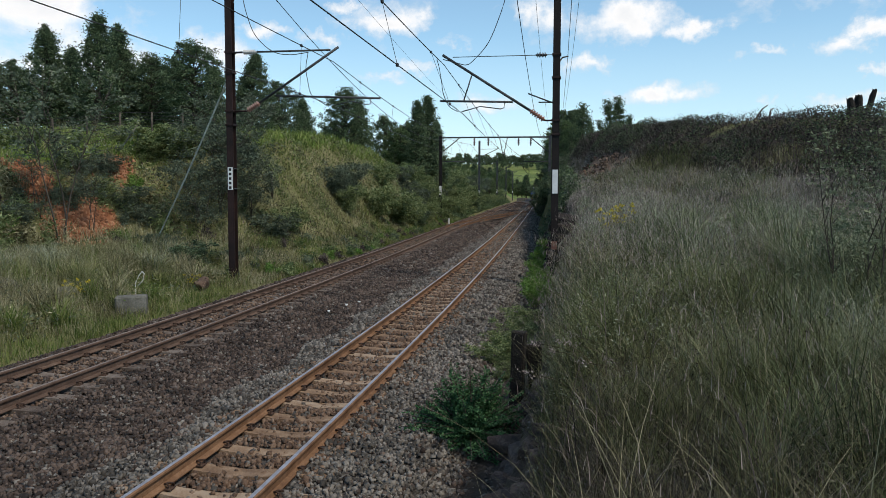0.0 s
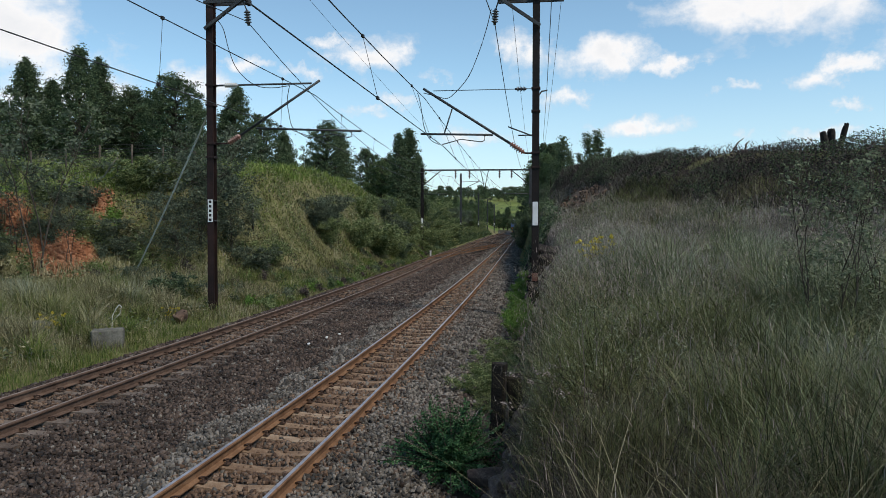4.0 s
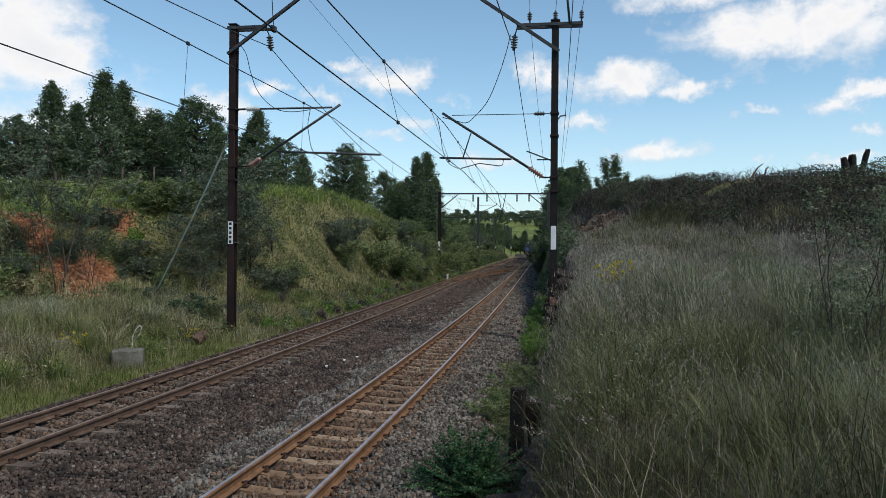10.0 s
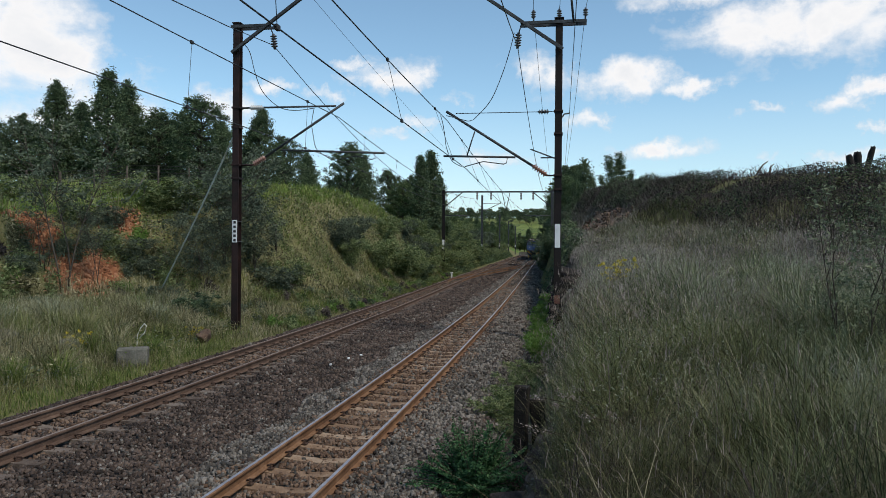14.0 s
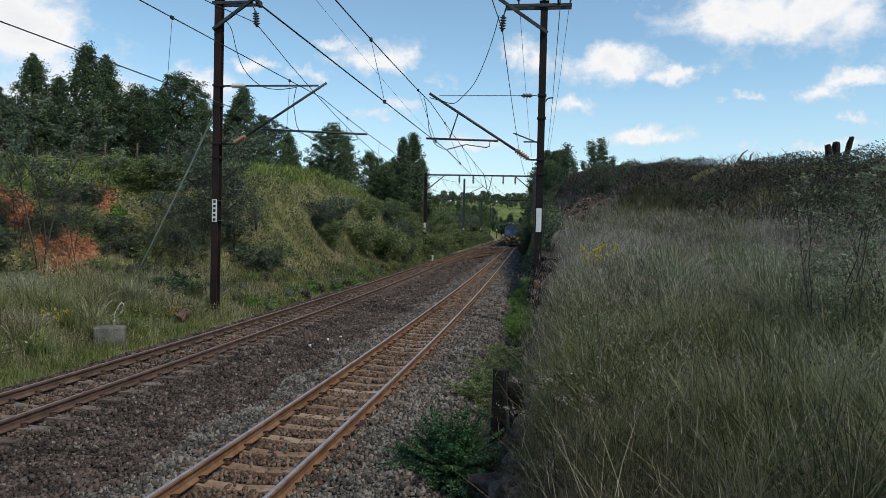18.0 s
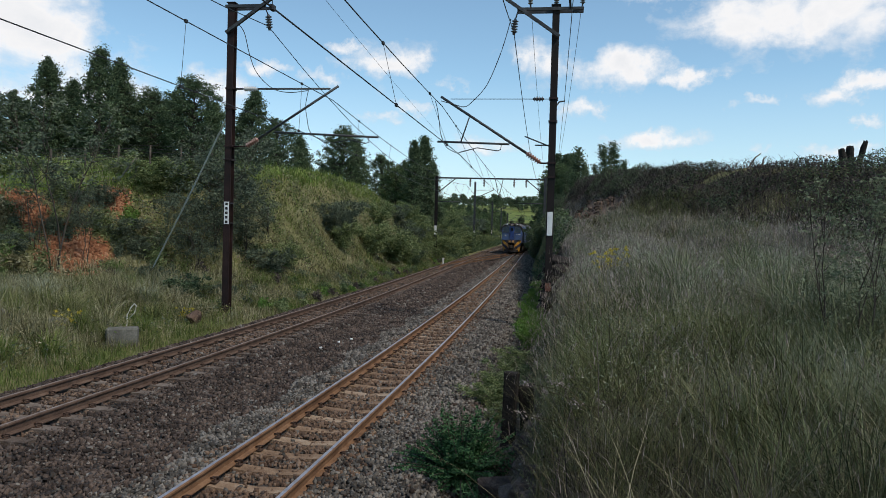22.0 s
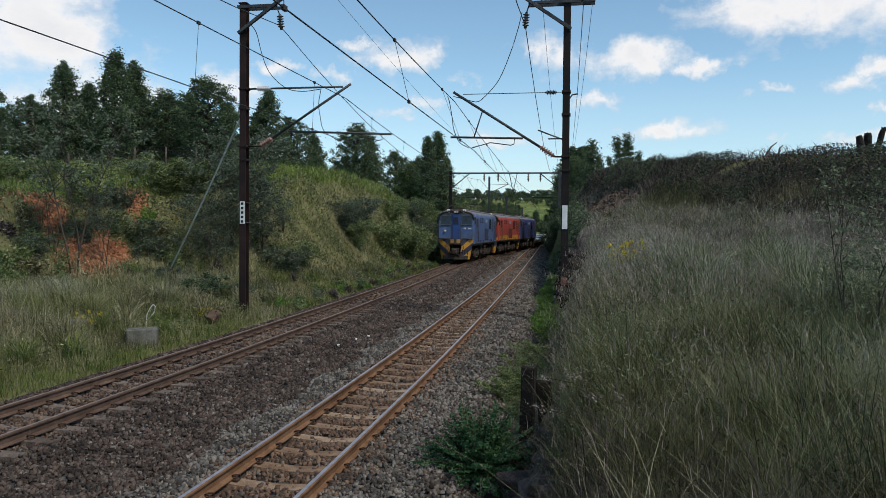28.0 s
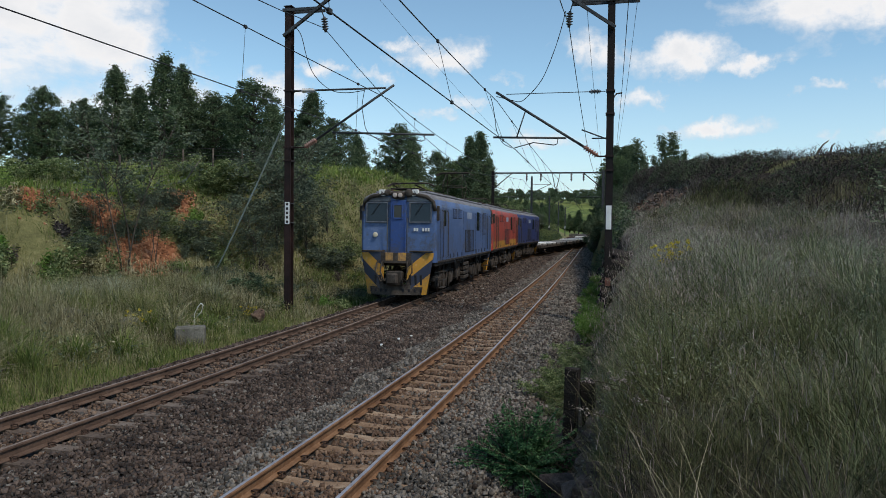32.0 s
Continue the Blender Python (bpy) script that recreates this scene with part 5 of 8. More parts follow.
def build_seed_stems():
    # long arching stems with pale fluffy heads at the edge of the bank
    rng = np.random.default_rng(24)
    for i in range(9):
        az, d = (-3.4 + 0.75 * (i % 7) + rng.uniform(-0.3, 0.3), 5.2 + 0.28 * (i % 5) + rng.uniform(0, 0.4))
        x, y = d * math.sin(radians(az)) + 0.42, d * math.cos(radians(az))
        st = root("seeding_stem", pose(x, y, float(ground_z(x, y)) - 0.02, 0, 0, rng.uniform(140, 220)), "thin arching grass stem with a pale fluffy seed head", "grass stem", "seeding stems")
        L, h = rng.uniform(0.3, 0.6), rng.uniform(0.22, 0.5)
        pts = [Vector((L * f ** 1.6, 0, h * (f * 1.5 - 0.6 * f * f))) for f in (0, 0.2, 0.4, 0.6, 0.8, 1.0)]
        bm = bmesh.new()
        tube(bm, pts, 0.0028, 4)
        part("stem", bm, M["grass_dry"], st)
        d_ = (pts[-1] - pts[-2]).normalized()
        C = np.array([tuple(pts[-1] + d_ * rng.uniform(-0.01, 0.09) + Vector(rng.normal(0, 0.012, 3))) for _ in range(34)])
        hd = new("seed_head", leaves("seed_head", C, 0.012, M["seed"], rng))
        hd.parent = st
        hd["kind"] = "stuff"


build_seed_stems()


def build_left_grass():
    rng = np.random.default_rng(22)
    for i, (y0, y1, tufts, per, w, segs) in enumerate(((8, 22, 3400, 26, 0.010, 2), (22, 40, 3400, 20, 0.016, 2), (40, 90, 4200, 16, 0.028, 2))):
        ty = rng.uniform(y0, y1, tufts)
        tx = track_x(ty) - np.interp(ty, [20, 50], [5.72, 6.0]) - rng.uniform(0, 1, tufts) ** 1.2 * np.where(ty < 40, 5 + 0.42 * ty, 3.0)
        fx, cx = lerp_table(ty, LEFT, 1), lerp_table(ty, LEFT, 3)
        keep = ((fx - tx) / (fx - cx) < 0.15) | (rng.random(tufts) < 0.12)
        tx, ty = tx[keep], ty[keep]
        du = track_x(ty) - 5.9 - tx
        th = rng.uniform(0.25, 0.7, len(tx)) * np.clip(0.35 + du * 0.28, 0.3, 1.6)
        green = 0.8 * waves(tx, ty, 0.7) + 0.4 * waves(tx, ty, 1.9) - np.minimum(du, 5) * 0.24 + 0.62 + rng.normal(0, 0.4, len(tx))
        for mat, sel, label in (("verge_dry", green < -0.12, "pale dry grass on the verge beside the track"), ("verge_mid", (green >= -0.12) & (green < 0.4), "rough olive grass on the verge beside the track"),
                                ("grass_green", green >= 0.4, "fresh green grass on the verge beside the track")):
            X, Y, H = np.repeat(tx[sel], per), np.repeat(ty[sel], per), np.repeat(th[sel], per)
            X, Y = tufted(rng, X, Y, 0.16)
            blades("verge_grass", X, Y, ground_z(X, Y), H * rng.uniform(0.4, 1.15, len(X)), w * rng.uniform(0.7, 1.3, len(X)), M[mat], 51 + i, label, 0.3, segs)
    for mat, n, size, label in (("verge_dry", 9000, 0.035, "dry leaf bits among the verge grass"), ("grass_green", 9000, 0.04, "broad green leaves among the verge grass"), ("leaf_blue", 9000, 0.04, "grey-green weeds among the verge grass"), ("brush", 5000, 0.035, "dead brown weeds among the verge grass")):
        y = rng.uniform(9, 42, n)
        x = track_x(y) - 6.9 - rng.uniform(0, 1, n) ** 1.2 * (3 + 0.35 * y)
        ok = (waves(x + n + len(mat), y, 1.2) + rng.normal(0, 0.35, n) > 0.15) & (x > lerp_table(y, LEFT, 1) - 0.5)
        x, y = x[ok], y[ok]
        z = ground_z(x, y) + rng.uniform(0.03, 0.5, len(x))
        tagged(new("verge_weeds", leaves("verge_weeds", np.stack([x, y, z], -1), size, M[mat], rng, long=2.2)), label, "weeds", kind="stuff")
    # the grassed mound and the meadow above it
    n = 30000
    y = rng.uniform(30, 66, n)
    fx, cx = lerp_table(y, LEFT, 1), lerp_table(y, LEFT, 3)
    v = rng.uniform(0.0, 1.35, n)
    x = fx - v * (fx - cx)
    top = np.clip((v - 0.55) * 2.2, 0, 1) + 0.4 * waves(x, y, 0.6) + rng.normal(0, 0.25, n)
    for mat, sel, label in (("verge_mid", (top < 0.5) & (top > 0.1), "rough grass on the steep side of the mound"), ("meadow", (top >= 0.45), "bright green grass on top of the mound"),
                            ("verge_dry", (top <= 0.22) | (rng.random(n) < 0.12), "straw-coloured dead grass on the mound")):
        blades("mound_grass", x[sel], y[sel], ground_z(x[sel], y[sel]), rng.uniform(0.1, 0.38, sel.sum()), rng.uniform(0.02, 0.05, sel.sum()), M[mat], 61, label, 0.7, 2)
    # weeds and dead patches on the side of the mound, and on the soil bank
    for mat, n, size, lo, label in (("leaf_mound", 16000, 0.075, 0.35, "small leafy weeds on the mound"), ("brush", 7000, 0.06, 0.4, "dead brown weeds on the mound"), ("verge_dry", 14000, 0.06, -0.1, "straw-coloured weeds on the mound")):
        y = rng.uniform(24, 68, n * 3)
        fx, cx = lerp_table(y, LEFT, 1), lerp_table(y, LEFT, 3)
        v = rng.uniform(0.0, 1.0, n * 3)
        x = fx - v * (fx - cx)
        k = waves(x * 1.0 + n, y, 1.3) + 0.6 * waves(x, y + n, 2.9) + rng.normal(0, 0.25, n * 3)
        ok = (k > lo) & (soil_mask(x, y) < 0.55)
        x, y = x[ok][:n], y[ok][:n]
        C = np.stack([x, y, ground_z(x, y) + rng.uniform(0.02, 0.3, len(x)) ** 1.3], -1)
        tagged(new("mound_weeds", leaves("mound_weeds", C, size, M[mat], rng, long=2.0)), label, "weeds", kind="stuff")
    n = 15000
    y = rng.uniform(14, 60, n)
    cx = lerp_table(y, LEFT, 3)
    x = cx + 0.8 - rng.uniform(0, 1, n) ** 1.5 * 18
    blades("meadow_grass", x, y, ground_z(x, y), rng.uniform(0.2, 0.65, n), rng.uniform(0.04, 0.08, n), M["meadow"], 63, "lush green meadow grass above the soil bank", 0.4, 2)


build_left_grass()


# ---- trees and shrubs ----
def build_woods():
    rng = random.Random(5)
    pine = [build_tree("tree", 100 + i, 10.0, 2.6 + 0.3 * i, 0.10, M["leaf_dark"], 0.115, 24000, "tall dark-green tree at the edge of the wood", "cone", 300, 0.05, 0.045, group="trees of the wood") for i in range(3)]
    gum = [build_tree("tree", 110 + i, 10.0, 2.7, 0.16, M["leaf_dark"], 0.115, 25000, "broad dark tree with a ragged crown", "round", 320, 0.0, 0.045, group="trees of the wood") for i in range(3)]
    # bearing, distance, height of the top
    tops = [(-48, 60, 12), (-45.1, 62, 12.1), (-42.5, 60, 12.4), (-40.1, 62, 12.0), (-38.0, 60, 14.3), (-36.3, 66, 14.0), (-35.0, 58, 15.0), (-33.3, 62, 15.2), (-31.4, 60, 12.9), (-29.4, 64, 13.2),
            (-27.4, 66, 13.1), (-24.7, 60, 13.4), (-22.6, 72, 13.0), (-21.0, 80, 12.6), (-18.1, 80, 13.6), (-16.8, 85, 12.9), (-15.0, 95, 12.4), (-13.2, 88, 11.0)]
    for i, (az, d, top) in enumerate(tops):
        x, y = at_bearing(az, d)
        z = float(ground_z(x, y))
        proto = pine[i % 3] if i in (4, 6, 7, 11, 13) or i % 5 == 0 else gum[i % 3]
        place(proto, x, y, (top - z) / 10.0, rng.uniform(0, 360), 1.05)
    # a second, lower row fills the wood behind
    for i in range(18):
        az = -50 + i * 2.1 + rng.uniform(-0.5, 0.5)
        d = rng.uniform(56, 78) + max(0, az + 28) * 1.8
        x, y = at_bearing(az, d)
        place((pine + gum)[i % 6], x, y, rng.uniform(0.5, 0.74) * (1.0 if az < -24 else 0.9), rng.uniform(0, 360), 1.25)
    # the dark tree behind the portal, and trees along the far cutting
    feather = build_tree("tree", 130, 10.0, 2.2, 0.12, M["leaf_dark"], 0.14, 15000, "tall feathery dark tree beside the cutting", "cone", 190, 0.0, 0.05, group="trees beside the cutting")
    wattle = build_tree("tree", 131, 8.0, 2.6, 0.15, M["leaf_green"], 0.14, 13000, "bushy green tree beside the cutting", "round", 170, 0.0, 0.06, group="trees beside the cutting")
    for az, d, s in ((-11.9, 80, 0.98), (-11.2, 84, 0.82), (-12.7, 78, 0.78)):
        x, y = at_bearing(az, d)
        place(feather, x, y, s, az * 40, 0.95)
    for az, d, s in ((-10.6, 92, 0.42), (-9.3, 105, 0.36), (-8.4, 120, 0.4), (-10.0, 115, 0.42), (-9.0, 140, 0.5), (-8.0, 150, 0.5), (-7.2, 165, 0.6), (-7.9, 175, 0.65), (-6.9, 200, 0.8), (-11.6, 100, 0.5), (-12.6, 92, 0.6),
                     (-10.9, 130, 0.45), (-6.5, 230, 1.1), (-13.9, 84, 0.7)):
        x, y = at_bearing(az, d)
        place(wattle, x, y, s, az * 77, 1.1)
    # dark growth either side of the far bend, and closing the view below the field
    for i in range(26):
        y = 236 + i * 4.2
        side = -1 if i % 2 else 1
        x = float(track_x(y)) + (6.5 + 2 * (i % 4)) * side - (8 if side < 0 else 0)
        place(wattle if i % 3 else feather, x, y, 0.55 + 0.1 * (i % 4), i * 47, 1.5)
    for i in range(22):
        x, y = at_bearing(-9.5 + i * 0.34, 352 + 5 * (i % 3))
        place(feather if i % 2 else wattle, x, y, 0.75 + 0.12 * (i % 4), i * 53, 1.5)
    # trees on the crest of the right-hand cutting
    slim = build_tree("tree", 140, 5.0, 0.9, 0.05, M["leaf_dark"], 0.11, 4200, "slender dark tree on the crest of the cutting", "cone", 60, 0.0, 0.09, group="trees on the crest")
    for az, d, s in ((-0.3, 72, 0.85), (0.3, 74, 0.6), (1.8, 70, 0.85), (2.4, 71, 0.9), (3.0, 72, 0.62), (-1.2, 76, 0.5), (1.1, 73, 0.55), (-2.0, 80, 0.5)):
        x, y = at_bearing(az, d)
        place(slim, x, y, s, az * 50, 1.15)
    # dark thicket by the right-hand side of the line
    for i in range(12):
        y = 88 + i * 7.5
        x = float(track_x(y)) + 5.0 + (i % 3) * 0.8
        place(wattle if i % 3 == 0 else feather, x, y, 0.50 + 0.12 * (i % 4) * 0.8, i * 61, 1.4)
    # taller growth on the sunny side of the far cutting, which shades the line
    for i in range(17):
        y = 150 + i * 6.0
        place(feather if i % 2 else wattle, float(track_x(y)) + 7.4 + 0.5 * (i % 3), y, 0.92 + 0.1 * (i % 3), i * 83, 1.15)
    for az, d, k in ((-2.75, 165, 1.35), (-2.2, 150, 1.25), (-1.9, 140, 1.2)):
        x, y = at_bearing(az, d)
        place(feather, x, y, k, az * 90, 1.2)
    # the trees on the crest that keep the bend in shade
    for i in range(16):
        y = 82 + i * 4.4
        place(feather if i % 3 else wattle, float(track_x(y)) + 5.3 + 0.5 * (i % 3), y, 0.4 + 0.05 * (i % 3), i * 71, 0.8)
    # pines along the skyline
    sky = build_tree("tree", 150, 10.0, 3.0, 0.34, M["leaf_dark"], 0.7, 800, "distant tree in the row on the hill", "round", 30, 0.0, 0.12, group="trees on the hill")
    for i in range(70):
        az = -14 + i * 0.18 + rng.uniform(-0.07, 0.07)
        d = rng.uniform(620, 660)
        x, y = at_bearing(az, d)
        place(sky, x, y, rng.uniform(0.6, 1.1), rng.uniform(0, 360))
        if i % 3:
            x, y = at_bearing(az + rng.uniform(-0.09, 0.09), d - 12)
            place(sky, x, y, rng.uniform(0.25, 0.6), rng.uniform(0, 360), 1.5)


build_woods()


def build_shrubs():
    rng = random.Random(6)
    acacia = build_tree("small_tree", 160, 6.0, 2.3, 0.18, M["leaf_blue"], 0.085, 9000, "small grey-green thorn tree with several thin stems", "round", 130, -0.05, 0.075, "tree", 3)
    x, y = at_bearing(-26.9, 35.5)
    place(acacia, x, y, 0.92, 20, 1.0)
    x, y = at_bearing(-24.9, 36.5)
    place(acacia, x, y, 0.62, 130, 1.05)
    x, y = at_bearing(-28.2, 34.0)
    place(acacia, x, y, 0.55, 230, 1.15)
    sap = build_tree("small_tree", 161, 6.0, 1.35, 0.5, M["leaf_blue"], 0.075, 2600, "slender grey-green sapling on the red soil bank", "round", 90, 0.02, 0.06, "tree", 3)
    for az, d, s, wd in ((-37.2, 32, 1.12, 1.1), (-38.6, 33, 0.55, 1.0), (-35.4, 33, 0.5, 1.1)):
        x, y = at_bearing(az, d)
        place(sap, x, y, s, az * 33, wd)
    bush = [build_tree("bush", 170 + i, 2.0, 1.25, 0.05, M[m], 0.085, 6000, lab, "flat", 70, -0.1, 0.15, "bush", 3, grp)
            for i, (m, lab, grp) in enumerate((("leaf_mound", "leafy green bush on the cutting side", "bushes"), ("leaf_dark", "dense dark bush on the cutting side", "bushes"), ("leaf_blue", "grey-green bush on the bank", "bushes"),
                                               ("leaf_bright", "bright green weeds beside the track", "weeds")))]
    # bushes at the foot and end of the mound, and down the far side of the cutting
    for y in np.arange(44, 200, 1.9):
        y = float(y)
        fx, cx = float(lerp_table(y, LEFT, 1)), float(lerp_table(y, LEFT, 3))
        for k in range(2 if y < 100 else 1):
            lo = 0.0 if y > 57 else 0.12
            v = rng.uniform(lo, 0.95 if y > 56 else 0.55)
            if y < 52 and rng.random() < 0.7:
                continue
            place(bush[rng.choice((0, 0, 0, 2, 0, 0, 1))], fx - v * (fx - cx), y, rng.uniform(0.5, 1.05) * (1 if y < 90 else 1.35), rng.uniform(0, 360), rng.uniform(0.9, 1.3))
    # right side beyond the rock face
    for y in np.arange(58, 130, 2.6):
        y = float(y)
        fx, cx = float(lerp_table(y, RIGHT, 1)), float(lerp_table(y, RIGHT, 3))
        v = rng.uniform(0.0, 0.9)
        place(bush[rng.choice((1, 1, 2))], fx + v * (cx - fx), y, rng.uniform(0.5, 0.95), rng.uniform(0, 360), rng.uniform(0.9, 1.3))
    # a heap of creeper on the edge of the meadow
    for az, d, k in ((-30.9, 37.2, 0.62), (-29.9, 37.6, 0.72), (-31.8, 36.8, 0.4)):
        x, y = at_bearing(az, d)
        place(bush[0], x, y, k, az * 57, 1.5)
    # low bushes along the foot of the soil bank and plateau edge
    for az, d, s, k in ((-34.5, 45, 0.4, 0), (-41, 40, 0.7, 0), (-43, 40, 0.8, 0), (-28.9, 27.8, 0.55, 1), (-23.2, 36, 0.7, 2), (-22.0, 38, 0.65, 0), (-28.0, 39, 0.7, 2),
                        (-26.5, 39, 0.8, 2), (-39.0, 30, 0.45, 2), (-26.4, 29, 0.4, 2), (-38.2, 41, 0.5, 0), (-34.4, 35.4, 0.45, 2), (-35.8, 35.2, 0.32, 2), (-33.2, 34.4, 0.55, 2), (-37.4, 34.0, 0.3, 2), (-32.0, 34.0, 0.5, 2), (-39.8, 32.4, 0.45, 2), (-31.0, 32.5, 0.5, 2), (-36.4, 40.2, 0.4, 0), (-33.6, 39.5, 0.45, 0)):
        x, y = at_bearing(az, d)
        place(bush[k], x, y, s * 0.85, az * 91, 1.35)
    # weeds between the ballast and the bank
    for i in range(26):
        y = 19.5 + i * 0.62
        u = 2.55 + 0.45 * rng.random()
        place(bush[3], float(track_x(y)) + u, y, rng.uniform(0.16, 0.34), rng.uniform(0, 360), 1.2)
    for u, y, s in ((2.1, 13.6, 0.22), (2.3, 14.4, 0.26), (2.15, 15.3, 0.2), (2.45, 16.0, 0.25), (2.35, 12.6, 0.14), (2.5, 17.5, 0.25)):
        place(bush[0], float(track_x(y)) + u, y, s, u * 900, 1.3)
    # a feathery sapling and a stiff weed among the grass on the bank
    fro = build_tree("sapling", 180, 1.9, 0.55, 0.15, M["leaf_reed"], 0.026, 800, "feathery grey-green sapling standing in the grass", "cone", 34, -0.25, 0.05, "sapling", 2)
    for az, d, s in ((16.6, 9.2, 1.1), (18.3, 9.3, 1.15), (19.6, 9.0, 1.0), (21.0, 9.6, 1.1), (22.8, 8.8, 1.0), (24.5, 9.5, 0.9)):
        x, y = at_bearing(az, d)
        place(fro, x, y, s, az * 71)
    yellow = build_tree("flowering_weed", 181, 0.9, 0.42, 0.45, M["yellow_flower"], 0.035, 500, "flat-topped weed with small yellow flowers", "flat", 26, 0.0, 0.05, "weed", 3)
    for az, d, s in ((2.4, 17.2, 0.98), (1.7, 17.6, 0.85)):
        x, y = at_bearing(az, d)
        place(yellow, x, y, s, az * 71)
    for az, d, s in ((-36.6, 21.0, 0.75), (-29.0, 24.0, 0.6)):
        x, y = at_bearing(az, d)
        place(yellow, x, y, s, az * 71)


build_shrubs()


def thicket(name, spots, mat, leaf, count, label, seed, long=1.7):
    """Many low bushes grown into one another: x, y, radius and height of each."""
    rng = np.random.default_rng(seed)
    out = []
    for x, y, r, h in spots:
        k = 9
        cx, cy, cz = x + rng.normal(0, 0.45 * r, k), y + rng.normal(0, 0.45 * r, k), h * rng.uniform(0.25, 0.95, k)
        pick = rng.integers(0, k, count)
        f = rng.uniform(0.35, 1.0, count)
        C = np.stack([x + (cx[pick] - x) * f, y + (cy[pick] - y) * f, cz[pick] * f ** 0.8], -1) + rng.normal(0, 1, (count, 3)) * np.array([0.2 * r, 0.2 * r, 0.12 * h])
        C[:, 2] = np.maximum(C[:, 2], 0.04) + ground_z(C[:, 0], C[:, 1])
        out.append(C)
    return tagged(new(name, leaves(name, np.concatenate(out), leaf, mat, rng, long=long)), label, "bushes", kind="stuff")


def build_thickets():
    rng = np.random.default_rng(77)
    # growth right up to the ballast beyond the far track
    kinds = {"leaf_mound": [], "leaf_green": [], "leaf_blue": [], "leaf_bright": [], "brush": []}
    for y in np.arange(25, 84, 0.42):
        u = -6.35 - rng.uniform(0.0, 1.0) ** 1.5 * (3.2 if y < 36 else 2.2)
        kinds[rng.choice(["leaf_mound", "leaf_green", "leaf_blue", "leaf_bright", "brush", "leaf_mound"])].append((float(track_x(y)) + u, float(y), rng.uniform(0.2, 0.5), rng.uniform(0.2, 0.6)))
    for m, spots in kinds.items():
        thicket("verge_bushes", spots, M[m], 0.055, 420, {"brush": "dead brown weeds along the ballast", "leaf_bright": "bright green weeds along the ballast"}.get(m, "low leafy weeds along the ballast"), 5 + len(spots))
    # tall leafy weeds over the rest of the soil bank
    for m, n, h, label in (("leaf_mound", 34, 1.0, "tall pale-leaved weeds on the soil bank"), ("leaf_bright", 12, 0.7, "fresh green weeds on the soil bank"), ("verge_dry", 22, 0.8, "tall straw-coloured weeds on the soil bank"), ("brush", 14, 0.5, "dead brown weeds on the soil bank")):
        spots = []
        while len(spots) < n:
            y = rng.uniform(15, 30)
            fx, cx = float(lerp_table(y, LEFT, 1)), float(lerp_table(y, LEFT, 3))
            x = fx - rng.uniform(-0.15, 0.85) * (fx - cx)
            if soil_mask(np.array(x), np.array(y)) < 0.25:
                spots.append((x, float(y), rng.uniform(0.3, 0.7), h * rng.uniform(0.5, 1.2)))
        thicket("bank_weeds", spots, M[m], 0.07, 420, label, 88 + n, 2.4)
    # weeds half hiding the red soil
    spots = [(float(x), float(y), rng.uniform(0.3, 0.6), rng.uniform(0.3, 0.8)) for x, y in ((-20.6, 26.6), (-20.9, 27.3), (-20.3, 27.9), (-19.8, 28.4), (-21.5, 25.8), (-22.2, 26.0), (-20.2, 27.2), (-19.2, 28.6), (-18.6, 28.2), (-18.3, 27.2), (-20.9, 28.4), (-22.8, 25.0), (-18.0, 28.9))]
    thicket("bank_weeds", spots[0::2], M["leaf_blue"], 0.06, 650, "grey-green weeds on the red soil bank", 86)
    thicket("bank_weeds", spots[1::2], M["leaf_mound"], 0.06, 450, "leafy weeds on the red soil bank", 87)
    spots = [(float(track_x(y)) - 7.0 - rng.uniform(0, 1.3), float(y), rng.uniform(0.7, 1.3), rng.uniform(0.6, 1.7)) for y in np.arange(78, 210, 1.0)]
    thicket("lineside_bushes", spots[0::2], M["leaf_green"], 0.12, 800, "green bushes crowding the far track", 81)
    thicket("lineside_bushes", spots[1::2], M["leaf_dark"], 0.12, 800, "dark bushes crowding the far track", 82)
    # the thicket that crowds the near track before the bend
    spots = [(float(track_x(y)) + 2.75 + rng.uniform(0, 1.1) + (0.3 if y < 46 or y > 62 else 0), float(y), rng.uniform(0.5, 0.8), rng.uniform(0.7, 1.3) * (0.8 if y < 44 else 1.2 if y < 62 else 1.45)) for y in np.arange(33, 150, 0.95)]
    thicket("bank_bushes", spots[0::2], M["leaf_dark"], 0.075, 700, "dark bushes below the rock face", 83)
    thicket("bank_bushes", spots[1::4], M["leaf_blue"], 0.075, 700, "grey-green bushes below the rock face", 84)
    thicket("bank_bushes", spots[3::4], M["leaf_green"], 0.075, 700, "green bushes below the rock face", 85)


build_thickets()


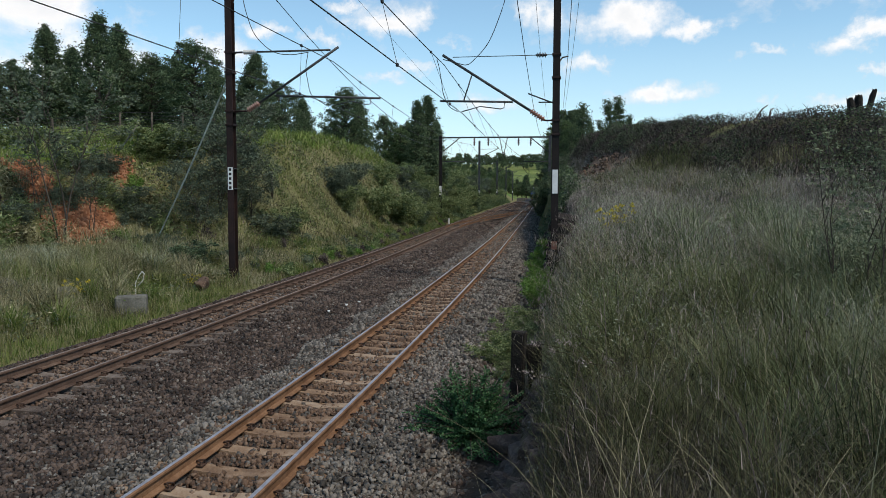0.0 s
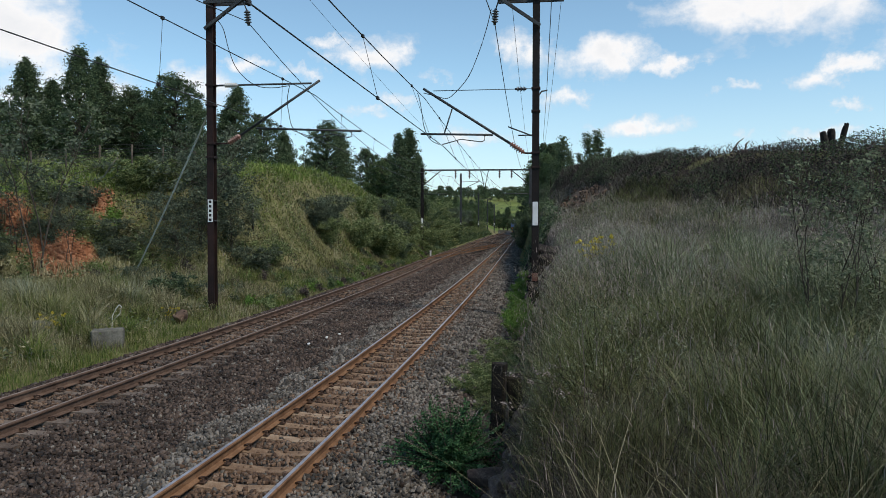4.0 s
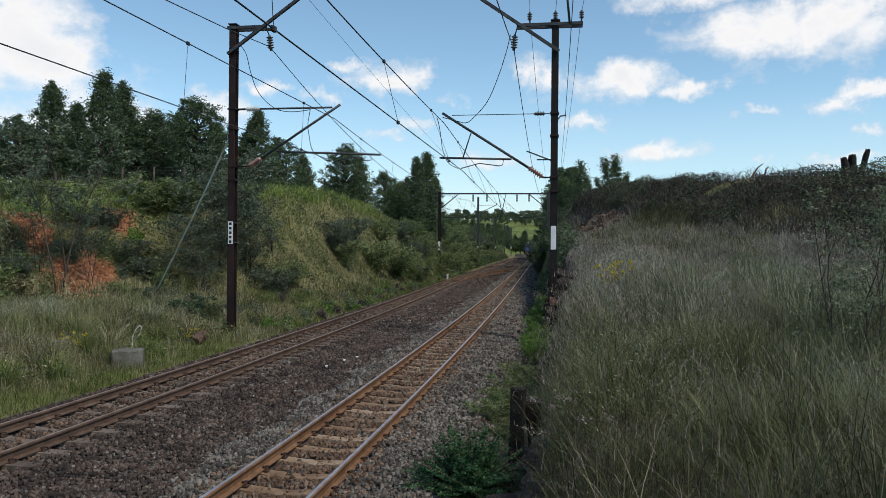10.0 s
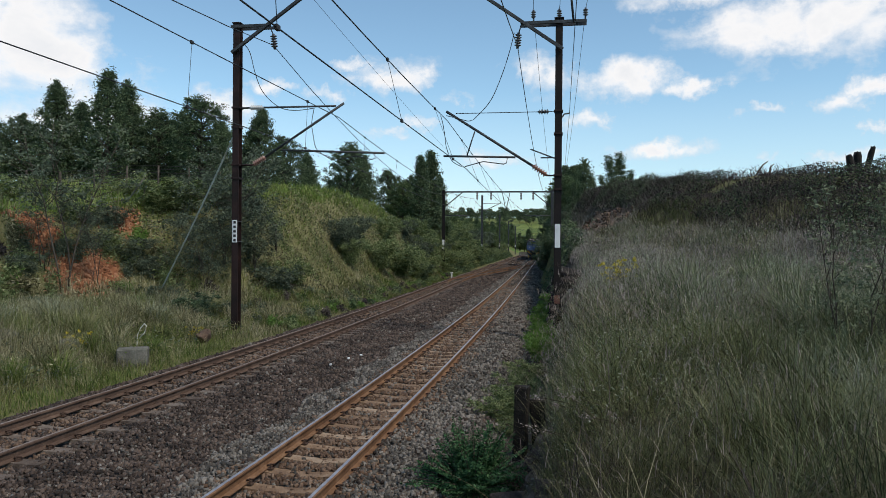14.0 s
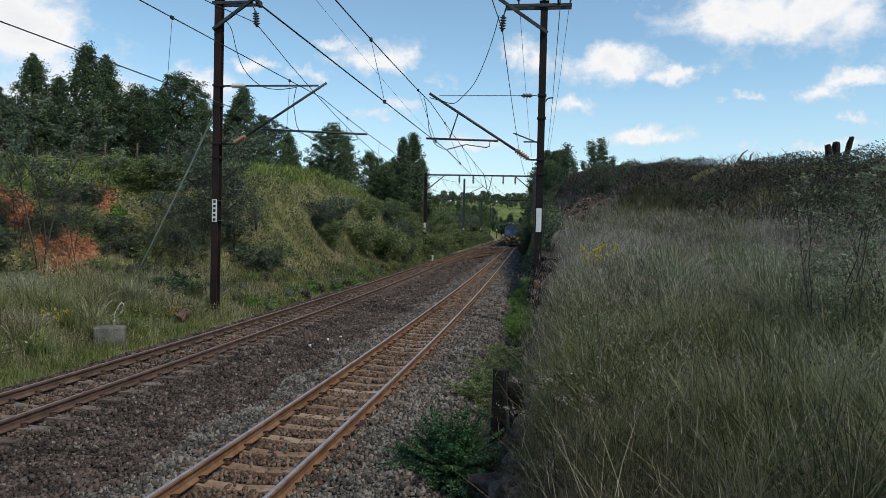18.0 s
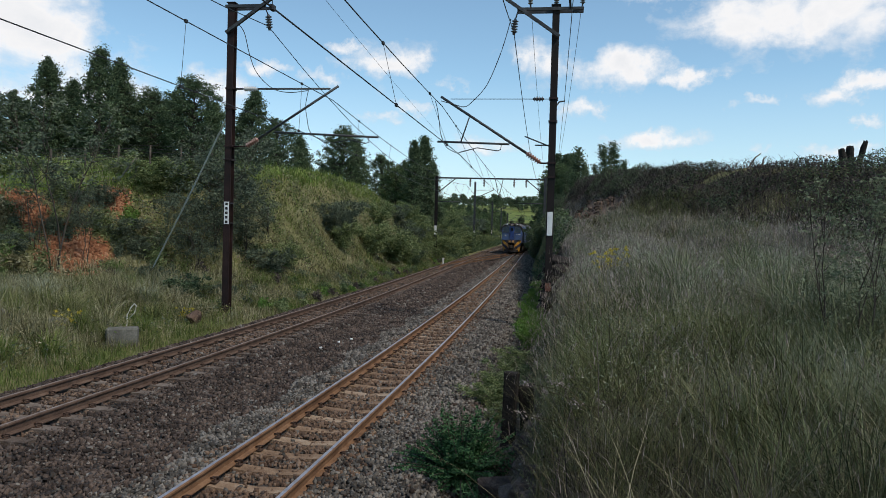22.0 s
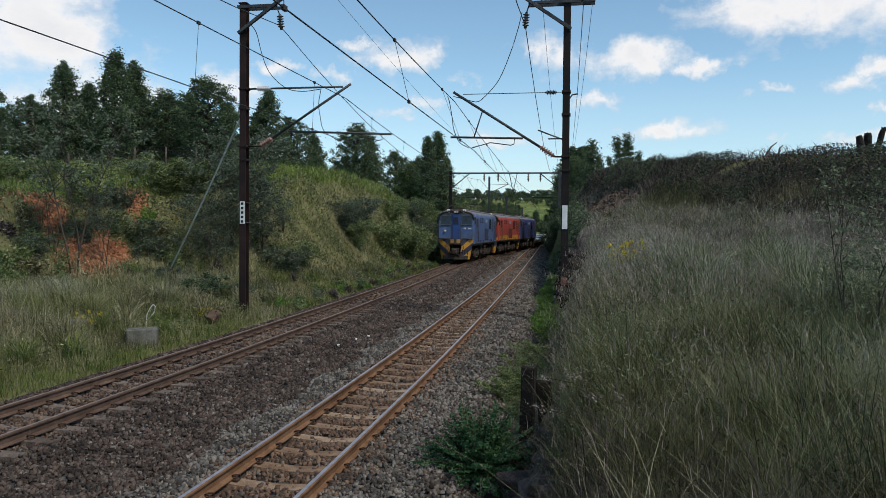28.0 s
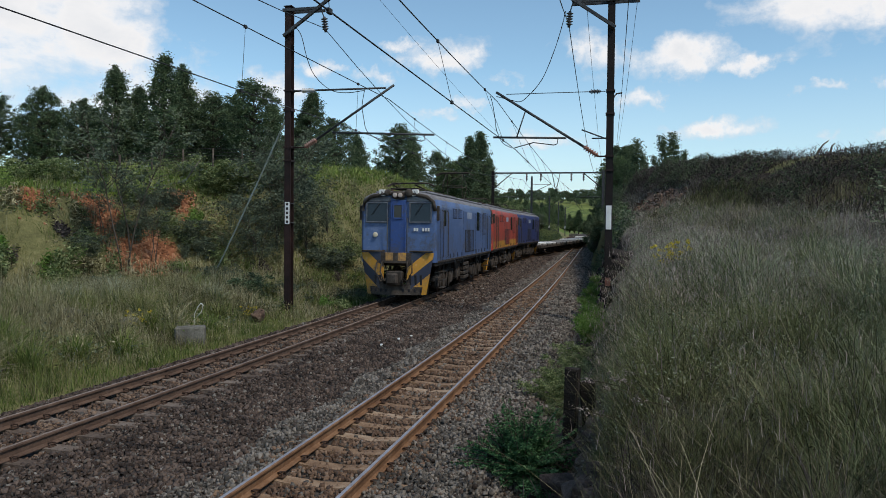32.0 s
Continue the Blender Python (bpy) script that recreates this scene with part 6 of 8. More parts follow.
def build_brush():
    """Dark tangled scrub with dead sticks on the right-hand hillside."""
    rng = np.random.default_rng(7)
    for name, mat, n, size, lift, label, keepf in (("hillside_scrub", "leaf_dark", 70000, 0.042, 0.5, "dark low scrub covering the hillside", 1.0), ("hillside_scrub", "leaf_green", 30000, 0.042, 0.55, "dull green scrub on the hillside", 0.55),
                                                   ("hillside_scrub", "leaf_blue", 30000, 0.042, 0.52, "grey-green scrub on the hillside", 0.55),
                                                   ("hillside_scrub", "brush", 76000, 0.055, 0.46, "dead brown brushwood on the hillside", 1.0)):
        y = rng.uniform(8, 62, n * 2)
        fx, cx = lerp_table(y, RIGHT, 1), lerp_table(y, RIGHT, 3)
        v = rng.uniform(0.08, 1.15, n * 2)
        x = fx + v * (cx - fx)
        clump = waves(x, y, 0.8) + 0.6 * waves(x + 9, y, 1.9)
        ok = (clump > (0.35 if keepf < 1 else -0.55 if mat == "leaf_dark" else -0.9)) & (ledge_mask(x, y) < 0.3) & (v > np.interp(y, [20, 28, 34, 42], [0.08, 0.3, 0.5, 0.6]))
        x, y, clump = x[ok][:n], y[ok][:n], clump[ok][:n]
        h = rng.uniform(0, 1, len(x)) ** 1.4 * lift * (0.8 + 0.5 * clump)
        C = np.stack([x, y, ground_z(x, y) + np.maximum(h, 0.02)], -1)
        tagged(new(name, leaves(name, C, size, M[mat], rng, long=1.9)), label, "scrub", kind="stuff")
    n = 26000
    y = rng.uniform(10, 62, n)
    fx, cx = lerp_table(y, RIGHT, 1), lerp_table(y, RIGHT, 3)
    v = rng.uniform(0.15, 1.0, n)
    x = fx + v * (cx - fx)
    ok = (ledge_mask(x, y) < 0.3) & (v > np.interp(y, [20, 28, 34, 42], [0.15, 0.3, 0.45, 0.55])) & (waves(x, y, 0.5) + rng.normal(0, 0.4, n) < 0.35)
    x, y = x[ok], y[ok]
    blades("dead_twigs", x, y, ground_z(x, y) + 0.25, rng.uniform(0.08, 0.45, len(x)), rng.uniform(0.012, 0.025, len(x)), M["brush"], 19, "tangle of thin dead twigs over the scrub", 1.6, 3, "twigs")
    n = 900
    y = rng.uniform(14, 60, n)
    fx, cx = lerp_table(y, RIGHT, 1), lerp_table(y, RIGHT, 3)
    x = fx + rng.uniform(0.1, 1.05, n) * (cx - fx)
    blades("dead_sticks", x, y, ground_z(x, y) + 0.1, rng.uniform(0.2, 0.7, n), rng.uniform(0.02, 0.035, n), M["brush"], 8, "bare dead sticks lying in the scrub", 1.1, 3, "sticks")
    n = 5000
    y = rng.uniform(15, 62, n)
    cx = lerp_table(y, RIGHT, 3)
    x = cx + rng.normal(0, 1.2, n)
    blades("crest_grass", x, y, ground_z(x, y), rng.uniform(0.08, 0.28, n), rng.uniform(0.015, 0.03, n), M["grass_mid"], 9, "olive grass along the crest of the bank", 0.4, 2)


build_brush()


def build_fern_bush():
    rng = np.random.default_rng(12)
    b = root("fern_bush", pose(-1.38, 9.2, -0.42) @ Matrix.Scale(1.36, 4), "dark green feathery bush growing out of the ballast edge", "bush")
    bm = bmesh.new()
    spots = []
    for i in range(210):
        a, el = rng.uniform(0, math.tau), rng.uniform(0.2, 1.4)
        L = rng.uniform(0.3, 0.78)
        pts = []
        for k in range(6):
            f = k / 5
            r = L * f * math.cos(el)
            pts.append(Vector((math.cos(a) * r, math.sin(a) * r, L * (f * math.sin(el) - 0.25 * f * f * math.cos(el)) + 0.1)))
        tube(bm, pts, 0.004, 3)
        side = Vector((-math.sin(a), math.cos(a), 0))
        for k in range(130):
            f = rng.uniform(0.2, 1.0)
            j = min(int(f * 5), 4)
            p = pts[j].lerp(pts[j + 1], f * 5 - j)
            w = 0.11 * math.sin(math.pi * min(1, f * 0.8 + 0.15))
            spots.append(tuple(p + side * rng.uniform(-w, w) - Vector((0, 0, rng.uniform(0, 0.03)))))
    part("stem", bm, M["bark"], b)
    fr = new("foliage", leaves("foliage", np.array(spots), 0.019, M["leaf_fern"], rng, 1.2, 1.9))
    fr.parent = b


build_fern_bush()


# ---- small things beside the line ----
def rough_rock(name, x, y, z, s, seed, mat, label, category="rock", group="rocks"):
    rng = random.Random(seed)
    bm = bmesh.new()
    for i in range(22):
        d = Vector((rng.gauss(0, 1), rng.gauss(0, 1), rng.gauss(0, 1))).normalized()
        k = rng.uniform(0.8, 1.15)
        bm.verts.new((max(-0.8, min(0.8, d.x)) * s[0] * k * 1.2, max(-0.8, min(0.8, d.y)) * s[1] * k * 1.2, max(-0.7, min(0.7, d.z)) * s[2] * k * 1.3))
    hull = bmesh.ops.convex_hull(bm, input=bm.verts)
    bmesh.ops.delete(bm, geom=[g for g in hull["geom_interior"] if isinstance(g, bmesh.types.BMVert)], context="VERTS")
    bmesh.ops.bevel(bm, geom=bm.edges[:], offset=0.06 * min(s), segments=1, affect="EDGES")
    me = bpy.data.meshes.new(name)
    bm.to_mesh(me)
    bm.free()
    me.materials.append(mat)
    ob = new(name, me)
    ob.matrix_basis = pose(x, y, z, rng.uniform(-14, 14), rng.uniform(-14, 14), rng.uniform(0, 360))
    return tagged(ob, label, category, group)


def build_bank_edge():
    rng = random.Random(14)
    # upright old sleepers that hold the bank
    for x, y, h, w, lean in ((-0.95, 10.8, 1.14, 0.19, 2), (-0.66, 11.05, 0.9, 0.22, -4), (-0.46, 11.15, 0.85, 0.2, 5)):
        bm = bmesh.new()
        box(bm, (-w / 2, -0.11, -0.3), (w / 2, 0.11, h), 0.02)
        bmesh.ops.subdivide_edges(bm, edges=[e for e in bm.edges if abs(e.verts[0].co.z - e.verts[1].co.z) > 0.3], cuts=5)
        for v in bm.verts:
            v.co.x += 0.018 * noise.noise(Vector((v.co.x * 9 + x * 30, v.co.y * 9, v.co.z * 4)))
            v.co.z += (0.07 * noise.noise(Vector((v.co.x * 14 + x * 30, v.co.y * 14, 3))) if v.co.z > h - 0.05 else 0)
        me = bpy.data.meshes.new("timber_post")
        bm.to_mesh(me)
        bm.free()
        me.materials.append(M["timber"])
        ob = new("timber_post", me)
        ob.matrix_basis = pose(x, y, -0.36, 0, lean, rng.uniform(-10, 10))
        tagged(ob, "weathered black timber post holding back the bank", "post", "timber posts")
    for x, y, z, s in ((-0.78, 8.6, -0.14, (0.2, 0.3, 0.12)), (-0.58, 8.9, 0.06, (0.15, 0.22, 0.11)), (-0.62, 7.7, -0.12, (0.22, 0.2, 0.09)), (-0.66, 9.6, 0.02, (0.12, 0.18, 0.10)),
                       (-0.56, 10.3, 0.12, (0.13, 0.2, 0.12)), (-0.46, 9.2, 0.2, (0.14, 0.24, 0.10)), (-0.62, 6.9, -0.16, (0.34, 0.3, 0.12)), (-0.34, 7.4, 0.16, (0.22, 0.3, 0.13)), (-0.3, 6.4, 0.1, (0.28, 0.28, 0.12))):
        rough_rock("rock", x, y, z, s, int(abs(x) * 1000 + y * 10), M["edge_rock"], "reddish-brown rock at the edge of the bank")
    for i in range(44):
        y = 5.4 + 6.0 * rng.random()
        u = rng.uniform(2.6, 3.15)
        x = float(track_x(y)) + u
        s = rng.uniform(0.05, 0.13)
        rough_rock("rock", x, y, float(ground_z(x, y)) + s * 0.3, (s * 1.2, s * 1.3, s * 0.8), 500 + i, M["edge_rock"], "broken reddish-brown stone tumbled below the bank")
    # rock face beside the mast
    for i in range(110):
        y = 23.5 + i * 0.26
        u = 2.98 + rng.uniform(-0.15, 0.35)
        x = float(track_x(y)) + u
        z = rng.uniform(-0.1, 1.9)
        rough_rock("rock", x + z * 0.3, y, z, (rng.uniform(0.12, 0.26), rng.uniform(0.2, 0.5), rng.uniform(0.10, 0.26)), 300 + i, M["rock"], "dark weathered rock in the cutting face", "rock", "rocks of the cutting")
    for i in range(150):
        x, y = 0.9 + rng.uniform(-1.4, 1.4), 42.5 + rng.uniform(-4.0, 4.0)
        if not 3.6 < float(ground_z(x, y)) < 4.8:
            continue
        rough_rock("rock", x, y, float(ground_z(x, y)) + 0.05, (rng.uniform(0.06, 0.2), rng.uniform(0.08, 0.24), rng.uniform(0.05, 0.16)), 400 + i, M["ledge_rock"], "tan rock breaking out of the bare hillside", "rock", "rocks of the hillside")


build_bank_edge()


def build_soil_clods():
    rng = np.random.default_rng(61)
    x, y = rng.uniform(-25, -17, 16000), rng.uniform(23, 32, 16000)
    ok = soil_mask(x, y) + rng.normal(0, 0.12, 16000) > 0.42
    x, y = x[ok][:2600], y[ok][:2600]
    ob = stones("soil_clods", x, y, ground_z(x, y), 0.13, [M["soil"]], np.zeros(len(x), int), 62, "crumbling lumps of red soil on the cut bank")
    ob["category"] = "soil"


build_soil_clods()


def build_stump():
    z = float(ground_z(10.06, 31.0)) - 0.2
    top = 6.6 - z
    st = root("tree_stump", pose(10.06, 31.0, z), "three blackened tree stubs standing on the crest", "tree stump")
    for i, (dx, dy, h, r, lx) in enumerate(((-0.36, 0, top - 0.3, 0.13, -0.08), (-0.11, 0.1, top - 0.2, 0.14, 0.0), (0.16, 0.0, top, 0.09, 0.22), (0.06, -0.15, top - 0.7, 0.08, 0.06))):
        bm = bmesh.new()
        n = 8
        rings = []
        for k in range(n):
            f = k / (n - 1)
            rings.append([bm.verts.new((dx * (0.6 + 0.4 * f) + lx * f + (r * (1.15 - 0.2 * f) + 0.03 * math.sin(5 * a + i + 3 * f)) * math.cos(a), dy + (r * (1.15 - 0.2 * f)) * math.sin(a), h * f + (0.09 * math.sin(3 * a + i) if k == n - 1 else 0)))
                          for a in (math.tau * j / 10 for j in range(10))])
        for a, b in zip(rings, rings[1:]):
            for j in range(10):
                bm.faces.new((a[j], a[(j + 1) % 10], b[(j + 1) % 10], b[j]))
        bm.faces.new(rings[0][::-1]), bm.faces.new(rings[-1])
        part("stub", bm, M["timber"], st)
    # a bleached fallen limb and snags along the crest
    for x, y, l, t, up in ((6.9, 34.6, 1.2, 40, 35), (7.4, 34.2, 1.0, 60, 30), (13.2, 27.6, 1.1, 90, 75), (13.8, 27.4, 1.3, 100, 70), (3.9, 43.5, 0.9, 140, 50), (1.6, 50.0, 0.9, 30, 70)):
        bm = bmesh.new()
        a = radians(t)
        d = Vector((math.cos(a) * math.cos(radians(up)), math.sin(a) * math.cos(radians(up)), math.sin(radians(up))))
        limb(bm, [Vector((0, 0, -0.2)), d * l * 0.4 + Vector((0.04, 0.03, 0)), d * l * 0.75 - Vector((0.05, 0, 0)), d * l], 0.05, 0.02, 6)
        ob = new("dead_branch", bpy.data.meshes.new("dead_branch"))
        bm.to_mesh(ob.data)
        bm.free()
        ob.data.materials.append(M["bark"])
        ob.matrix_basis = pose(x, y, float(ground_z(x, y)) + 0.15)
        tagged(ob, "bare dead branch sticking out of the scrub", "branch", "dead branches")


build_stump()


def build_left_things():
    bm = bmesh.new()
    box(bm, (-0.36, -0.26, -0.2), (0.36, 0.26, 0.32), 0.035)
    bmesh.ops.subdivide_edges(bm, edges=bm.edges[:], cuts=1)
    for v in bm.verts:
        v.co += Vector((1, 1, 1)) * 0.025 * noise.noise(v.co * 4)
    ob = new("concrete_block", bpy.data.meshes.new("concrete_block"))
    bm.to_mesh(ob.data)
    bm.free()
    ob.data.materials.append(M["concrete"])
    ob.matrix_basis = pose(-10.85, 16.65, -0.08, 0, 0, 28)
    tagged(ob, "weathered grey concrete block in the grass", "concrete block", "concrete blocks")
    for x, y, s, r in ((-13.0, 17.3, 0.85, 15), (-14.5, 16.8, 0.7, 40), (-12.2, 18.1, 0.5, 70)):
        rough_rock("concrete_lump", x, y, float(ground_z(x, y)) + 0.1, (s * 0.7, s * 0.4, s * 0.32), int(s * 100), M["concrete"], "broken grey concrete lump overgrown by grass", "concrete lump", "concrete lumps")
    rough_rock("rock", -11.25, 20.8, 0.02, (0.27, 0.24, 0.24), 77, M["ledge_rock"], "tan-brown boulder in the verge grass")
    # bent iron rod standing up beside the block
    bm = bmesh.new()
    tube(bm, [(0, 0, -0.3), (0.02, 0, 0.3), (0.18, 0.02, 0.62), (0.34, 0.02, 0.80), (0.46, 0.0, 0.72), (0.4, -0.02, 0.42), (0.22, -0.05, 0.22)], 0.026, 6)
    ob = new("bent_rod", bpy.data.meshes.new("bent_rod"))
    bm.to_mesh(ob.data)
    bm.free()
    ob.data.materials.append(M["guy"])
    ob.matrix_basis = pose(-12.0, 18.6, 0.12) @ Matrix.Scale(0.6, 4)
    tagged(ob, "bent pale iron rod sticking out of the grass", "rod")
    # guy wire of the mast
    bm = bmesh.new()
    tube(bm, sag((-11.65, 23.5, 6.38), (-17.6, 28.6, 0.45), 0.10, 8), 0.03, 5)
    ob = new("guy_wire", bpy.data.meshes.new("guy_wire"))
    bm.to_mesh(ob.data)
    bm.free()
    ob.data.materials.append(M["guy"])
    tagged(ob, "pale stay wire from the mast to the bank", "stay wire")
    # stock fence along the meadow
    fence = root("wire_fence", Matrix(), "wire stock fence with thin posts along the meadow", "fence")
    pts = []
    for i in range(15):
        x, y = at_bearing(-52 + i * 2.05, 42 - 0.2 * i)
        z = float(ground_z(x, y))
        pts.append((x, y, z))
        bm = bmesh.new()
        rod(bm, (x, y, z - 0.3), (x + random.uniform(-0.04, 0.04), y, z + 1.35), 0.05, seg=6)
        part("fence_post", bm, M["bark"], fence)
    x, y = at_bearing(-32.4, 37.4)
    z = float(ground_z(x, y))
    for a, b in (((x, y, z - 0.3), (x, y, z + 1.25)), ((x - 0.95, y - 0.1, z - 0.2), (x - 0.03, y, z + 1.05))):
        bm = bmesh.new()
        rod(bm, a, b, 0.04, seg=7)
        part("strainer_post", bm, M["concrete"], fence, "pale straining post")
    for k in range(8):
        bm = bmesh.new()
        tube(bm, [(p[0], p[1], p[2] + 0.15 + k * 0.17) for p in pts], 0.011, 4)
        part("fence_wire", bm, M["wire"], fence)
    # low concrete edge far down the line
    bm = bmesh.new()
    box(bm, (-2.2, 0, -0.3), (0.4, 1.2, 0.85), 0.05)
    ob = new("concrete_ledge", bpy.data.meshes.new("concrete_ledge"))
    bm.to_mesh(ob.data)
    bm.free()
    ob.data.materials.append(M["concrete"])
    x, y = at_bearing(-4.6, 240)
    ob.matrix_basis = pose(x, y, 0.6)
    tagged(ob, "pale concrete ledge far down the line", "ledge")
    # an old rail leaning on the rocks behind the mast
    bm = bmesh.new()
    rod(bm, (-1.35, 25.2, 0.35), (-0.30, 25.7, 1.75), 0.045, seg=6)
    ob = new("leaning_rail", bpy.data.meshes.new("leaning_rail"))
    bm.to_mesh(ob.data)
    bm.free()
    ob.data.materials.append(M["concrete"])
    tagged(ob, "pale old rail leaning on the rocks behind the mast", "rail")
    # point motor where the crossover leaves the far track
    y = 69.0
    pm = root("point_motor", pose(float(track_x(y) + far_u(y)) - 1.75, y, float(grade(y)) - 0.25, 0, 0, 3) @ Matrix.Scale(0.7, 4), "yellow and white point motor beside the turnout", "point motor")
    bm = bmesh.new()
    box(bm, (-0.35, -0.25, 0.0), (0.35, 0.25, 0.30), 0.03)
    part("motor_case", bm, M["yellow_case"], pm, "yellow motor case")
    bm = bmesh.new()
    box(bm, (0.42, -0.12, 0.0), (0.62, 0.12, 0.75), 0.03)
    box(bm, (0.36, -0.16, 0.75), (0.68, 0.16, 0.85), 0.02)
    part("indicator_post", bm, M["plate"], pm, "white indicator post")
    bm = bmesh.new()
    rod(bm, (0.3, 0, 0.08), (1.3, 0, 0.06), 0.03, seg=6)
    part("throw_rod", bm, M["mast"], pm)
    # pale lumps between the tracks
    for x, y in ((-6.05, 18.7), (-5.9, 19.3), (-6.15, 17.6)):
        rough_rock("white_stone", x, y, -0.14, (0.038, 0.032, 0.026), int(y * 10), M["plate"], "small white stone on the dark ballast", "stone", "white stones")


build_left_things()


# ---- train ----
def paint(name, base, dirt=(0.10, 0.085, 0.07)):
    """Old gloss paint under road dust: clean, faded and dirty patches."""
    grey = sum(base) / 3
    a = tuple(c * 0.55 + grey * 0.15 + d * 0.12 for c, d in zip(base, dirt))
    b = tuple(min(1, c * 0.95 + grey * 0.22 + 0.012) for c in base)
    return material(name, [tuple(c * 0.35 + d * 0.5 for c, d in zip(base, dirt)), a, base, base, b], 0.8, 0.45, bump=0.06, fine=9, spec=0.4, spread=1.5)


M["blue"] = paint("faded_blue_paint", (0.075, 0.132, 0.275))
M["door_blue"] = paint("door_blue_paint", (0.03, 0.075, 0.24))
M["navy"] = paint("dark_blue_paint", (0.028, 0.045, 0.15))
M["orange"] = paint("orange_red_paint", (0.38, 0.062, 0.045))
M["yellow"] = paint("yellow_paint", (0.52, 0.25, 0.03))
M["apron_dark"] = paint("apron_navy_paint", (0.028, 0.036, 0.062))
M["roof"] = material("loco_roof", [(0.10, 0.10, 0.11), (0.17, 0.17, 0.18), (0.24, 0.24, 0.25)], 1.5, 0.7, bump=0.15)
M["under"] = material("underframe_grime", [(0.018, 0.015, 0.013), (0.052, 0.043, 0.036), (0.125, 0.104, 0.086)], 3, 0.85, 0.1, bump=0.3)
M["wheel"] = material("wheel_steel", [(0.05, 0.04, 0.035), (0.10, 0.08, 0.07), (0.18, 0.15, 0.13)], 4, 0.55, 0.6, bump=0.1)
M["glass"] = material("cab_glass", [(0.008, 0.011, 0.014), (0.018, 0.023, 0.028)], 1.0, 0.06, bump=0, spec=0.5)
M["rim"] = material("window_rim", [(0.05, 0.06, 0.08), (0.10, 0.115, 0.14), (0.17, 0.18, 0.20)], 4, 0.6, bump=0.05)
M["grille"] = material("dark_grille", [(0.01, 0.01, 0.012), (0.025, 0.025, 0.03)], 10, 0.7, bump=0.2)
M["faded_white"] = material("faded_white_paint", [(0.22, 0.26, 0.34), (0.36, 0.40, 0.48)], 4, 0.6, bump=0.02)
M["deck"] = material("wagon_deck", [(0.10, 0.095, 0.09), (0.19, 0.18, 0.17), (0.30, 0.29, 0.27)], 1.2, 0.85, bump=0.3)


def lamp_glass(name, colour, strength):
    m = bpy.data.materials.new(name)
    m.use_nodes = True
    b = m.node_tree.nodes["Principled BSDF"]
    b.inputs["Base Color"].default_value = (*colour, 1)
    b.inputs["Emission Color"].default_value = (*colour, 1)
    b.inputs["Emission Strength"].default_value = strength
    b.inputs["Roughness"].default_value = 0.2
    return m


M["headlight"] = lamp_glass("headlight_glass", (0.42, 0.36, 0.32), 0.05)
M["lens"] = lamp_glass("marker_lens", (0.5, 0.46, 0.36), 0.06)

LOCO_L, PIVOTS = 14.9, (3.35, 11.55)


def wheelset(parent, y, r=0.61):
    bm = bmesh.new()
    for s in (-1, 1):
        m = Matrix.Translation((s * 0.565, 0, 0)) @ Matrix.Rotation(radians(90) * s, 4, "Y")
        lathe(bm, [(0.06, -0.07), (r * 0.35, -0.07), (r * 0.45, -0.03), (r * 0.84, -0.03), (r * 0.86, -0.065), (r + 0.03, -0.065), (r + 0.03, -0.035), (r, -0.03), (r - 0.005, 0.065),
                   (r * 0.86, 0.065), (r * 0.84, 0.03), (r * 0.3, 0.035), (r * 0.22, 0.10), (0.06, 0.10)], m, 20)
    rod(bm, (-0.55, 0, 0), (0.55, 0, 0), 0.085)
    for s in (-1, 1):
        for k in range(5):
            a = k * math.tau / 5
            box(bm, (s * 0.60 - 0.01, math.cos(a) * r * 0.6 - 0.05, math.sin(a) * r * 0.6 - 0.05), (s * 0.60 + 0.02, math.cos(a) * r * 0.6 + 0.05, math.sin(a) * r * 0.6 + 0.05), 0.01)
    w = part("wheelset", bm, M["wheel"], parent)
    w.matrix_basis = pose(0, y, r)
    return w


def bogie(parent, y, wheels):
    bm = bmesh.new()
    for s in (-1, 1):
        x = s * 0.98
        box(bm, (x - 0.07, y - 2.0, 0.62), (x + 0.07, y + 2.0, 0.86), 0.03)
        for dy in (-1.37, 1.37):
            box(bm, (x - 0.12, y + dy - 0.24, 0.38), (x + 0.12, y + dy + 0.24, 0.80), 0.04)
            for k in (-0.34, 0.34):
                rod(bm, (x + s * 0.04, y + dy + k, 0.42), (x + s * 0.04, y + dy + k, 0.9), 0.085, seg=8)
        for dy in (-0.7, 0.1, 0.7):
            rod(bm, (x + s * 0.12, y + dy, 0.28), (x + s * 0.12, y + dy + 0.42, 1.3), 0.05, seg=6)
        box(bm, (x - 0.05, y - 0.45, 0.30), (x + 0.12, y + 0.35, 0.62), 0.03)
        rod(bm, (x + s * 0.1, y - 1.9, 0.95), (x + s * 0.1, y + 1.9, 0.95), 0.03, seg=6)
        rod(bm, (x + s * 0.12, y - 1.05, 0.2), (x + s * 0.12, y - 0.9, 0.9), 0.05, seg=6)
    box(bm, (-0.9, y - 0.3, 0.5), (0.9, y + 0.3, 0.8), 0.03)
    part("bogie_frame", bm, M["under"], parent)
    for dy in (-1.37, 1.37):
        wheels.append(wheelset(parent, y + dy))


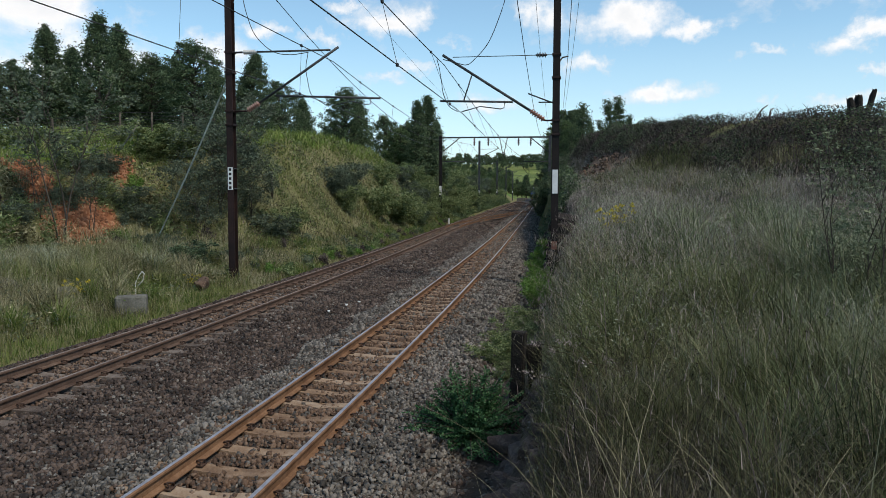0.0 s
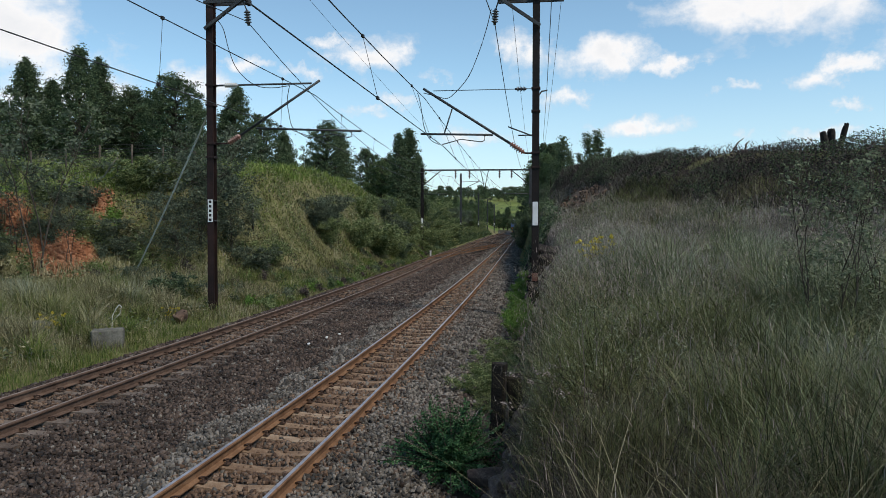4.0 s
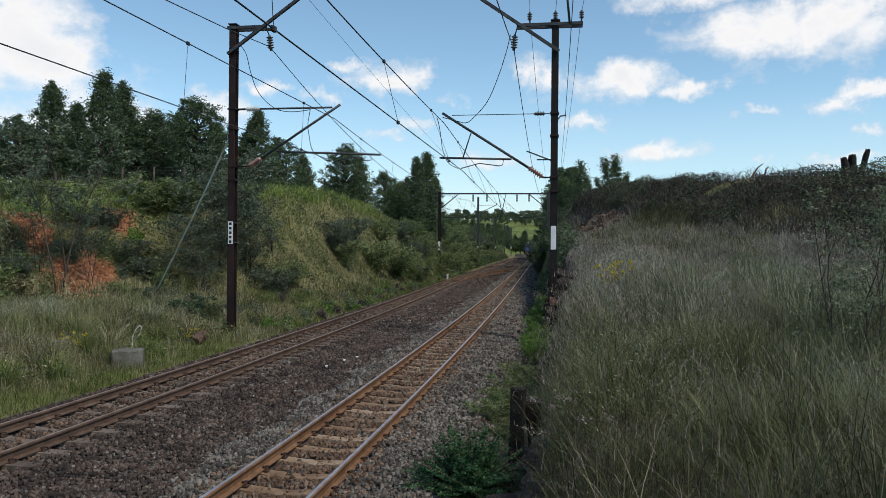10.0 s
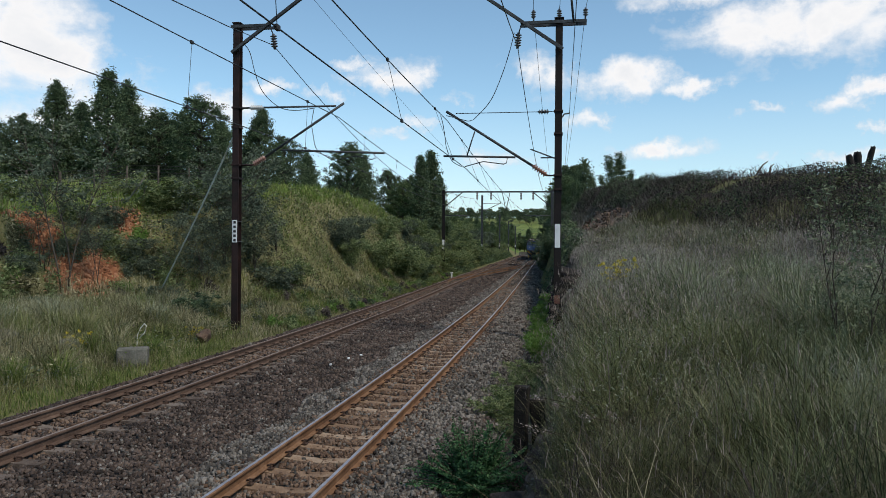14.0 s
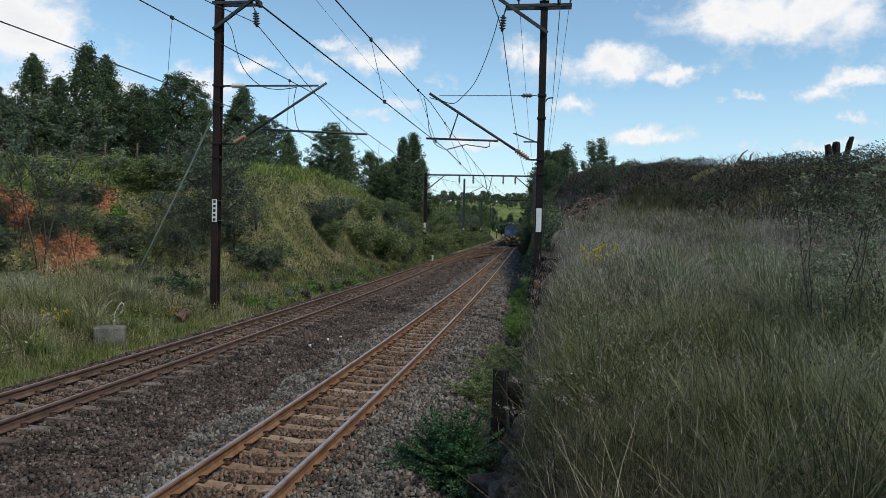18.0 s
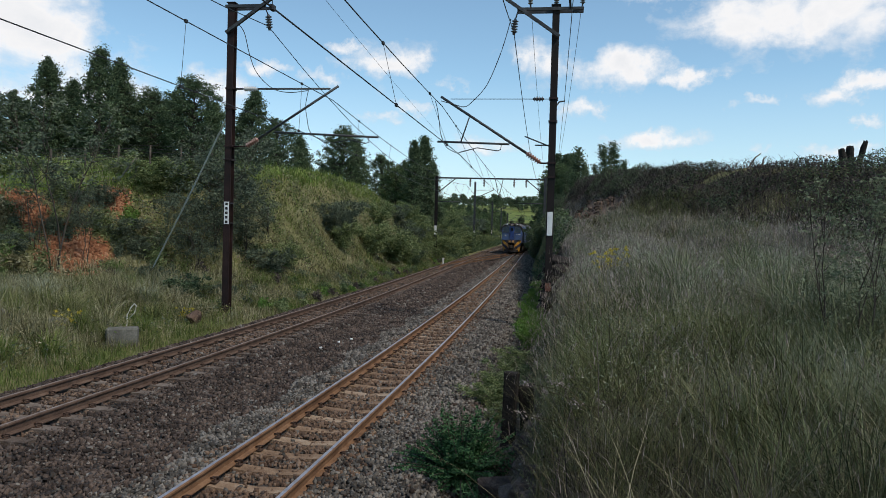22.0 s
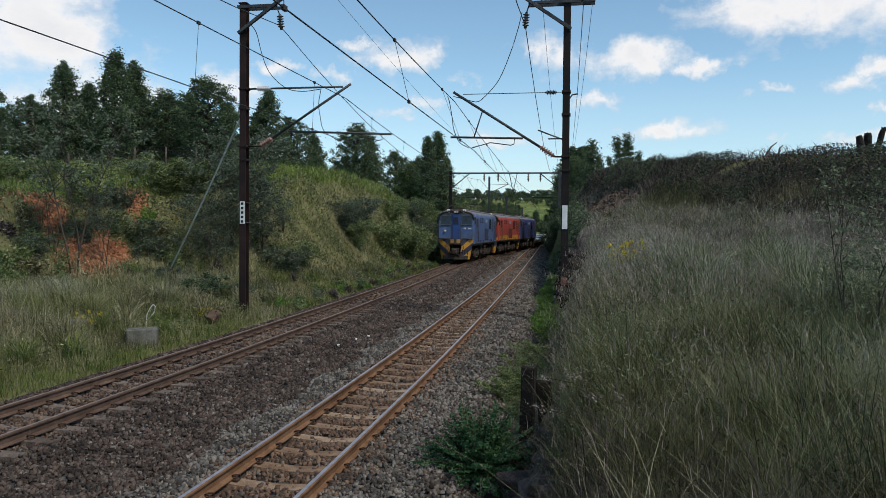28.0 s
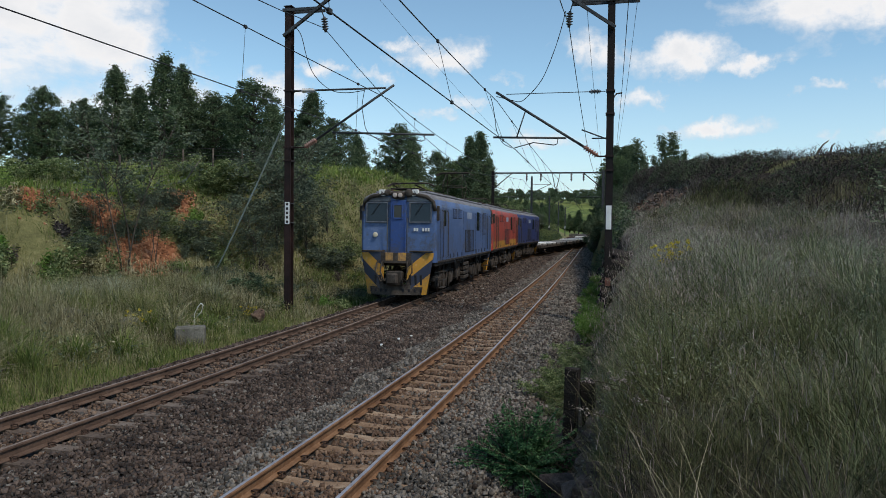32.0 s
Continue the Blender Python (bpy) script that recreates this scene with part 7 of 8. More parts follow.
def body_shell(bm, y0, y1, z0, z_side, z_top, w, rake=0.12):
    """Carbody with a domed roof and slightly raked ends."""
    sec = []
    n = 10
    sec.append((-w, z0))
    sec.append((-w, z_side - 0.10))
    for i in range(n + 1):
        a = math.pi * (1 - i / n)
        c = math.cos(a)
        sec.append((w * math.copysign(abs(c) ** 0.62, c) * 0.985, z_side + (z_top - z_side) * (max(math.sin(a), 0) ** 0.75)))
    sec.append((w, z_side - 0.10))
    sec.append((w, z0))
    rings = []
    zbrk = 2.5
    for y, inset in ((y0, 0.0), (y0 + 0.16, 1.0), (y1 - 0.16, 1.0), (y1, 0.0)):
        ring = []
        for x, z in sec:
            k = 1.0 if inset else 0.93
            yy = y
            if not inset:
                yy = y + (rake * max(0, z - zbrk) / (z_top - zbrk)) * (1 if y < (y0 + y1) / 2 else -1)
            ring.append(bm.verts.new((x * k, yy, z if inset or z < z_side else z - 0.05)))
        rings.append(ring)
    m = len(sec)
    for a, b in zip(rings, rings[1:]):
        for j in range(m - 1):
            f = bm.faces.new((a[j], b[j], b[j + 1], a[j + 1]))
            f.smooth = 2 <= j <= n + 1
            f.material_index = 1 if 3 <= j <= n else 0
        bm.faces.new((a[m - 1], b[m - 1], b[0], a[0]))
    bm.faces.new(rings[0][::-1]), bm.faces.new(rings[-1])
    bmesh.ops.recalc_face_normals(bm, faces=bm.faces)


def front_y(z):
    return 0.12 * max(0.0, z - 2.5) / (4.02 - 2.5)


def framed_window(name, loco, x0, x1, z0, z1, y_of, frame_mat, bars=0):
    """A glazed opening standing just proud of the front."""
    bm = bmesh.new()
    t = 0.05
    for lo, hi in (((x0, z0), (x1, z0 + t)), ((x0, z1 - t), (x1, z1)), ((x0, z0 + t), (x0 + t, z1 - t)), ((x1 - t, z0 + t), (x1, z1 - t))):
        yy = y_of((lo[1] + hi[1]) / 2)
        box(bm, (lo[0], yy - 0.035, lo[1]), (hi[0], yy + 0.03, hi[1]), 0.012)
    f = part(name, bm, frame_mat, loco)
    bm = bmesh.new()
    ya, yb = y_of(z0) - 0.012, y_of(z1) - 0.012
    vs = [bm.verts.new(p) for p in ((x0 + t, ya, z0 + t), (x1 - t, ya, z0 + t), (x1 - t, yb, z1 - t), (x0 + t, yb, z1 - t))]
    vs2 = [bm.verts.new((v.co.x, v.co.y + 0.012, v.co.z)) for v in vs]
    bm.faces.new(vs), bm.faces.new(vs2[::-1])
    for i in range(4):
        bm.faces.new((vs[i], vs2[i], vs2[(i + 1) % 4], vs[(i + 1) % 4]))
    bmesh.ops.recalc_face_normals(bm, faces=bm.faces)
    part("pane", bm, M["glass"], f)
    return f


def text_mesh(body, size, depth=0.004):
    cu = bpy.data.curves.new("lettering", "FONT")
    cu.body, cu.size, cu.extrude, cu.align_x = body, size, depth, "CENTER"
    ob = bpy.data.objects.new("lettering", cu)
    scene.collection.objects.link(ob)
    me = bpy.data.meshes.new_from_object(ob)
    bpy.data.objects.remove(ob)
    bm = bmesh.new()
    bm.from_mesh(me)
    return bm


def build_loco(label, main, door, stripe, number):
    lo = root("electric_locomotive", Matrix(), label, "locomotive", "locomotives of the train")
    wheels = []
    w = 1.43
    bm = bmesh.new()
    body_shell(bm, 0, LOCO_L, 1.42, 3.52, 4.02, w)
    part("body", bm, [main, M["roof"]], lo)
    if stripe:
        for s in (-1, 1):
            bm = bmesh.new()
            box(bm, (s * w - 0.006 if s > 0 else -w - 0.006, 0.3, 1.50), (s * w + 0.006 if s > 0 else -w + 0.006, LOCO_L - 0.3, 1.92), 0)
            part("side_stripe", bm, M["yellow"], lo, "yellow painted band")
    bm = bmesh.new()
    box(bm, (-1.0, 0.5, 3.96), (1.0, LOCO_L - 0.5, 4.05), 0.03)
    part("roof_walk", bm, M["roof"], lo)
    for y in (3.6, 5.2, 7.0, 8.8, 10.6, 12.2):
        bm = bmesh.new()
        box(bm, (-0.65, y - 0.5, 4.02), (0.65, y + 0.5, 4.13), 0.04)
        part("roof_hatch", bm, M["roof"], lo)
    # running frame, buffer beam, cowcatcher
    bm = bmesh.new()
    box(bm, (-1.38, 0.15, 1.28), (1.38, LOCO_L - 0.15, 1.425), 0.02)
    box(bm, (-1.15, 5.6, 0.5), (1.15, 7.4, 1.3), 0.05)
    box(bm, (-1.1, 7.8, 0.55), (1.1, 9.2, 1.3), 0.05)
    for y in (5.8, 6.7, 7.6, 8.5):
        rod(bm, (-1.15, y, 0.42), (-1.15, y + 0.3, 1.05), 0.05, seg=6)
        rod(bm, (1.15, y, 0.42), (1.15, y + 0.3, 1.05), 0.05, seg=6)
    part("underframe", bm, M["under"], lo)
    for y in PIVOTS:
        bogie(lo, y, wheels)
    for end in (0, 1):
        k = Matrix() if not end else Matrix.Translation((0, LOCO_L, 0)) @ Matrix.Rotation(math.pi, 4, "Z")
        # apron with hazard stripes
        n, m_, top, low = 29, 17, 1.78, 0.26
        bm = bmesh.new()

        def apron_at(i, r):
            f, q = r / (m_ - 1), -1 + 2 * i / (n - 1)
            half, bulge = 1.36 - 0.26 * f, 0.26 + 0.10 * f
            return (q * half, -0.06 - 0.08 * f - bulge * (1 - q * q), top + (low - top) * f)
        grid = [[bm.verts.new(apron_at(i, r)) for i in range(n)] for r in range(m_)]
        for r in range(m_ - 1):
            for i in range(n - 1):
                x, _, z = apron_at(i + 0.5, r + 0.5)
                if not (abs(x) < 0.42 and 0.62 < z < 1.42):
                    bm.faces.new((grid[r][i], grid[r][i + 1], grid[r + 1][i + 1], grid[r + 1][i]))
        for sgn in (-1, 1):
            for v0 in (0.42, 0.86, -0.02):
                half = [f for f in bm.faces if f.calc_center_median().x * sgn > -0.05]
                geom = half + list({e for f in half for e in f.edges}) + list({v for f in half for v in f.verts})
                bmesh.ops.bisect_plane(bm, geom=geom, plane_co=(0, 0, v0), plane_no=Vector((-0.85 * sgn, 0, 1)).normalized(), dist=1e-5)
        for fc in bm.faces:
            c = fc.calc_center_median()
            ax, z = abs(c.x), c.z
            v = z - 0.85 * ax
            if z < 0.52 and ax < 0.95:
                fc.material_index = 2
            elif ax > 0.42 and (0.42 < v < 0.86 or v < -0.02):
                fc.material_index = 1
            elif 0.12 < ax < 0.42 and z > 1.5:
                fc.material_index = 1
            elif ax < 0.6:
                fc.material_index = 2
        ext = bmesh.ops.extrude_face_region(bm, geom=list(bm.faces))
        bmesh.ops.translate(bm, vec=(0, 0.05, 0), verts=[v for v in ext["geom"] if isinstance(v, bmesh.types.BMVert)])
        bmesh.ops.recalc_face_normals(bm, faces=bm.faces)
        bm.transform(k)
        apron = part("apron", bm, [M["apron_dark"], M["yellow"], M["under"]], lo, "dirty apron with yellow warning stripes")

        def apron_y(x, z):
            f = (top - z) / (top - low)
            q = x / (1.36 - 0.26 * f)
            return -0.06 - 0.08 * f - (0.26 + 0.10 * f) * (1 - q * q)
        for x, z0, z1 in [(x, 0.36, 0.48) for x in (-0.92, -0.72, -0.52, -0.32, 0.32, 0.52, 0.72, 0.92)] + [(x, 0.62, 0.98) for x in (-0.74, -0.56, 0.56, 0.74, 0.92)]:
            bm = bmesh.new()
            yy = apron_y(x, (z0 + z1) / 2)
            box(bm, (x - 0.045, yy - 0.016, z0), (x + 0.045, yy + 0.03, z1), 0.012, k)
            part("slot", bm, M["grille"], apron)
        # coupler and hoses
        bm = bmesh.new()
        box(bm, (-0.16, -0.75, 0.72), (0.16, 0.2, 1.0), 0.04, k)
        box(bm, (-0.22, -0.92, 0.66), (0.20, -0.66, 1.06), 0.06, k)
        box(bm, (-0.30, -0.55, 0.60), (0.30, -0.3, 1.12), 0.03, k)
        part("coupler", bm, M["under"], lo)
        for x in (-0.62, 0.45, 0.62, -0.45):
            bm = bmesh.new()
            tube(bm, [k @ Vector(p) for p in ((x, -0.30, 1.5), (x * 1.05, -0.5, 1.42), (x * 1.1, -0.6, 1.1), (x * 0.8, -0.6, 0.76), (x * 0.5, -0.5, 0.84))], 0.028, 6)
            part("air_hose", bm, M["under"], lo)
        for s in (-1, 1):
            bm = bmesh.new()
            box(bm, (s * 0.90 - 0.40, -0.28, 1.80), (s * 0.90 + 0.40, 0.0, 1.86), 0.01, k)
            part("front_step", bm, M["under"], lo)
        # cab front: door, windows, lamps
        bm = bmesh.new()
        box(bm, (-0.29, -0.045, 1.72), (0.29, 0.14, 3.68), 0.02, k)
        dr = part("end_door", bm, door, lo, "bright blue end door" if door is M["door_blue"] else "")
        for s in (-1, 1):
            bm = bmesh.new()
            tube(bm, [k @ Vector(p) for p in ((s * 0.36, -0.02, 1.75), (s * 0.37, -0.13, 1.82), (s * 0.37, -0.13, 2.95), (s * 0.36, -0.02, 3.02))], 0.018, 6)
            part("grab_rail", bm, M["galv"], lo)
        for x0, x1, z0, z1 in ((-1.24, -0.40, 2.86, 3.62), (0.40, 1.24, 2.86, 3.62), (-0.19, 0.19, 3.0, 3.55)):
            tmp = framed_window("windscreen" if abs(x0) > 0.3 else "door_window", lo, x0, x1, z0, z1, (lambda z: front_y(z) - 0.004) if abs(x0) > 0.3 else (lambda z: -0.05), M["rim"] if abs(x0) > 0.3 else M["door_blue"])
            if end:
                for ob in (tmp, *tmp.children):
                    ob.data.transform(k)
            if abs(x0) > 0.3 and not end:
                bm = bmesh.new()
                cx = (x0 + x1) / 2
                rod(bm, (cx + 0.1, 0.02, 3.60), (cx - 0.18, -0.03, 3.15), 0.012, seg=5)
                part("wiper", bm, M["grille"], tmp)
        bm = bmesh.new()
        tube(bm, [k @ Vector(p) for p in ((-1.36, 0.06, 3.30), (-1.30, 0.06, 3.62), (-1.05, 0.06, 3.82), (-0.5, 0.05, 3.93), (0, 0.05, 3.96), (0.5, 0.05, 3.93), (1.05, 0.06, 3.82), (1.30, 0.06, 3.62), (1.36, 0.06, 3.30))], 0.075, 6)
        part("cab_brow", bm, M["under"], lo, "grimy dark edge over the cab front")
        for s in (-1, 1):
            bm = bmesh.new()
            box(bm, (min(s * 0.31, s * 1.22), 0.068, 3.64), (max(s * 0.31, s * 1.22), 0.13, 3.80), 0.01, k)
            part("brow_panel", bm, M["roof"], lo, "grey grimy panel over the windscreen")
        bm = bmesh.new()
        box(bm, (-0.24, -0.10, 3.74), (0.24, 0.25, 4.02), 0.07, k)
        hb = part("headlight_box", bm, M["under"], lo)
        for s in (-1, 1):
            bm = bmesh.new()
            lathe(bm, [(0.02, 0), (0.085, 0.0), (0.085, 0.02), (0.065, 0.03), (0.02, 0.03)], k @ Matrix.Translation((s * 0.10, -0.10, 3.87)) @ Matrix.Rotation(radians(90), 4, "X"), 16)
            part("headlight", bm, M["headlight"], hb, "pale headlight glass")
            bm = bmesh.new()
            box(bm, (s * 0.62 - 0.12, 0.0, 3.84), (s * 0.62 + 0.12, 0.22, 4.08), 0.02, k)
            nb = part("indicator_box", bm, M["plate"], lo, "white train indicator box")
            bm = text_mesh("A", 0.20)
            bm.transform(k @ Matrix.Translation((s * 0.62, -0.006, 3.885)) @ Matrix.Rotation(radians(90), 4, "X"))
            part("letter", bm, M["ink"], nb)
        bm = bmesh.new()
        lathe(bm, [(0.03, 0), (0.15, 0.0), (0.15, 0.06), (0.12, 0.09), (0.03, 0.09)], k @ Matrix.Translation((0.40, 0.02, 3.95)) @ Matrix.Rotation(radians(90), 4, "X"), 14)
        part("horn", bm, M["under"], lo)
        bm = bmesh.new()
        lathe(bm, [(0.03, 0), (0.12, 0.0), (0.12, 0.06), (0.09, 0.09), (0.03, 0.09)], k @ Matrix.Translation((-0.40, 0.02, 3.97)) @ Matrix.Rotation(radians(90), 4, "X"), 14)
        part("horn", bm, M["under"], lo)
        bm = bmesh.new()
        lathe(bm, [(0.02, 0), (0.095, 0.0), (0.095, 0.03), (0.075, 0.05), (0.02, 0.05)], k @ Matrix.Translation((-0.86, 0.0, 2.42)) @ Matrix.Rotation(radians(90), 4, "X"), 16)
        part("marker_lamp", bm, M["lens"], lo, "round marker lamp")
        for s in (-1, 1):
            bm = bmesh.new()
            box(bm, (s * 1.46 - 0.05, 0.12, 2.95), (s * 1.46 + 0.05, 0.2, 3.5), 0.02, k)
            part("side_mirror", bm, M["under"], lo)
        # cab side doors and handrails
        for s in (-1, 1):
            bm = bmesh.new()
            box(bm, (s * w - 0.03, 1.15, 1.47), (s * w + 0.022, 1.85, 3.48), 0.015, k)
            part("cab_door", bm, main, lo)
            for y in (1.05, 1.95):
                bm = bmesh.new()
                tube(bm, [k @ Vector(p) for p in ((s * w, y, 1.55), (s * (w + 0.07), y, 1.6), (s * (w + 0.07), y, 3.3), (s * w, y, 3.35))], 0.017, 6)
                part("handrail", bm, M["under"], lo)
            bm = bmesh.new()
            box(bm, (s * w - 0.01, 1.28, 2.75), (s * w + 0.03, 1.72, 3.38), 0.02, k)
            part("cab_side_window", bm, M["glass"], lo)
            bm = bmesh.new()
            for z in (0.4, 0.7, 1.0):
                box(bm, (s * 1.36 - 0.1, 1.2, z), (s * 1.36 + 0.1, 1.8, z + 0.04), 0.01, k)
            part("cab_steps", bm, M["under"], lo)
    for s in (-1, 1):
        for y, dy, z0, z1, mat_, nm in ((3.65, 0.42, 3.08, 3.48, "grille", "side_louvre"), (4.95, 0.42, 3.08, 3.48, "grille", "side_louvre"), (7.5, 1.25, 1.62, 2.62, "grille", "side_grille"),
                                        (9.95, 0.42, 2.58, 3.48, "glass", "side_panel"), (12.1, 0.5, 2.38, 3.48, "grille", "side_door")):
            bm = bmesh.new()
            box(bm, (s * w - 0.02, y - dy, z0), (s * w + 0.016, y + dy, z1), 0.01)
            g = part(nm, bm, M[mat_], lo)
            if mat_ == "grille":
                for i in range(7):
                    bm = bmesh.new()
                    yy = y - dy + 2 * dy * (i + 0.5) / 7
                    box(bm, (s * w - 0.01, yy - 0.02, z0 + 0.03), (s * w + 0.03, yy + 0.02, z1 - 0.03), 0.004)
                    part("slat", bm, main, g)
        for y in (2.7, 3.5, 4.4, 5.4, 9.4, 10.3, 11.2, 12.3):
            bm = bmesh.new()
            box(bm, (s * w - 0.01, y - 0.06, 1.50), (s * w + 0.02, y + 0.06, 1.68), 0.02)
            part("vent", bm, M["grille"], lo)
        bm = bmesh.new()
        for i in range(4):
            box(bm, (s * w - 0.01, 6.75 + i * 0.33, 3.12), (s * w + 0.012, 6.97 + i * 0.33, 3.40))
        part("white_bar", bm, M["faded_white"], lo, "faded pale number bars")
        # joints between the side panels, and the dirty lower edge
        for y in (0.75, 2.3, 5.7, 9.2, 10.7, 11.45, 12.75):
            bm = bmesh.new()
            box(bm, (s * w - 0.01, y - 0.012, 1.46), (s * w + 0.007, y + 0.012, 3.42))
            part("panel_joint", bm, M["grille"], lo)
        bm = bmesh.new()
        box(bm, (s * w - 0.02, 0.3, 1.40), (s * w + 0.012, LOCO_L - 0.3, 1.475), 0.004)
        part("sill_strip", bm, M["under"], lo, "grimy strip along the lower edge")
        for y in (3.4, 5.3, 9.0, 10.3):
            bm = bmesh.new()
            tube(bm, [(s * (w - 0.02), y, 1.44), (s * (w + 0.06), y + 0.05, 1.38), (s * (w + 0.02), y + 0.22, 0.95)], 0.03, 6)
            part("drain_pipe", bm, M["galv"], lo)
        bm = bmesh.new()
        for k in range(4):
            box(bm, (s * 1.2 - 0.06, 6.6, 0.42 + 0.2 * k), (s * 1.2 + 0.12, 7.9, 0.56 + 0.2 * k), 0.02)
        part("battery_box", bm, M["under"], lo)
    # pantographs: the front one folded, the rear one of the leading engine up against the wire
    for y, up in ((1.6, False), (LOCO_L - 3.6, number)):
        bm = bmesh.new()
        box(bm, (-0.55, y - 0.7, 4.155), (0.55, y + 0.7, 4.185), 0.01)
        pa = part("pantograph", bm, M["under"], lo)
        head = 5.50 if up else 4.42
        for s in (-1, 1):
            for q in ((-1, 1) if up else (1,)):
                bm = bmesh.new()
                if up:
                    tube(bm, [(s * 0.45, y + q * 0.25, 4.19), (s * 0.50, y + q * 0.72, 4.80), (s * 0.42, y + q * 0.15, head - 0.06)], 0.022, 6)
                else:
                    tube(bm, [(s * 0.5, y + 0.6, 4.19), (s * 0.42, y - 0.75, 4.30), (s * 0.4, y + 0.3, 4.40)], 0.025, 6)
                part("pantograph_arm", bm, M["under"], pa)
            for dy in (-0.6, 0.6):
                insulator("roof_insulator", pa, (s * 0.5, y + dy, 4.02), (s * 0.5, y + dy, 4.17), 0.07, M["porcelain_brown"], 2)
        if up:
            for q in (-1, 1):
                bm = bmesh.new()
                rod(bm, (-0.5, y + q * 0.72, 4.80), (0.5, y + q * 0.72, 4.80), 0.02)
                rod(bm, (-0.5, y + q * 0.72, 4.80), (0.42, y + q * 0.15, head - 0.06), 0.014)
                part("cross_tube", bm, M["under"], pa)
        for dy in ((-0.16, 0.16) if up else (0.2, 0.42)):
            bm = bmesh.new()
            tube(bm, [(-0.95, y + dy, head - 0.12), (-0.7, y + dy, head), (0.7, y + dy, head), (0.95, y + dy, head - 0.12)], 0.028, 6)
            part("collector_strip", bm, M["under"], pa)
    # roof gear: cable runs, resistor boxes and brackets
    for y0, y1, x in ((3.0, 9.5, -0.45), (3.0, 9.5, 0.4), (9.8, 13.8, -0.3)):
        bm = bmesh.new()
        rod(bm, (x, y0, 4.19), (x, y1, 4.19), 0.025, seg=6)
        for y in np.arange(y0 + 0.3, y1, 1.1):
            rod(bm, (x, float(y), 4.03), (x, float(y), 4.19), 0.035, seg=6)
        part("roof_conductor", bm, M["under"], lo)
    # the class and number on the front are shown as plain bars
    bm = bmesh.new()
    for x in (0.62, 0.72, 0.94, 1.04, 1.14):
        box(bm, (x - 0.032, -0.010, 2.56), (x + 0.032, 0.02, 2.68), 0.004)
    part("white_bar", bm, M["plate"], lo, "white number bars")
    return lo, wheels


def build_wagon(label, load):
    wg = root("flat_wagon", Matrix(), label, "wagon", "wagons of the train")
    wheels = []
    L = 13.6
    bm = bmesh.new()
    box(bm, (-1.35, 0, 0.95), (1.35, L, 1.05), 0.01)
    part("deck", bm, M["deck"], wg)
    bm = bmesh.new()
    for s in (-1, 1):
        box(bm, (s * 1.3 - 0.05, 0, 0.72), (s * 1.3 + 0.05, L, 0.97), 0.01)
        box(bm, (s * 0.3 - 0.1, 2.2, 0.45), (s * 0.3 + 0.1, L - 2.2, 0.95), 0.02)
    for y in (0.06, L - 0.06):
        box(bm, (-1.3, y - 0.06, 0.7), (1.3, y + 0.06, 0.98), 0.01)
    part("frame", bm, M["under"], wg)
    for y in (1.9, L - 1.9):
        bm = bmesh.new()
        for s in (-1, 1):
            box(bm, (s * 0.95 - 0.06, y - 1.2, 0.42), (s * 0.95 + 0.06, y + 1.2, 0.6), 0.02)
            for dy in (-0.9, 0.9):
                box(bm, (s * 0.95 - 0.1, y + dy - 0.16, 0.3), (s * 0.95 + 0.1, y + dy + 0.16, 0.6), 0.02)
        box(bm, (-0.9, y - 0.2, 0.42), (0.9, y + 0.2, 0.72), 0.02)
        part("bogie_frame", bm, M["under"], wg)
        for dy in (-0.9, 0.9):
            wheels.append(wheelset(wg, y + dy, 0.43))
    for y in (0.4, 3.6, 6.8, 10.0, 13.2):
        for s in (-1, 1):
            bm = bmesh.new()
            box(bm, (s * 1.38 - 0.03, y - 0.08, 0.9), (s * 1.38 + 0.05, y + 0.08, 1.12), 0.01)
            part("stake_pocket", bm, M["under"], wg)
    if load:
        for y0, y1, z in ((1.0, 4.6, 1.22), (7.5, 11.5, 1.16)):
            bm = bmesh.new()
            box(bm, (-1.1, y0, 1.05), (1.1, y1, z), 0.02)
            part("steel_plate", bm, M["plate"], wg, "pale plate lying on the deck")
    return wg, wheels


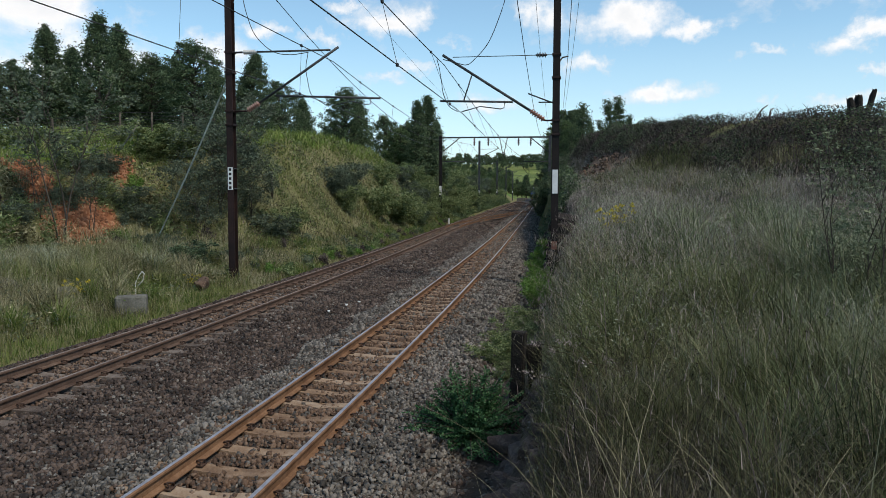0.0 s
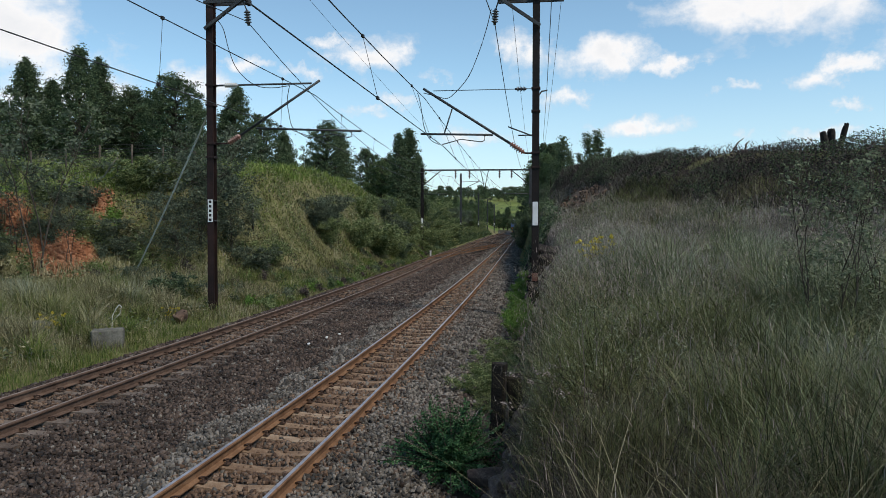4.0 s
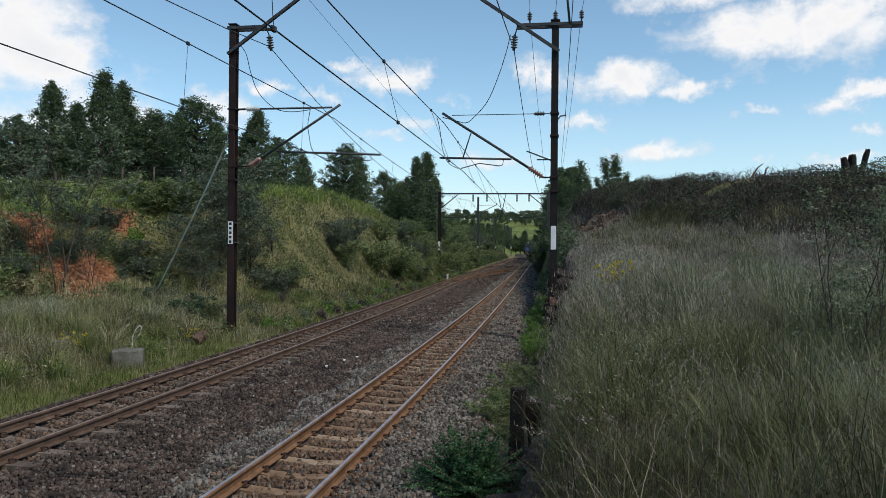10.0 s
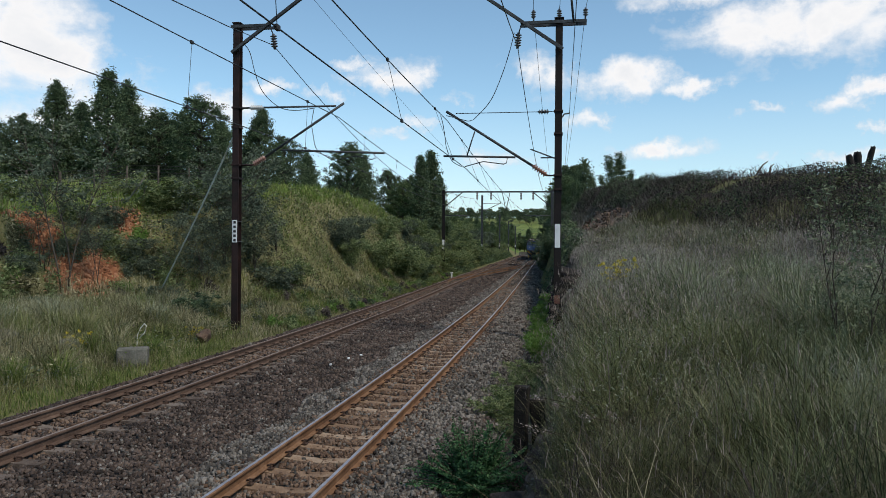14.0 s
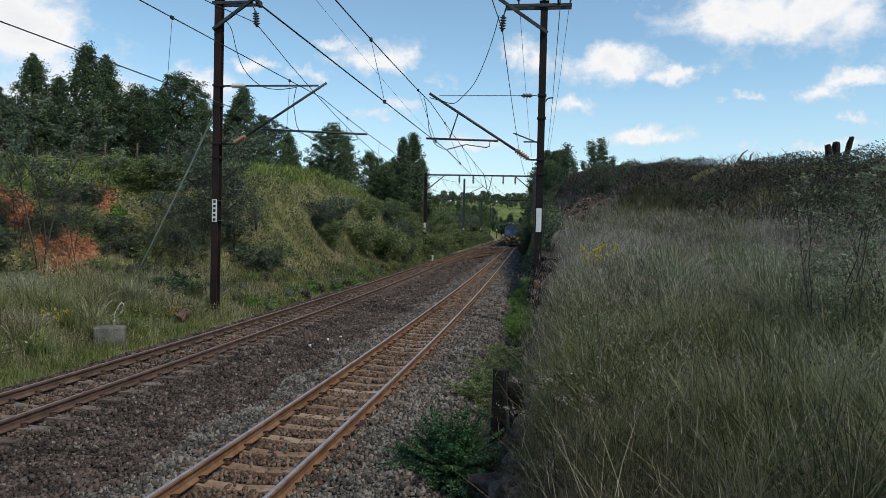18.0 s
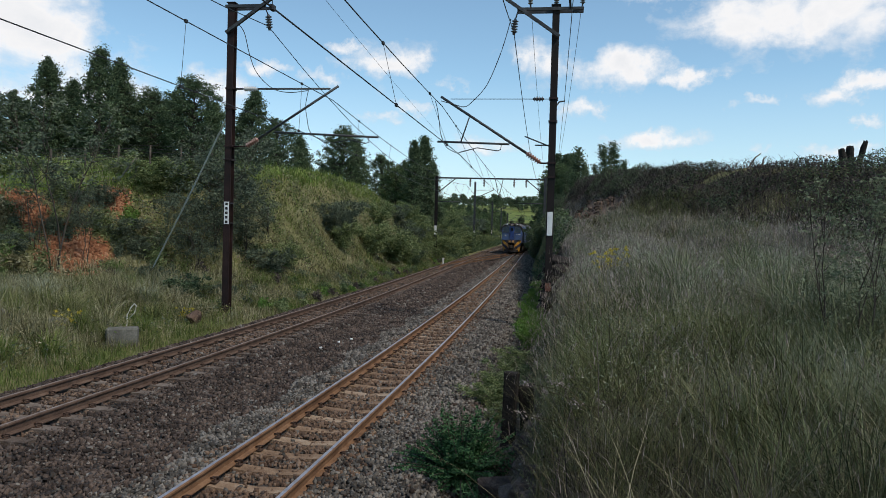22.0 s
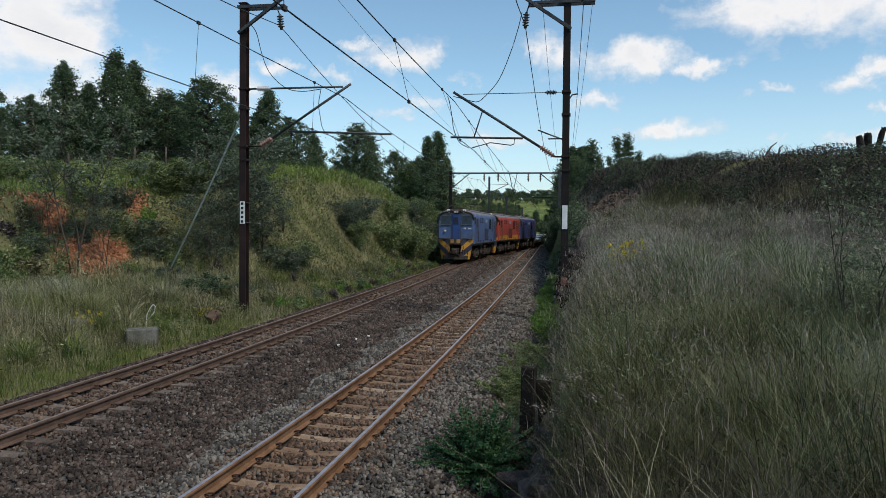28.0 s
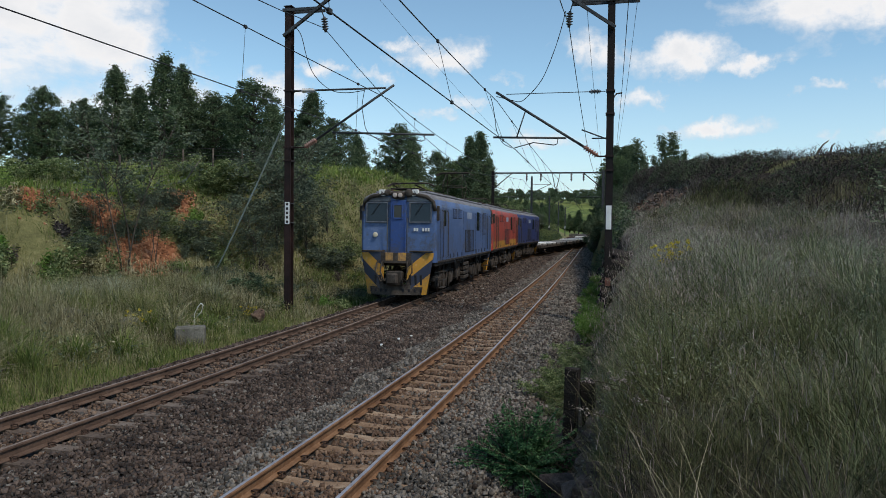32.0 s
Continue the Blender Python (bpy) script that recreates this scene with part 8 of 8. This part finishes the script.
TRAIN = []
for args in (("faded blue electric locomotive with yellow warning stripes", M["blue"], M["door_blue"], False, True),
             ("orange-red electric locomotive with a yellow band", M["orange"], M["orange"], True, False),
             ("dark blue electric locomotive coupled third in the train", M["navy"], M["navy"], False, False)):
    ob, wh = build_loco(*args)
    TRAIN.append((ob, wh, LOCO_L, PIVOTS, 0.61))
for i in range(5):
    ob, wh = build_wagon("low flat wagon with a grey deck" + (" and a pale plate" if i % 2 == 0 else ""), i % 2 == 0)
    TRAIN.append((ob, wh, 13.6, (1.9, 11.7), 0.43))

# where the leading buffer beam stands along the line
TRAIN_ROWS = [(0, 238), (3, 220), (6, 202), (9, 184.5), (12, 167), (15, 149.5), (18, 132), (20, 119), (22, 104.5), (24, 89), (26, 73.2), (28, 57.3), (30, 42), (32, 26.4)]


def train_y(t):
    T = [r[0] for r in TRAIN_ROWS]
    Yv = [r[1] for r in TRAIN_ROWS]
    i = min(max(int(np.searchsorted(T, t)) - 1, 0), len(T) - 2)
    def slope(j):
        a, b = max(j - 1, 0), min(j + 1, len(T) - 1)
        return (Yv[b] - Yv[a]) / (T[b] - T[a])
    h = T[i + 1] - T[i]
    s = (t - T[i]) / h
    return ((1 + 2 * s) * (1 - s) ** 2 * Yv[i] + s * (1 - s) ** 2 * h * slope(i) + s * s * (3 - 2 * s) * Yv[i + 1] + s * s * (s - 1) * h * slope(i + 1))


def route_z(y):
    return FAR_LIFT * (1 - blend(y, *CROSS)) + float(grade(y))


def vehicle_pose(y_front, pivots):
    ya, yb = y_front + pivots[0], y_front + pivots[1]
    a, b = Vector((route_x(ya), ya, route_z(ya))), Vector((route_x(yb), yb, route_z(yb)))
    d = (b - a).normalized()
    o = a - d * pivots[0]
    return pose(o.x, o.y, (a.z + b.z) / 2, 0, 0, math.degrees(math.atan2(-d.x, d.y)))


def motions():
    step = 0.1
    times = [round(i * step, 3) for i in range(321)]
    offset = 0.0
    for ob, wheels, length, pivots, r in TRAIN:
        walk(ob, [(t, vehicle_pose(train_y(t) + offset, pivots)) for t in times[::5]])
        for w in wheels:
            at = w.matrix_basis.translation.copy()
            walk(w, [(t, Matrix.Translation(at) @ Matrix.Rotation((train_y(0) - train_y(t)) / r % math.tau, 4, "X")) for t in times])
        offset += length + 0.75


motions()
